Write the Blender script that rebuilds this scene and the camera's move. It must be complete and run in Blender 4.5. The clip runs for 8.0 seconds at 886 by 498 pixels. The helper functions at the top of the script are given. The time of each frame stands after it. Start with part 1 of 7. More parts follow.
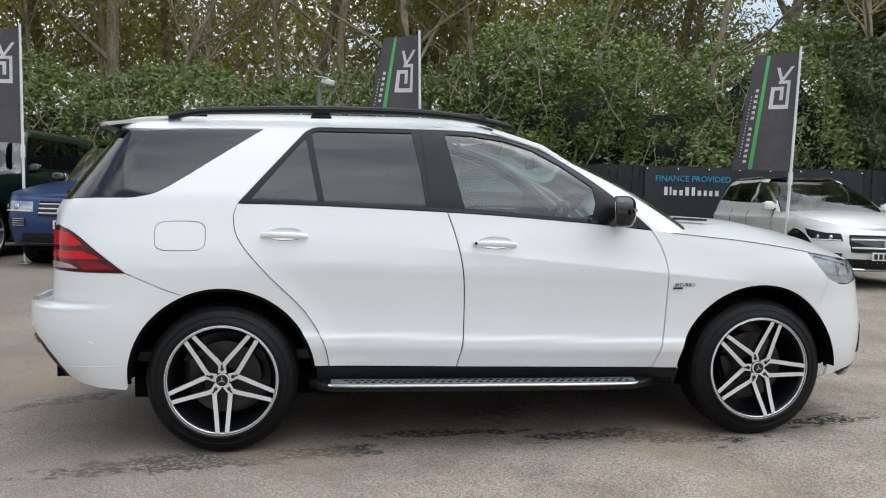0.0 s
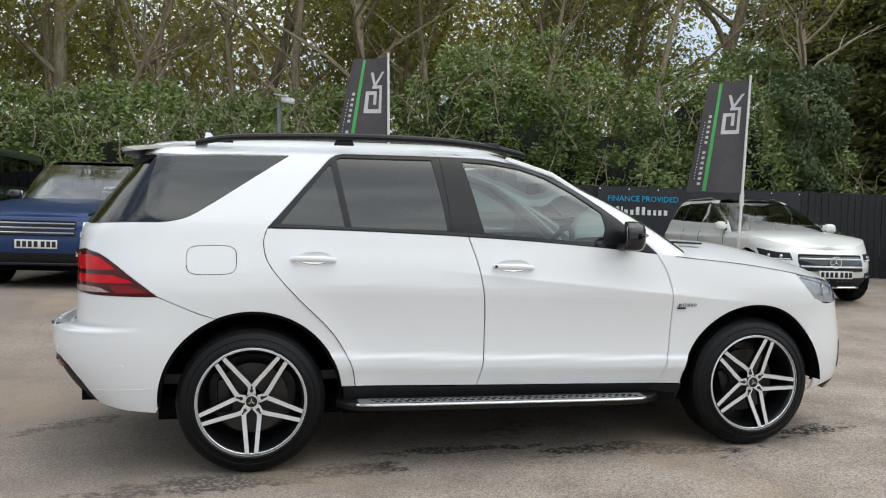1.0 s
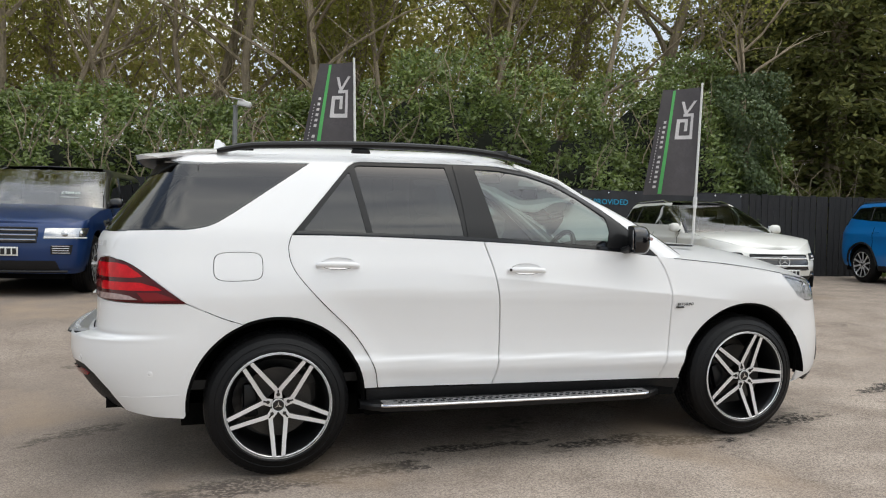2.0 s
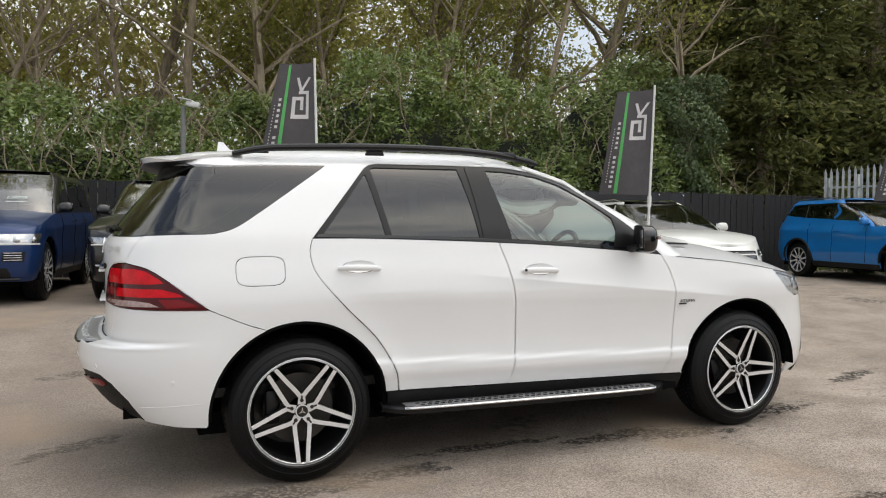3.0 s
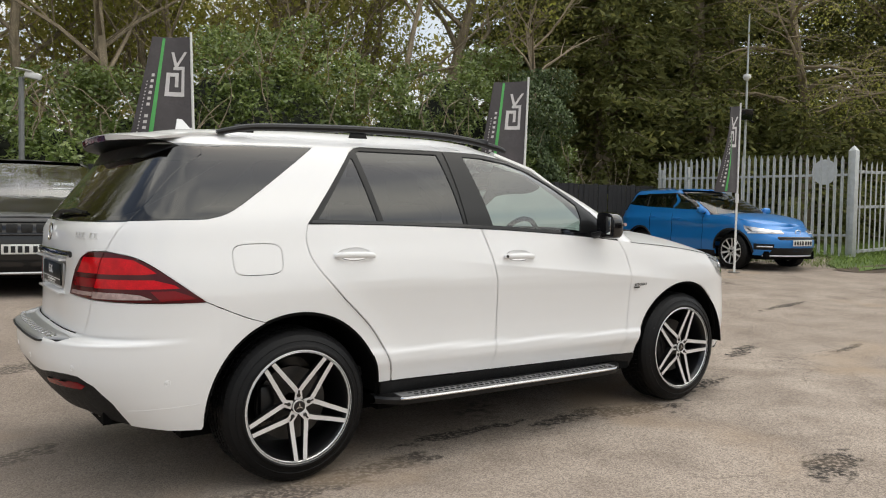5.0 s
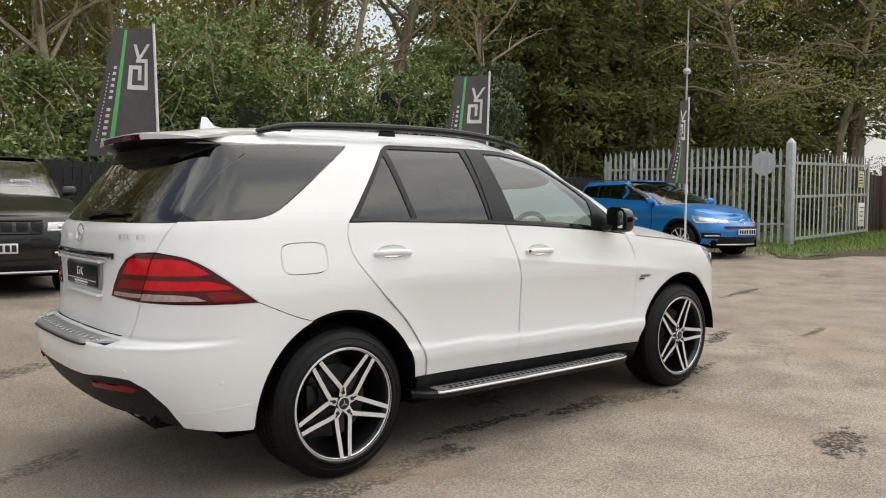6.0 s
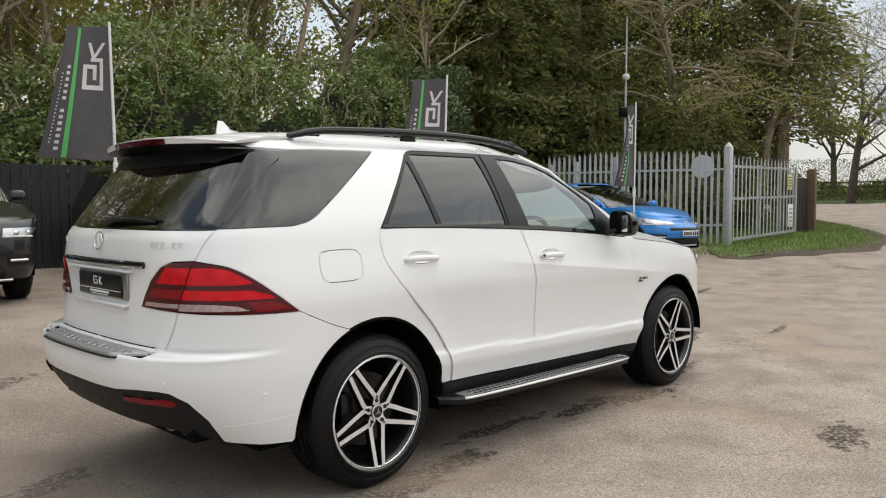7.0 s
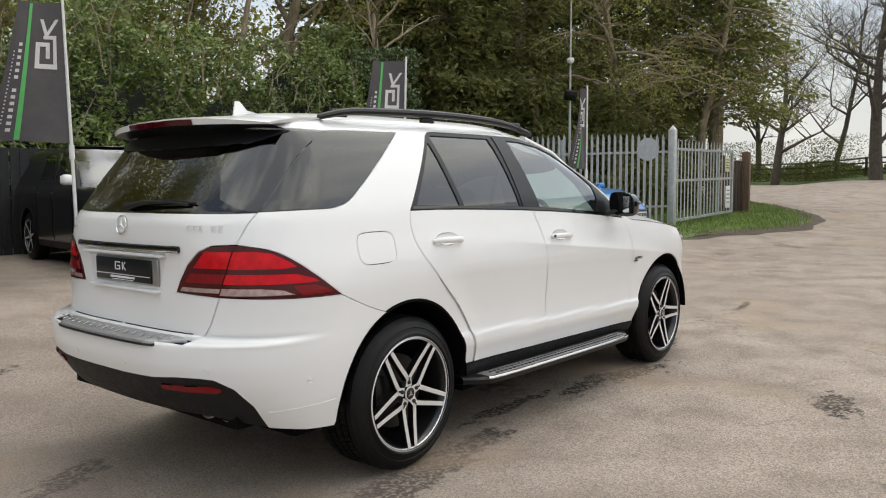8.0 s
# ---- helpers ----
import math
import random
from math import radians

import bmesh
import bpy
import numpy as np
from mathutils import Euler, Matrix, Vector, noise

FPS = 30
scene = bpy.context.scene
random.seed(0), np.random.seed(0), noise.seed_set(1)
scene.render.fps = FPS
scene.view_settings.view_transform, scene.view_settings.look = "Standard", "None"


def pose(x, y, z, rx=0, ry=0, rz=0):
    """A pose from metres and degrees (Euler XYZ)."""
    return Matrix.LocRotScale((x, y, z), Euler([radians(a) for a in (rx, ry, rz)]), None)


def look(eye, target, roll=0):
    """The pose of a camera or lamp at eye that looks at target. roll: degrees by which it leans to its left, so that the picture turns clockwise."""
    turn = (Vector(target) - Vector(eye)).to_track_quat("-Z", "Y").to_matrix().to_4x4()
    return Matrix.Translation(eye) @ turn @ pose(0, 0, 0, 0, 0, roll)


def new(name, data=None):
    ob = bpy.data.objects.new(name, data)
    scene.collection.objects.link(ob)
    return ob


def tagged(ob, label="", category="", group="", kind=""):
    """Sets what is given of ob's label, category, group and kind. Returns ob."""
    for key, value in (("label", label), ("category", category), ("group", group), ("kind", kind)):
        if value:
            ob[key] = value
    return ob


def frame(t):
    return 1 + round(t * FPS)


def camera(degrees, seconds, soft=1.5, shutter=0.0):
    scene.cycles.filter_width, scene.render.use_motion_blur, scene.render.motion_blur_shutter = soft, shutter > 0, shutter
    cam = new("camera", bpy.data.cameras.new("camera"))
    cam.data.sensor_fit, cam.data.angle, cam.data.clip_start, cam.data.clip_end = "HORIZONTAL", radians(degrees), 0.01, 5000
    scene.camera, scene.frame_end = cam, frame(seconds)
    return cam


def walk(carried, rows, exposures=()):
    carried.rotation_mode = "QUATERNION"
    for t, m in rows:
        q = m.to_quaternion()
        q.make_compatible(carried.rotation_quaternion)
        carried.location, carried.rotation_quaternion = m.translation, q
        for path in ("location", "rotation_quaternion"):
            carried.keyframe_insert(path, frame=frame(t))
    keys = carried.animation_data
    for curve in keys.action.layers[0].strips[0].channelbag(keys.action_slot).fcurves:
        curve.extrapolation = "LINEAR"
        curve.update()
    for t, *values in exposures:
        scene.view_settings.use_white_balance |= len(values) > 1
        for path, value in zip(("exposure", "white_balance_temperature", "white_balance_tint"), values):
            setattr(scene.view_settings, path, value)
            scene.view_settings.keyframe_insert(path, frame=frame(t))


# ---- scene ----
cam = camera(58.4, 8.0, 1.1)
PATH = [
    (0, (0.583, -5.054, 1.321), (0.84, -3.075, 1.203), 1.3),
    (0.5, (0.368, -5.058, 1.341), (0.697, -3.087, 1.248), 1.6),
    (1, (0.091, -5.148, 1.359), (0.509, -3.194, 1.285), 1.5),
    (1.5, (-0.143, -5.221, 1.374), (0.361, -3.286, 1.308), 1.0),
    (1.7, (-0.247, -5.213, 1.371), (0.288, -3.287, 1.305), 1.1),
    (3, (-0.868, -5.034, 1.367), (-0.122, -3.179, 1.306), 0.5),
    (3.5, (-1.14, -4.962, 1.378), (-0.268, -3.163, 1.307), 0.6),
    (4, (-1.321, -4.845, 1.351), (-0.347, -3.1, 1.267), 1.3),
    (4.5, (-1.512, -4.694, 1.364), (-0.451, -3.001, 1.276), 1.3),
    (4.7, (-1.545, -4.622, 1.347), (-0.452, -2.949, 1.261), 1.1),
    (5.8, (-2.091, -4.335, 1.382), (-0.832, -2.785, 1.272), 0.4),
    (6, (-2.145, -4.261, 1.377), (-0.864, -2.729, 1.268), 0.3),
    (6.5, (-2.288, -4.067, 1.396), (-0.95, -2.585, 1.297), 0.1),
    (7, (-2.532, -3.898, 1.393), (-1.115, -2.491, 1.29), 0.1),
    (7.5, (-2.758, -3.743, 1.398), (-1.269, -2.415, 1.262), -0.1),
    (8, (-2.873, -3.539, 1.384), (-1.34, -2.262, 1.239), -0.2),
]
walk(cam, [(t, look(eye, target, roll)) for t, eye, target, roll in PATH], [(0, 0.18, 6050, 4), (1.5, 0.19, 6320, 5), (3, 0.19, 6600, 7), (6, 0.18, 6800, 6), (8, 0.18, 6640, 6)])

# ---------- world and light ----------
world = bpy.data.worlds.new("overcast_sky")
scene.world = world
world.use_nodes = True
wn = world.node_tree
sky = wn.nodes.new("ShaderNodeTexSky")
sky.sky_type, sky.sun_disc = "NISHITA", False
sky.sun_elevation, sky.sun_rotation = radians(72), radians(96)
sky.air_density, sky.dust_density, sky.ozone_density = 1.0, 3.0, 1.0
# broken white cloud over the blue
wtc = wn.nodes.new("ShaderNodeTexCoord")
wmap = wn.nodes.new("ShaderNodeMapping")
wmap.inputs["Scale"].default_value = (1.0, 1.0, 2.6)
wmap.inputs["Location"].default_value = (5.3, 0.4, 2.7)
wno = wn.nodes.new("ShaderNodeTexNoise")
wno.inputs["Scale"].default_value, wno.inputs["Detail"].default_value = 1.7, 7
wra = wn.nodes.new("ShaderNodeValToRGB")
wra.color_ramp.elements[0].position, wra.color_ramp.elements[0].color = 0.44, (0.10, 0.10, 0.10, 1)
wra.color_ramp.elements[1].position, wra.color_ramp.elements[1].color = 0.60, (1, 1, 1, 1)
wmix = wn.nodes.new("ShaderNodeMixRGB")
wsh = wn.nodes.new("ShaderNodeTexNoise")
wsh.inputs["Scale"].default_value, wsh.inputs["Detail"].default_value = 3.1, 5
wcr = wn.nodes.new("ShaderNodeValToRGB")
wcr.color_ramp.elements[0].position, wcr.color_ramp.elements[0].color = 0.3, (7.2, 7.3, 7.6, 1)
wcr.color_ramp.elements[1].position, wcr.color_ramp.elements[1].color = 0.7, (11.0, 10.7, 10.3, 1)
wn.links.new(wtc.outputs["Generated"], wmap.inputs["Vector"])
wn.links.new(wmap.outputs[0], wno.inputs["Vector"])
wn.links.new(wmap.outputs[0], wsh.inputs["Vector"])
wn.links.new(wno.outputs["Fac"], wra.inputs[0])
wn.links.new(wsh.outputs["Fac"], wcr.inputs[0])
wel = wn.nodes.new("ShaderNodeSeparateXYZ")
wn.links.new(wtc.outputs["Generated"], wel.inputs[0])
wgr = wn.nodes.new("ShaderNodeMapRange")
wgr.inputs[1].default_value, wgr.inputs[2].default_value, wgr.inputs[3].default_value, wgr.inputs[4].default_value = 0.0, 0.9, 0.47, 1.34
wn.links.new(wel.outputs[2], wgr.inputs[0])
wmul = wn.nodes.new("ShaderNodeMixRGB")
wmul.blend_type, wmul.inputs[0].default_value = "MULTIPLY", 1.0
wn.links.new(wcr.outputs[0], wmul.inputs[1])
wn.links.new(wgr.outputs[0], wmul.inputs[2])
# cloud closes up towards the horizon
wlow = wn.nodes.new("ShaderNodeMapRange")
wlow.inputs[1].default_value, wlow.inputs[2].default_value, wlow.inputs[3].default_value, wlow.inputs[4].default_value = 0.05, 0.34, 1.0, 0.0
wn.links.new(wel.outputs[2], wlow.inputs[0])
wcov = wn.nodes.new("ShaderNodeMath")
wcov.operation = "MAXIMUM"
wn.links.new(wra.outputs[0], wcov.inputs[0])
wn.links.new(wlow.outputs[0], wcov.inputs[1])
wn.links.new(wcov.outputs[0], wmix.inputs[0])
wn.links.new(sky.outputs[0], wmix.inputs[1])
wn.links.new(wmul.outputs[0], wmix.inputs[2])
wbg = wn.nodes["Background"]
wbg.inputs["Strength"].default_value = 0.145
wn.links.new(wmix.outputs[0], wbg.inputs["Color"])
sun = new("sun", bpy.data.lights.new("sun", "SUN"))
sun.data.energy, sun.data.angle, sun.data.color = 1.5, radians(110), (1.0, 0.97, 0.92)
sun.matrix_world = look((9, -1, 28), (0, 0, 0))


# ---------- materials ----------
def bare(name):
    m = bpy.data.materials.new(name)
    m.use_nodes = True
    return m, m.node_tree, m.node_tree.nodes["Principled BSDF"]


def rgba(c):
    return (c[0], c[1], c[2], 1.0)


def mixed(nt, fac, a, b):
    n = nt.nodes.new("ShaderNodeMixRGB")
    for i, v in enumerate((fac, a, b)):
        if isinstance(v, tuple):
            n.inputs[i].default_value = rgba(v)
        elif isinstance(v, float):
            n.inputs[i].default_value = v
        else:
            nt.links.new(v, n.inputs[i])
    return n.outputs[0]


def noisy(nt, scale, detail=4, lo=0.35, hi=0.65, stretch=None):
    tc = nt.nodes.new("ShaderNodeTexCoord")
    n = nt.nodes.new("ShaderNodeTexNoise")
    n.inputs["Scale"].default_value, n.inputs["Detail"].default_value = scale, detail
    src = tc.outputs["Object"]
    if stretch:
        mp = nt.nodes.new("ShaderNodeMapping")
        mp.inputs["Scale"].default_value = stretch
        nt.links.new(src, mp.inputs[0])
        src = mp.outputs[0]
    nt.links.new(src, n.inputs["Vector"])
    r = nt.nodes.new("ShaderNodeMapRange")
    r.inputs[1].default_value, r.inputs[2].default_value = lo, hi
    nt.links.new(n.outputs["Fac"], r.inputs[0])
    return r.outputs[0]


def bumped(nt, bsdf, src, strength, dist=0.01):
    b = nt.nodes.new("ShaderNodeBump")
    b.inputs["Strength"].default_value, b.inputs["Distance"].default_value = strength, dist
    nt.links.new(src, b.inputs["Height"])
    nt.links.new(b.outputs[0], bsdf.inputs["Normal"])


def plain(name, col, rough=0.5, metal=0.0, coat=0.0, var=0.12, scale=9.0, bump=0.0, bscale=90.0, rvar=0.08, stretch=None, spec=0.5):
    """A painted, moulded or metal surface with slight mottling at two scales."""
    m, nt, b = bare(name)
    dark = tuple(v * (1 - var) for v in col)
    light = tuple(min(1, v * (1 + var)) for v in col)
    c = mixed(nt, noisy(nt, scale, 5, stretch=stretch), dark, light)
    c = mixed(nt, noisy(nt, scale * 11, 3, stretch=stretch), c, tuple(v * (1 - var * 0.6) for v in col))
    nt.links.new(c, b.inputs["Base Color"])
    b.inputs["Metallic"].default_value = metal
    rr = nt.nodes.new("ShaderNodeMapRange")
    nt.links.new(noisy(nt, scale * 3, 4), rr.inputs[0])
    rr.inputs[3].default_value, rr.inputs[4].default_value = max(0.0, rough - rvar * rough), min(1.0, rough + rvar * rough)
    nt.links.new(rr.outputs[0], b.inputs["Roughness"])
    b.inputs["Specular IOR Level"].default_value = spec
    b.inputs["Coat Weight"].default_value = coat
    b.inputs["Coat Roughness"].default_value = 0.03
    if bump:
        bumped(nt, b, noisy(nt, bscale, 4, 0.2, 0.8), bump)
    return m


def tinted_glass(name, col, gain=1.7):
    """A thin pane: mirror-like skin by Fresnel over a tint that lets some light through."""
    m, nt, b = bare(name)
    nt.nodes.remove(b)
    out = nt.nodes["Material Output"]
    tr = nt.nodes.new("ShaderNodeBsdfTransparent")
    tr.inputs[0].default_value = rgba(col)
    gl = nt.nodes.new("ShaderNodeBsdfGlossy")
    gl.inputs["Roughness"].default_value = 0.01
    fr = nt.nodes.new("ShaderNodeFresnel")
    fr.inputs[0].default_value = 1.55
    mr = nt.nodes.new("ShaderNodeMath")
    mr.operation, mr.inputs[1].default_value, mr.use_clamp = "MULTIPLY", gain, True
    nt.links.new(fr.outputs[0], mr.inputs[0])
    mx = nt.nodes.new("ShaderNodeMixShader")
    nt.links.new(mr.outputs[0], mx.inputs[0])
    nt.links.new(tr.outputs[0], mx.inputs[1])
    nt.links.new(gl.outputs[0], mx.inputs[2])
    nt.links.new(mx.outputs[0], out.inputs[0])
    return m


def car_paint(name, col, flake=0.0, dirt=0.06, coat=0.7, spec=0.5):
    m, nt, b = bare(name)
    base = mixed(nt, noisy(nt, 2.2, 4), col, tuple(v * (1 - dirt) for v in col))
    base = mixed(nt, noisy(nt, 160, 2, 0.4, 0.9), base, tuple(v * (1 - dirt * 0.5) for v in col))
    nt.links.new(base, b.inputs["Base Color"])
    b.inputs["Metallic"].default_value = flake
    b.inputs["Roughness"].default_value = 0.32
    b.inputs["Specular IOR Level"].default_value = spec
    b.inputs["Coat Weight"].default_value = coat
    b.inputs["Coat Roughness"].default_value = 0.03
    bumped(nt, b, noisy(nt, 220, 2, 0.0, 1.0), 0.006)
    return m


M = {}
M["white"] = car_paint("white_paint", (0.80, 0.80, 0.80), 0.0, 0.02)
M["blue"] = car_paint("deep_blue_paint", (0.010, 0.034, 0.12), 0.2, 0.06, 0.5, 0.3)
M["bright_blue"] = car_paint("bright_blue_paint", (0.006, 0.19, 0.56), 0.2)
M["black_paint"] = car_paint("black_paint", (0.006, 0.006, 0.007), 0.0, 0.06, 0.8, 0.4)
M["green_paint"] = car_paint("dark_green_paint", (0.004, 0.016, 0.011), 0.1)
M["cream"] = car_paint("pearl_white_paint", (0.72, 0.72, 0.68), 0.0, 0.04)
M["gap"] = plain("shadow_gap_rubber", (0.003, 0.003, 0.003), 0.9, spec=0.1)
M["trim"] = plain("satin_black_trim", (0.006, 0.006, 0.0065), 0.35, spec=0.35)
M["gloss"] = plain("gloss_black_trim", (0.004, 0.004, 0.005), 0.08, coat=0.6, spec=0.3)
M["plastic"] = plain("grained_black_plastic", (0.009, 0.009, 0.0095), 0.55, bump=0.15, bscale=400, spec=0.3)
M["rubber"] = plain("tyre_rubber", (0.0055, 0.0055, 0.006), 0.46, var=0.25, bump=0.15, bscale=160, spec=0.22)
M["chrome"] = plain("chrome", (0.75, 0.75, 0.76), 0.08, 1.0, var=0.03)
M["alloy"] = plain("machined_alloy", (0.80, 0.80, 0.80), 0.30, 0.5, var=0.06, scale=40)
M["alloy_black"] = plain("gloss_black_alloy", (0.005, 0.005, 0.0055), 0.3, 0.0, coat=0.25)
M["steel"] = plain("brake_steel", (0.07, 0.067, 0.064), 0.45, 1.0, var=0.2)
M["satin_steel"] = plain("satin_steel", (0.42, 0.42, 0.43), 0.3, 1.0, var=0.1)
M["privacy"] = tinted_glass("privacy_glass", (0.030, 0.031, 0.033), gain=1.7)
M["glass"] = tinted_glass("green_tinted_glass", (0.34, 0.44, 0.42), gain=2.3)
M["screen"] = tinted_glass("windscreen_glass", (0.62, 0.72, 0.68), gain=3.3)
M["screen_dark"] = tinted_glass("dim_windscreen_glass", (0.40, 0.45, 0.43), gain=1.6)
M["lens"] = tinted_glass("clear_lens", (0.92, 0.93, 0.94))
M["red"] = plain("red_lens", (0.20, 0.002, 0.006), 0.12, coat=0.25, var=0.2, scale=10, spec=0.2)
M["red_dark"] = plain("dark_red_lens", (0.062, 0.001, 0.003), 0.10, coat=0.3, spec=0.2)
M["red_bright"] = plain("bright_red_lens", (0.58, 0.003, 0.010), 0.14, coat=0.2, var=0.3, scale=22, spec=0.15)
M["lamp_grey"] = plain("lamp_reflector", (0.5, 0.5, 0.5), 0.15, 0.9)
M["lamp_inside"] = plain("silvered_lamp_inside", (0.68, 0.68, 0.70), 0.3, 0.15, var=0.35, scale=25)
M["smoke"] = plain("smoky_clear_lens", (0.42, 0.30, 0.29), 0.15, 0.2, coat=0.6, var=0.35, scale=40)
M["plate_white"] = plain("reflective_white_plate", (0.75, 0.75, 0.72), 0.35)
M["plate_dark"] = plain("dark_show_plate", (0.006, 0.009, 0.010), 0.3, spec=0.3)
M["ink"] = plain("black_ink", (0.01, 0.01, 0.01), 0.5)
M["white_ink"] = plain("white_ink", (0.78, 0.78, 0.78), 0.5)
M["leather"] = plain("pale_grey_leather", (0.58, 0.58, 0.56), 0.5, bump=0.1, bscale=60)
M["dark_leather"] = plain("black_leather", (0.02, 0.02, 0.02), 0.45, bump=0.1, bscale=60)
M["headliner"] = plain("pale_headlining", (0.72, 0.72, 0.70), 0.9)
M["tread_steel"] = plain("brushed_steel_tread", (0.42, 0.42, 0.43), 0.38, 0.7, var=0.08, scale=30)
M["bright_trim"] = plain("bright_plated_trim", (0.78, 0.78, 0.78), 0.25, 0.3, var=0.04)
M["sticker"] = plain("pale_price_sticker", (0.62, 0.72, 0.68), 0.5)


# ---------- mesh tools ----------
def mesh_ob(name, V, F, material, smooth=True, angle=35.0, normals=None):
    me = bpy.data.meshes.new(name)
    me.from_pydata([tuple(v) for v in V], [], [tuple(f) for f in F])
    me.materials.append(M[material] if isinstance(material, str) else material)
    if smooth:
        me.shade_smooth()
        if normals is not None:
            me.normals_split_custom_set_from_vertices([tuple(n) for n in normals])
        else:
            me.set_sharp_from_angle(angle=radians(angle))
    return new(name, me)


def part(name, geo, material, parent, label="", smooth=True, angle=35.0):
    """One mesh object under a thing or under a part. geo: a bmesh, or (verts, faces[, normals])."""
    if isinstance(geo, bmesh.types.BMesh):
        geo.verts.index_update()
        V, F = [v.co[:] for v in geo.verts], [[v.index for v in f.verts] for f in geo.faces]
        geo.free()
        normals = None
    else:
        V, F = geo[0], geo[1]
        normals = geo[2] if len(geo) > 2 else None
    ob = mesh_ob(name, V, F, material, smooth, angle, normals)
    if parent is not None:
        ob.parent = parent
    if label:
        ob["label"] = label
    return ob


def thing(name, m, label, category, group="", kind=""):
    e = new(name)
    e.empty_display_size = 0.2
    e.matrix_world = m
    return tagged(e, label, category, group, kind)


def joined(*geos):
    V, F = [], []
    for g in geos:
        k = len(V)
        V += [tuple(v) for v in g[0]]
        F += [tuple(i + k for i in f) for f in g[1]]
    return V, F


def moved(g, m):
    return [tuple(m @ Vector(v)) for v in g[0]], g[1]


def flipped(g):
    """The mirror image in the plane y = 0."""
    V = [(v[0], -v[1], v[2]) for v in g[0]]
    F = [tuple(reversed(f)) for f in g[1]]
    if len(g) > 2:
        return V, F, [(n[0], -n[1], n[2]) for n in g[2]]
    return V, F


def box(c, s, bev=0.0, seg=2, taper=None):
    bm = bmesh.new()
    bmesh.ops.create_cube(bm, size=1)
    for v in bm.verts:
        k = taper if (taper and v.co.z > 0) else (1, 1)
        v.co = (c[0] + v.co.x * s[0] * k[0], c[1] + v.co.y * s[1] * k[1], c[2] + v.co.z * s[2])
    if bev:
        bmesh.ops.bevel(bm, geom=bm.edges[:], offset=bev, segments=seg, profile=0.5, affect="EDGES")
    bm.verts.index_update()
    g = [v.co[:] for v in bm.verts], [[v.index for v in f.verts] for f in bm.faces]
    bm.free()
    return g


def tube(pts, r, n=8, cap=True, squash=(1, 1)):
    """A swept round or oval bar along points; r: one radius or one for each point."""
    P = [Vector(p) for p in pts]
    R = r if isinstance(r, (list, tuple)) else [r] * len(P)
    V, F = [], []
    up = Vector((0, 0, 1))
    d0 = (P[1] - P[0]).normalized()
    if abs(d0.z) > 0.95:
        up = Vector((0, 1, 0))
    side = d0.cross(up).normalized()
    for i, p in enumerate(P):
        d = (P[min(i + 1, len(P) - 1)] - P[max(i - 1, 0)]).normalized()
        side = (side - d * side.dot(d)).normalized()
        top = side.cross(d)
        for k in range(n):
            a = 2 * math.pi * k / n
            V.append(tuple(p + (side * math.cos(a) * squash[0] + top * math.sin(a) * squash[1]) * R[i]))
    for i in range(len(P) - 1):
        for k in range(n):
            a, b = i * n + k, i * n + (k + 1) % n
            F.append((a, b, b + n, a + n))
    if cap:
        F.append(tuple(reversed(range(n))))
        F.append(tuple(range((len(P) - 1) * n, len(P) * n)))
    return V, F


def lathe(profile, n=48, closed=False):
    """Turned about the y axis: profile of (radius, y)."""
    V, F = [], []
    m = len(profile)
    for k in range(n):
        a = 2 * math.pi * k / n
        for r, y in profile:
            V.append((r * math.cos(a), y, r * math.sin(a)))
    for k in range(n):
        k2 = (k + 1) % n
        for j in range(m if closed else m - 1):
            j2 = (j + 1) % m
            F.append((k * m + j, k2 * m + j, k2 * m + j2, k * m + j2))
    return V, F


def prism(poly, y0, y1, bev=0.0, axis="y"):
    """A flat outline in (x, z) given depth along y."""
    bm = bmesh.new()
    vs = [bm.verts.new((p[0], y0, p[1])) for p in poly]
    f = bm.faces.new(vs)
    r = bmesh.ops.extrude_face_region(bm, geom=[f])
    for e in r["geom"]:
        if isinstance(e, bmesh.types.BMVert):
            e.co.y = y1
    bmesh.ops.recalc_face_normals(bm, faces=bm.faces[:])
    if bev:
        bmesh.ops.bevel(bm, geom=bm.edges[:], offset=bev, segments=2, profile=0.5, affect="EDGES")
    bm.verts.index_update()
    g = [v.co[:] for v in bm.verts], [[v.index for v in f.verts] for f in bm.faces]
    bm.free()
    return g


def pchip(xs, ys):
    """A smooth monotone curve through a few design stations."""
    xs, ys = np.array(xs, float), np.array(ys, float)
    h, d = np.diff(xs), np.diff(ys) / np.diff(xs)
    m = np.zeros(len(xs))
    m[0], m[-1] = d[0], d[-1]
    for i in range(1, len(xs) - 1):
        if d[i - 1] * d[i] > 0:
            w1, w2 = 2 * h[i] + h[i - 1], h[i] + 2 * h[i - 1]
            m[i] = (w1 + w2) / (w1 / d[i - 1] + w2 / d[i])

    def f(x):
        x = min(max(x, xs[0]), xs[-1])
        i = int(min(max(np.searchsorted(xs, x) - 1, 0), len(h) - 1))
        t = (x - xs[i]) / h[i]
        return float((2 * t**3 - 3 * t**2 + 1) * ys[i] + (t**3 - 2 * t**2 + t) * h[i] * m[i]
                     + (3 * t**2 - 2 * t**3) * ys[i + 1] + (t**3 - t**2) * h[i] * m[i + 1])
    return f


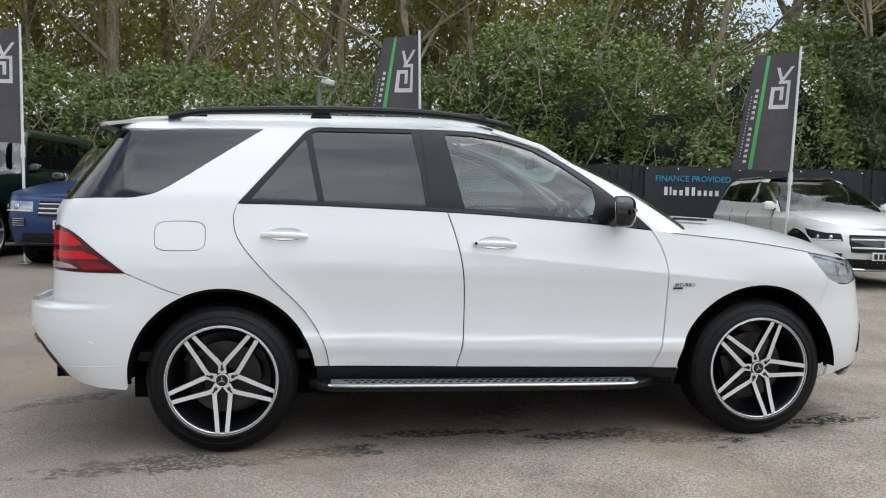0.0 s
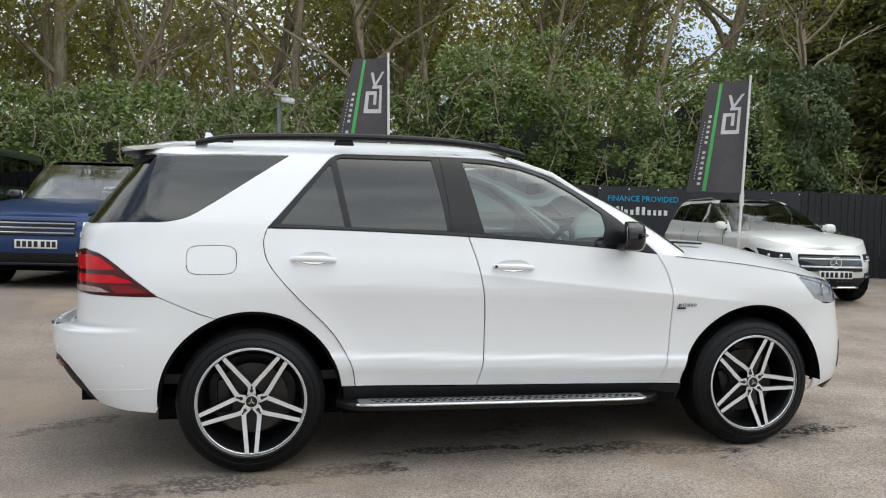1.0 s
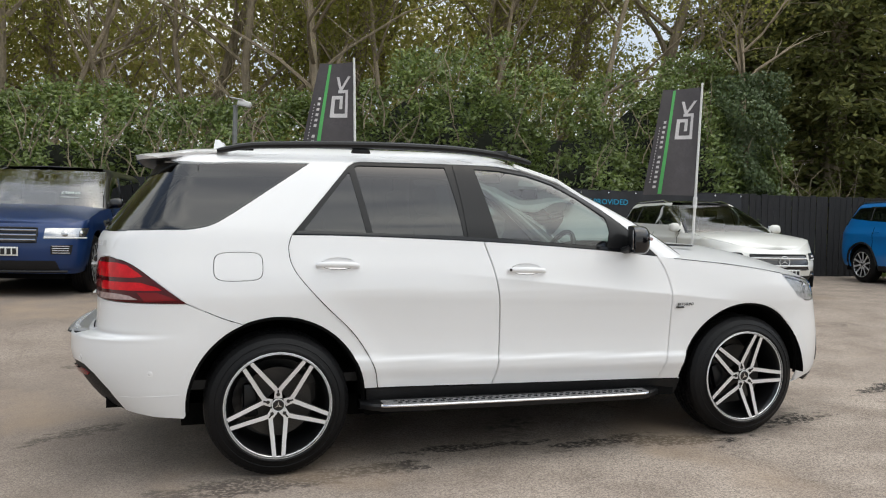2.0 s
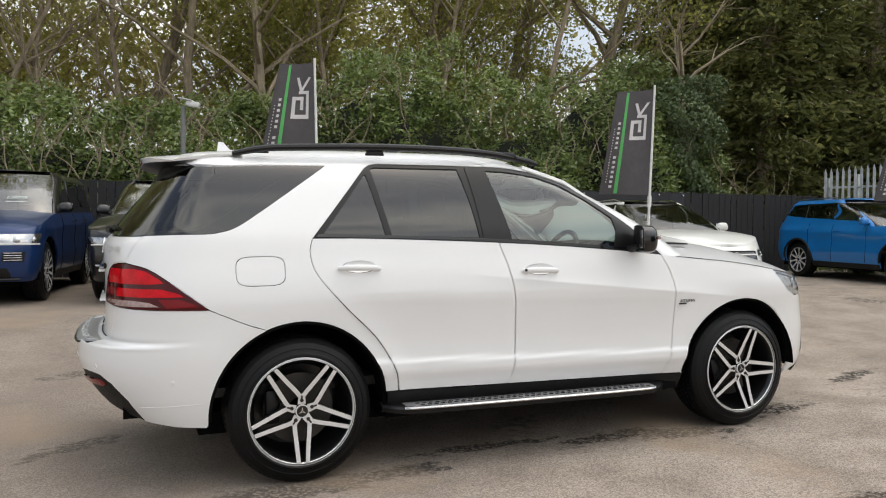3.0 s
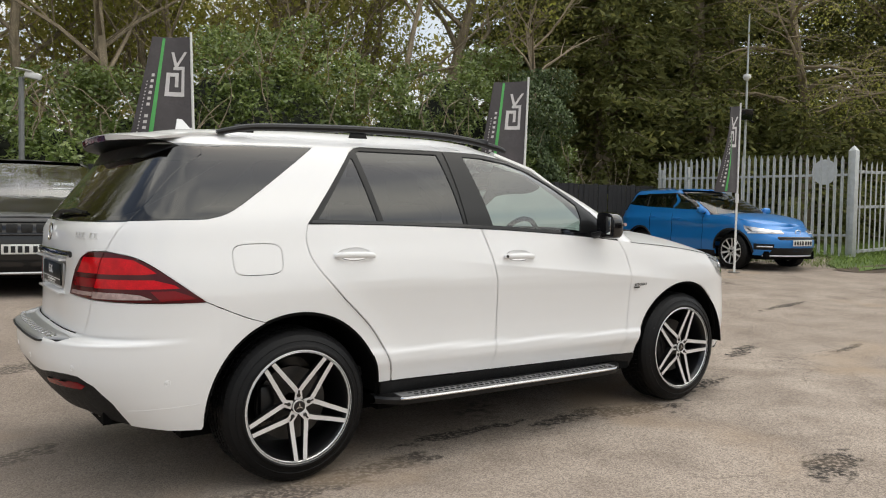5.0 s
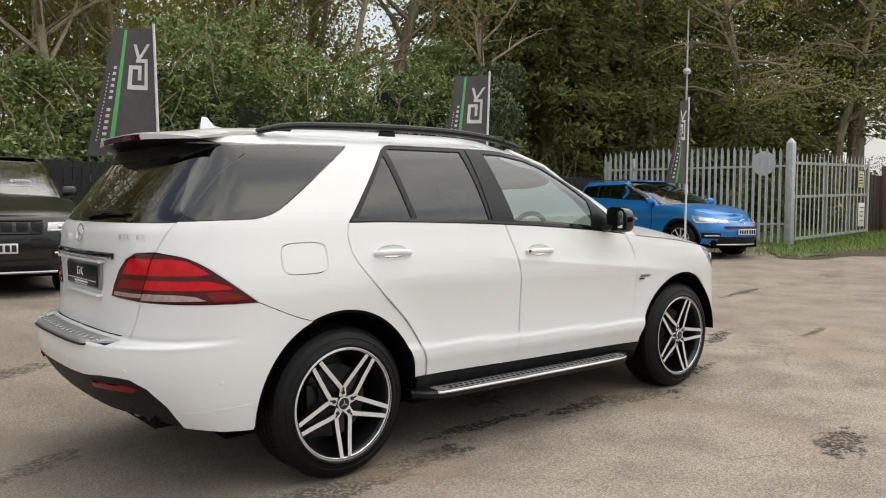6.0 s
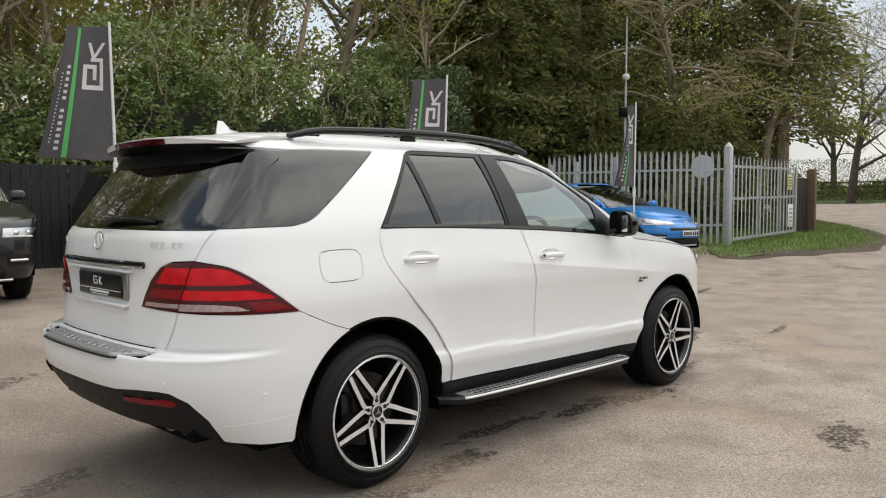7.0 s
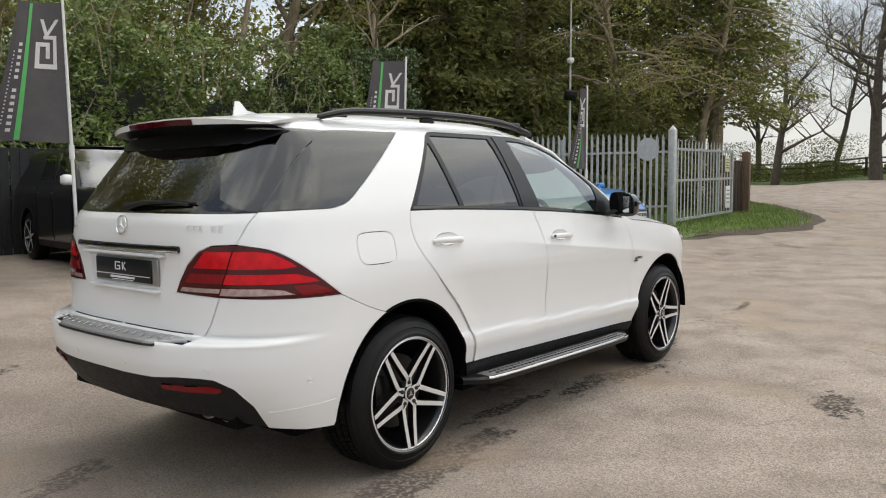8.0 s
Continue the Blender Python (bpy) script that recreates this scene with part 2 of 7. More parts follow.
def spline(pts, n=6):
    """Catmull-Rom through 2D or 3D points."""
    P = [np.array(p, float) for p in pts]
    P = [2 * P[0] - P[1]] + P + [2 * P[-1] - P[-2]]
    out = []
    for i in range(1, len(P) - 2):
        for k in range(n):
            t = k / n
            a, b, c, d = P[i - 1], P[i], P[i + 1], P[i + 2]
            out.append(tuple(0.5 * (2 * b + (c - a) * t + (2 * a - 5 * b + 4 * c - d) * t**2 + (3 * b - a - 3 * c + d) * t**3)))
    out.append(tuple(P[-2]))
    return out


def inside(poly, x, y):
    hit = False
    j = len(poly) - 1
    for i in range(len(poly)):
        xi, yi = poly[i][0], poly[i][1]
        xj, yj = poly[j][0], poly[j][1]
        if (yi > y) != (yj > y) and x < (xj - xi) * (y - yi) / (yj - yi) + xi:
            hit = not hit
        j = i
    return hit


def clean(poly, tol=1e-4):
    out = []
    for p in poly:
        if not out or (abs(p[0] - out[-1][0]) + abs(p[1] - out[-1][1])) > tol:
            out.append((float(p[0]), float(p[1])))
    if abs(out[0][0] - out[-1][0]) + abs(out[0][1] - out[-1][1]) < tol:
        out.pop()
    return out


def shrunk(poly, d):
    """The outline drawn in by d (a negative d widens it)."""
    poly = clean(poly)
    area = sum(poly[i - 1][0] * poly[i][1] - poly[i][0] * poly[i - 1][1] for i in range(len(poly)))
    s = 1 if area > 0 else -1
    out = []
    n = len(poly)
    for i in range(n):
        a, b, c = (np.array(poly[j % n]) for j in (i - 1, i, i + 1))
        e1, e2 = b - a, c - b
        n1 = np.array((-e1[1], e1[0])) / (np.hypot(*e1) + 1e-9)
        n2 = np.array((-e2[1], e2[0])) / (np.hypot(*e2) + 1e-9)
        m = n1 + n2
        m = m / max(0.35, float(np.dot(m, m)) / 2)
        out.append(tuple(b + s * d * m))
    return out


def dense(poly, step):
    out = []
    n = len(poly)
    for i in range(n):
        a, b = np.array(poly[i]), np.array(poly[(i + 1) % n])
        k = max(1, int(math.ceil(np.hypot(*(b - a)) / step)))
        out += [tuple(a + (b - a) * j / k) for j in range(k)]
    return out


def filled(outer, holes=(), step=0.03, lines=()):
    """Triangles that fill an outline with holes, on an even grid that keeps to the pressed lines: points and faces in the plane."""
    from mathutils.geometry import delaunay_2d_cdt
    loops = [dense(clean(outer), step)] + [dense(clean(h), step) for h in holes]
    pts, edges = [], []
    for lp in loops:
        k = len(pts)
        pts += lp
        edges += [(k + i, k + (i + 1) % len(lp)) for i in range(len(lp))]
    rim_pts = np.array(pts)
    for ln in lines:
        last = None
        for x, y in ln:
            ok = inside(loops[0], x, y) and not any(inside(h, x, y) for h in loops[1:]) and ((rim_pts[:, 0] - x) ** 2 + (rim_pts[:, 1] - y) ** 2).min() > (0.3 * step) ** 2
            if ok:
                pts.append((x, y))
                if last is not None:
                    edges.append((last, len(pts) - 1))
            last = len(pts) - 1 if ok else None
    edge_pts = np.array(pts)
    x0, y0 = edge_pts.min(0)
    x1, y1 = edge_pts.max(0)
    row = 0
    y = y0 + step / 2
    while y < y1:
        x = x0 + (step / 2 if row % 2 else 0)
        while x < x1:
            if inside(loops[0], x, y) and not any(inside(h, x, y) for h in loops[1:]):
                if ((edge_pts[:, 0] - x) ** 2 + (edge_pts[:, 1] - y) ** 2).min() > (0.45 * step) ** 2:
                    pts.append((x, y))
            x += step
        y += step * 0.87
        row += 1
    V, _, T, *_ = delaunay_2d_cdt([Vector(p) for p in pts], edges, [], 0, 1e-6)
    keep = []
    for f in T:
        cx, cy = sum(V[i].x for i in f) / len(f), sum(V[i].y for i in f) / len(f)
        if inside(loops[0], cx, cy) and not any(inside(h, cx, cy) for h in loops[1:]):
            keep.append(tuple(f))
    return [(v.x, v.y) for v in V], keep


# ---------- car bodies ----------
def sstep(a, b, x):
    t = min(1.0, max(0.0, (x - a) / (b - a)))
    return t * t * (3 - 2 * t)


class Shell:
    """A car's skin below or above the waist: level slices, each a straight-sided plan with superellipse ends.
    A place on it is (u, z): along the flank u is x; past the corners it runs round to the middle of the tail or nose."""

    def __init__(self, width, tail, nose, rear_x, front_x, rear_n=3.0, front_n=2.6, flare=(), taper=None):
        self.w, self.xr, self.xf = pchip(*width), pchip(*tail), pchip(*nose)
        self.rx, self.fx = rear_x, front_x if callable(front_x) else (lambda z: front_x)
        self.f0 = self.fx(0.0) if not callable(front_x) else front_x(1.2)
        self.mid = 0.9
        self.rn, self.fn, self.flare, self.taper = rear_n, front_n, flare, taper
        self.LR, self.LF = 1.35, 1.5
        self.tilt = False
        self.plain_w = None
        self.creases = ()

    def half(self, x, z):
        w = self.w(z + (0.038 * (min(max(x, -0.4), 2.9) - 1.2) * math.exp(-((z - 0.77) / 0.33) ** 4) if self.tilt else 0.0))
        if self.plain_w:
            t = sstep(-0.10, 0.60, x) * (1 - sstep(2.45, 2.75, x))
            w = self.plain_w(z) + (w - self.plain_w(z)) * t
        for line, amount, spread in self.creases:
            w += amount(x) * math.exp(-abs(z - line(x)) / spread)
        for fx, fz, r, amount in self.flare:
            d = math.hypot(x - fx, z - fz)
            w += amount * math.exp(-((d - r) / 0.10) ** 2)
        if self.taper:
            w -= self.taper(x)
        return w

    def side_x(self, u, z):
        if u <= self.mid:
            return u
        return self.mid + (u - self.mid) * (self.fx(z) - self.mid) / (self.f0 - self.mid)

    def at(self, u, z):
        """(x, half-width) at (u, z)."""
        if u < self.rx:
            a, b, n = self.rx - self.xr(z), self.half(self.rx, z), self.rn(z) if callable(self.rn) else self.rn
            t = min(1.0, (self.rx - u) / self.LR) * math.pi / 2
            s, c = math.sin(t), max(0.0, math.cos(t))
            k = (s**n + c**n) ** (-1 / n)
            return self.rx - a * s * k, b * c * k
        if u > self.f0:
            x0 = self.fx(z)
            a, b, n = self.xf(z) - x0, self.half(x0, z), self.fn
            t = min(1.0, (u - self.f0) / self.LF) * math.pi / 2
            s, c = math.sin(t), max(0.0, math.cos(t))
            k = (s**n + c**n) ** (-1 / n)
            return x0 + a * s * k, b * c * k
        x = self.side_x(u, z)
        return x, self.half(x, z)

    def point(self, u, z, off=0.0):
        x, y = self.at(u, z)
        if off:
            n = self.normal(u, z)
            return (x + n[0] * off, y + n[1] * off, z + n[2] * off)
        return (x, y, z)

    def normal(self, u, z):
        e = 0.004
        ua, ub = max(u - e, self.rx - self.LR), min(u + e, self.f0 + self.LF)
        a, b = Vector((*self.at(ua, z), z)), Vector((*self.at(ub, z), z))
        c, d = Vector((*self.at(u, z - e), z - e)), Vector((*self.at(u, z + e), z + e))
        n = (d - c).cross(b - a)
        return n.normalized() if n.length > 1e-9 else Vector((0, 1, 0))

    def S(self, x, z):
        """u of the place with this x."""
        if x < self.rx:
            lo, hi = self.rx - self.LR, self.rx
            for _ in range(40):
                m = (lo + hi) / 2
                lo, hi = (m, hi) if self.at(m, z)[0] < x else (lo, m)
            return lo
        if x > self.fx(z):
            lo, hi = self.f0, self.f0 + self.LF
            for _ in range(40):
                m = (lo + hi) / 2
                lo, hi = (m, hi) if self.at(m, z)[0] < x else (lo, m)
            return lo
        if x <= self.mid:
            return x
        return self.mid + (x - self.mid) * (self.f0 - self.mid) / (self.fx(z) - self.mid)

    def R(self, y, z):
        """u of the place on the tail at this half-width."""
        lo, hi = self.rx - self.LR, self.rx
        for _ in range(40):
            m = (lo + hi) / 2
            lo, hi = (m, hi) if self.at(m, z)[1] < y else (lo, m)
        return lo

    def N(self, y, z):
        """u of the place on the nose at this half-width."""
        lo, hi = self.f0, self.f0 + self.LF
        for _ in range(40):
            m = (lo + hi) / 2
            lo, hi = (m, hi) if self.at(m, z)[1] > y else (lo, m)
        return lo

    def patch(self, outer, holes=(), step=0.035, off=0.0, gap=0.0, thick=0.014, wide=False, lines=()):
        """A panel on the flank at +y: its outline in (u, z), set off the skin, with edges turned in."""
        o = shrunk(outer, gap) if gap else clean(outer)
        if wide:
            ends = (self.rx - self.LR, self.f0 + self.LF)
            o = [(next((e for e in ends if abs(u - e) < 2.2 * gap + 1e-6), u), z) for u, z in o]
        hs = [shrunk(h, -gap) if gap else clean(h) for h in holes]
        P2, T = filled(o, hs, step, lines)
        V, Nn = [], []
        for u, z in P2:
            n = self.normal(u, z)
            x, y = self.at(u, z)
            V.append((x + n[0] * off, y + n[1] * off, z + n[2] * off))
            Nn.append(tuple(n))
        F = []
        for f in T:
            a, b, c = (Vector(V[i]) for i in f[:3])
            nn = (b - a).cross(c - a)
            ref = Vector(Nn[f[0]])
            F.append(tuple(f) if nn.dot(ref) >= 0 else tuple(reversed(f)))
        if thick:
            count = {}
            for f in F:
                for i in range(len(f)):
                    e = (f[i], f[(i + 1) % len(f)])
                    count[tuple(sorted(e))] = count.get(tuple(sorted(e)), []) + [e]
            rim = [es[0] for es in count.values() if len(es) == 1]
            if wide:
                rim = [e for e in rim if not (abs(V[e[0]][1]) < 1e-3 and abs(V[e[1]][1]) < 1e-3)]
            made = {}
            for a, b in rim:
                for i in (a, b):
                    if i not in made:
                        made[i] = len(V)
                        V.append(tuple(np.array(V[i]) - np.array(Nn[i]) * thick))
                        Nn.append(Nn[i])
                F.append((b, a, made[a], made[b]))
        return V, F, Nn

    def both(self, *a, **k):
        """The panel that spans the middle of tail or nose: the patch and its mirror image as one mesh."""
        g = self.patch(*a, wide=True, **k)
        h = flipped(g)
        n = len(g[0])
        return g[0] + h[0], g[1] + [tuple(i + n for i in f) for f in h[1]], g[2] + h[2]

    def cap(self, zrim, crown, u0, u1, nu=60, nk=14, power=2.4, off=0.0):
        """A bonnet or roof: bulges over the rim of the slices between u0 and u1, both sides."""
        V, F = [], []
        for i in range(nu + 1):
            u = u0 + (u1 - u0) * i / nu
            zr = zrim(u)
            x, y = self.at(u, zr)
            for j in range(-nk, nk + 1):
                k = j / nk
                V.append((x, y * k, zr + crown(x) * (1 - abs(k) ** power) + off))
        m = 2 * nk + 1
        for i in range(nu):
            for j in range(m - 1):
                a = i * m + j
                F.append((a, a + m, a + m + 1, a + 1))
        return V, F


def circle_arc(cx, cz, r, a0, a1, n=24):
    return [(cx + r * math.cos(radians(a0 + (a1 - a0) * i / n)), cz + r * math.sin(radians(a0 + (a1 - a0) * i / n))) for i in range(n + 1)]


def wheel(name, R, width, rim_r, style, parent, m, mats=("rubber", "alloy", "alloy_black")):
    """A wheel with its face at -y: tyre, rim, spokes, disc and hub."""
    e = new(name)
    e.parent = parent
    e.matrix_local = m
    w = width
    tyre = [(rim_r - 0.005, -0.004), (rim_r + 0.004, -0.014), (rim_r + 0.010, -0.020), (rim_r + 0.016, -0.019), (rim_r + 0.020, -0.011), (rim_r + 0.030, -0.006), (R - 0.056, -0.001), (R - 0.053, -0.0035), (R - 0.050, -0.001), (R - 0.030, 0.006), (R - 0.015, 0.017), (R - 0.006, 0.033), (R - 0.001, 0.05)]
    for i in range(4):
        y0 = 0.05 + (w - 0.1) * (i + 0.5) / 4
        tyre += [(R - 0.006, y0 - 0.022), (R - 0.006, y0 + 0.017)]
    tyre += [(R - 0.008, w - 0.024), (R - 0.05, w), (rim_r, w - 0.01), (rim_r - 0.01, w - 0.02)]
    part("tyre", lathe(tyre, 96), mats[0], e, angle=50)
    # tread blocks: a shoulder row that laps over the edge, and rows across the running face
    ny = 78
    V, F = [], []
    for i in range(ny):
        a0, a1 = 2 * math.pi * i / ny, 2 * math.pi * (i + 0.80) / ny
        k = len(V)
        for (r, y) in ((R - 0.024, 0.011), (R - 0.0045, 0.033), (R + 0.0015, 0.056)):
            for a in (a0, a1):
                V.append((r * math.cos(a + y * 0.6), y - 0.003, r * math.sin(a + y * 0.6)))
        F += [(k, k + 1, k + 3, k + 2), (k + 2, k + 3, k + 5, k + 4)]
        for row in range(4):
            y0 = 0.062 + (w - 0.10) * row / 4
            y1 = y0 + (w - 0.10) / 4 - 0.013
            k = len(V)
            for r in (R - 0.008, R + 0.001):
                for a, y in ((a0, y0), (a1, y0), (a1, y1), (a0, y1)):
                    sk = a + (y - 0.15) * (0.9 if row % 2 else 0.35) + 0.02 * row
                    V.append((r * math.cos(sk), y, r * math.sin(sk)))
            F += [(k + 4, k + 5, k + 6, k + 7)] + [(k + q, k + (q + 1) % 4, k + 4 + (q + 1) % 4, k + 4 + q) for q in range(4)]
    part("tread", (V, F), mats[0], e, smooth=False)
    rim = [(rim_r - 0.002, -0.014), (rim_r + 0.006, -0.012), (rim_r + 0.004, -0.004), (rim_r - 0.008, -0.011), (rim_r - 0.012, -0.006)]
    part("rim_lip", lathe(rim, 72), mats[1], e)
    part("barrel", lathe([(rim_r - 0.011, -0.007), (rim_r - 0.016, -0.002), (rim_r - 0.026, 0.03), (rim_r - 0.045, 0.08), (rim_r - 0.05, w - 0.03), (0.06, w - 0.03)], 48), mats[2], e)
    disc_r = rim_r * 0.66
    part("brake_disc", lathe([(0.05, 0.10), (disc_r, 0.10), (disc_r, 0.125), (0.05, 0.125)], 48), "steel", e)
    part("caliper", moved(box((0, 0, 0), (disc_r * 0.42, 0.06, disc_r * 1.0), 0.02), Matrix.Translation((-disc_r * 0.75, 0.09, disc_r * 0.1))), "trim", e)
    spokes = []
    faces = []
    if style == "twin":
        n = 5
        for i in range(n):
            base = radians(90 + 36 + 72 * i)
            for sgn in (-1, 1):
                pts = []
                for r, dw, half, y in ((0.052, 0.040, 0.0115, 0.010), (0.098, 0.0385, 0.0115, 0.006), (0.17, 0.0315, 0.0112, 0.000), (rim_r - 0.014, 0.0235, 0.0108, -0.012)):
                    pts.append((r, sgn * dw, half, y))
                V, F = [], []
                for r, off, half, y in pts:
                    for s2, yy in ((-1, y), (1, y), (1, y + 0.035), (-1, y + 0.035)):
                        px, pz = r, off + s2 * half
                        V.append((px * math.cos(base) - pz * math.sin(base), yy, px * math.sin(base) + pz * math.cos(base)))
                for j in range(3):
                    for k in range(4):
                        a, b = j * 4 + k, j * 4 + (k + 1) % 4
                        F.append((a, b, b + 4, a + 4))
                F += [(3, 2, 1, 0), (12, 13, 14, 15)]
                bright = [f for f in F if all(i % 4 in (0, 1) for i in f)]
                dark = [f for f in F if f not in bright]
                faces.append((V, bright))
                spokes.append((V, dark))
            # web that joins the pair near the hub
            base += radians(36)
            V = []
            for r, half, y in ((0.035, 0.022, 0.0095), (0.090, 0.0165, 0.0045)):
                for s2 in (-1, 1):
                    V.append((r * math.cos(base) - s2 * half * math.sin(base), y, r * math.sin(base) + s2 * half * math.cos(base)))
            faces.append((V, [(0, 1, 3, 2)]))
            # slot
            V = []
            for r, half in ((0.062, 0.0045), (0.082, 0.0045)):
                for s2 in (-1, 1):
                    V.append((r * math.cos(base) - s2 * half * math.sin(base), 0.002, r * math.sin(base) + s2 * half * math.cos(base)))
            spokes.append((V, [(0, 1, 3, 2)]))
    else:
        n = style
        for i in range(n):
            base = 2 * math.pi * i / n + 0.2
            V, F = [], []
            for r, half, y in ((0.03, 0.030, 0.01), (0.12, 0.016, 0.004), (rim_r - 0.012, 0.020, -0.008)):
                for s2, yy in ((-1, y), (1, y), (1, y + 0.03), (-1, y + 0.03)):
                    px, pz = r, s2 * half
                    V.append((px * math.cos(base) - pz * math.sin(base), yy, px * math.sin(base) + pz * math.cos(base)))
            for j in range(2):
                for k in range(4):
                    a, b = j * 4 + k, j * 4 + (k + 1) % 4
                    F.append((a, b, b + 4, a + 4))
            faces.append((V, [f for f in F if all(q % 4 in (0, 1) for q in f)]))
            spokes.append((V, [f for f in F if not all(q % 4 in (0, 1) for q in f)]))
    part("spoke_face", joined(*faces), mats[1], e)
    part("spoke_side", joined(*spokes), mats[2], e)
    part("hub_cap", lathe([(0.0001, -0.004), (0.026, -0.004), (0.031, 0.0), (0.033, 0.02)], 24), "gloss", e)
    part("hub_ring", lathe([(0.030, -0.003), (0.034, -0.004), (0.036, 0.003)], 24), mats[1], e)
    if style == "twin":
        star = []
        for i in range(3):
            a = radians(90 + 120 * i)
            star.append(([(0.024 * math.cos(a), -0.0055, 0.024 * math.sin(a)), (0.005 * math.cos(a + 1.05), -0.006, 0.005 * math.sin(a + 1.05)),
                          (0.005 * math.cos(a - 1.05), -0.006, 0.005 * math.sin(a - 1.05))], [(0, 1, 2)]))
        part("hub_emblem", joined(*star), "chrome", e)
    bolts = []
    for i in range(5):
        a = radians(90 + 72 * i)
        bolts.append(moved(lathe([(0.0001, 0.0), (0.009, 0.0), (0.0105, 0.004), (0.0105, 0.02)], 6), Matrix.Translation((0.056 * math.cos(a), 0.0, 0.056 * math.sin(a)))))
    for b in bolts:
        part("wheel_bolt", b, "steel", e)
    return e


# ---------- ground ----------
def ground_z(x, y):
    """The lot climbs at one in sixty along the white car, and rises a little to the fence and to the gate."""
    near = 0.01746 * min(max(x, -6.0), 22.0)
    back = 0.34 + 0.22 * sstep(13.2, 15.5, x) * (1 - sstep(7.0, 10.0, y))
    z = near + (back - near) * sstep(0.5, 5.5, y)
    z += 1.35 * sstep(17.0, 46.0, x)
    return z


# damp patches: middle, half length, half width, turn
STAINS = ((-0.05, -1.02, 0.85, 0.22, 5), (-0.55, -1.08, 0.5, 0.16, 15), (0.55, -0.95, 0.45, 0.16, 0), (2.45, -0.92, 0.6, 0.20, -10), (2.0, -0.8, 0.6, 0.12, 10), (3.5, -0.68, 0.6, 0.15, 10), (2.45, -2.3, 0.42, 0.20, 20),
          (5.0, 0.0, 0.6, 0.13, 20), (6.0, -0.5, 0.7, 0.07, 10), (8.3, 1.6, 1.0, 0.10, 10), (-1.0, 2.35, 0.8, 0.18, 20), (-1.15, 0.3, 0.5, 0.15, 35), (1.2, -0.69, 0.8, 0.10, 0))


def tarmac_mat():
    m, nt, b = bare("worn_tarmac")
    tc = nt.nodes.new("ShaderNodeTexCoord")
    base = mixed(nt, noisy(nt, 0.35, 6, 0.3, 0.7), (0.305, 0.259, 0.219), (0.375, 0.325, 0.279))
    base = mixed(nt, noisy(nt, 2.1, 6, 0.40, 0.72), base, (0.235, 0.198, 0.167))
    # stones set in the binder
    vo = nt.nodes.new("ShaderNodeTexVoronoi")
    vo.inputs["Scale"].default_value = 130
    nt.links.new(tc.outputs["Object"], vo.inputs["Vector"])
    stone = nt.nodes.new("ShaderNodeValToRGB")
    stone.color_ramp.elements[0].color, stone.color_ramp.elements[1].color = (0.58, 0.57, 0.56, 1), (1.34, 1.31, 1.28, 1)
    sep = nt.nodes.new("ShaderNodeSeparateColor")
    nt.links.new(vo.outputs["Color"], sep.inputs[0])
    nt.links.new(sep.outputs[0], stone.inputs[0])
    mul = nt.nodes.new("ShaderNodeMixRGB")
    mul.blend_type, mul.inputs[0].default_value = "MULTIPLY", 1.0
    nt.links.new(base, mul.inputs[1])
    nt.links.new(stone.outputs[0], mul.inputs[2])
    # damp and oily patches with ragged edges
    dampa = noisy(nt, 0.9, 8, 0.62, 0.70)
    dampb = noisy(nt, 14, 5, 0.42, 0.60)
    mm = nt.nodes.new("ShaderNodeMath")
    mm.operation = "MULTIPLY"
    nt.links.new(dampa, mm.inputs[0])
    nt.links.new(dampb, mm.inputs[1])
    col = mixed(nt, mm.outputs[0], mul.outputs[0], (0.105, 0.088, 0.074))
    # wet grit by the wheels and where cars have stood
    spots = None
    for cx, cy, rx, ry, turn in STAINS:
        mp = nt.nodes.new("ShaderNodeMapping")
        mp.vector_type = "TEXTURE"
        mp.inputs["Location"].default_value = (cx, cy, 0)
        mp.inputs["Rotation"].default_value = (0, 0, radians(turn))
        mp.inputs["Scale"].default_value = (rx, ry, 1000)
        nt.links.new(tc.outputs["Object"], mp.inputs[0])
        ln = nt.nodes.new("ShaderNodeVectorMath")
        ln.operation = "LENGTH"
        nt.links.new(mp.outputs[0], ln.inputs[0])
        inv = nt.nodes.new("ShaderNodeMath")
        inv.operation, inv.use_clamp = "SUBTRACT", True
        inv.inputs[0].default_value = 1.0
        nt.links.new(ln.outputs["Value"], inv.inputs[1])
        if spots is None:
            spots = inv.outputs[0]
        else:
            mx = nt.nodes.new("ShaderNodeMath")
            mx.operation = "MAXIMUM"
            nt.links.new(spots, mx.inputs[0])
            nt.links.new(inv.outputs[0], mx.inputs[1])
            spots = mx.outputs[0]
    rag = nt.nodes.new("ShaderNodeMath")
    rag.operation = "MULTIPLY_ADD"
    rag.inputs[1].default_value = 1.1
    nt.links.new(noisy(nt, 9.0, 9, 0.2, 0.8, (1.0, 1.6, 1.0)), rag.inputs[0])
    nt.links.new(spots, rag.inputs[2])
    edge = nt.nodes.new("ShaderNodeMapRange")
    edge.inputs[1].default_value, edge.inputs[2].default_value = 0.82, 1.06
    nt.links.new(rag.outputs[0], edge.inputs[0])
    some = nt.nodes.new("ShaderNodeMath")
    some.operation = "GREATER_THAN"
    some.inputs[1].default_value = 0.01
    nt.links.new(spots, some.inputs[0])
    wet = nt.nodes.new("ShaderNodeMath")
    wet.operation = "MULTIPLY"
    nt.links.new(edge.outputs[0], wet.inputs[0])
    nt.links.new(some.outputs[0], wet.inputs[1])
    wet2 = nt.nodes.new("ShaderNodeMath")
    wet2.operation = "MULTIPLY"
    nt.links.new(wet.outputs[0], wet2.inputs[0])
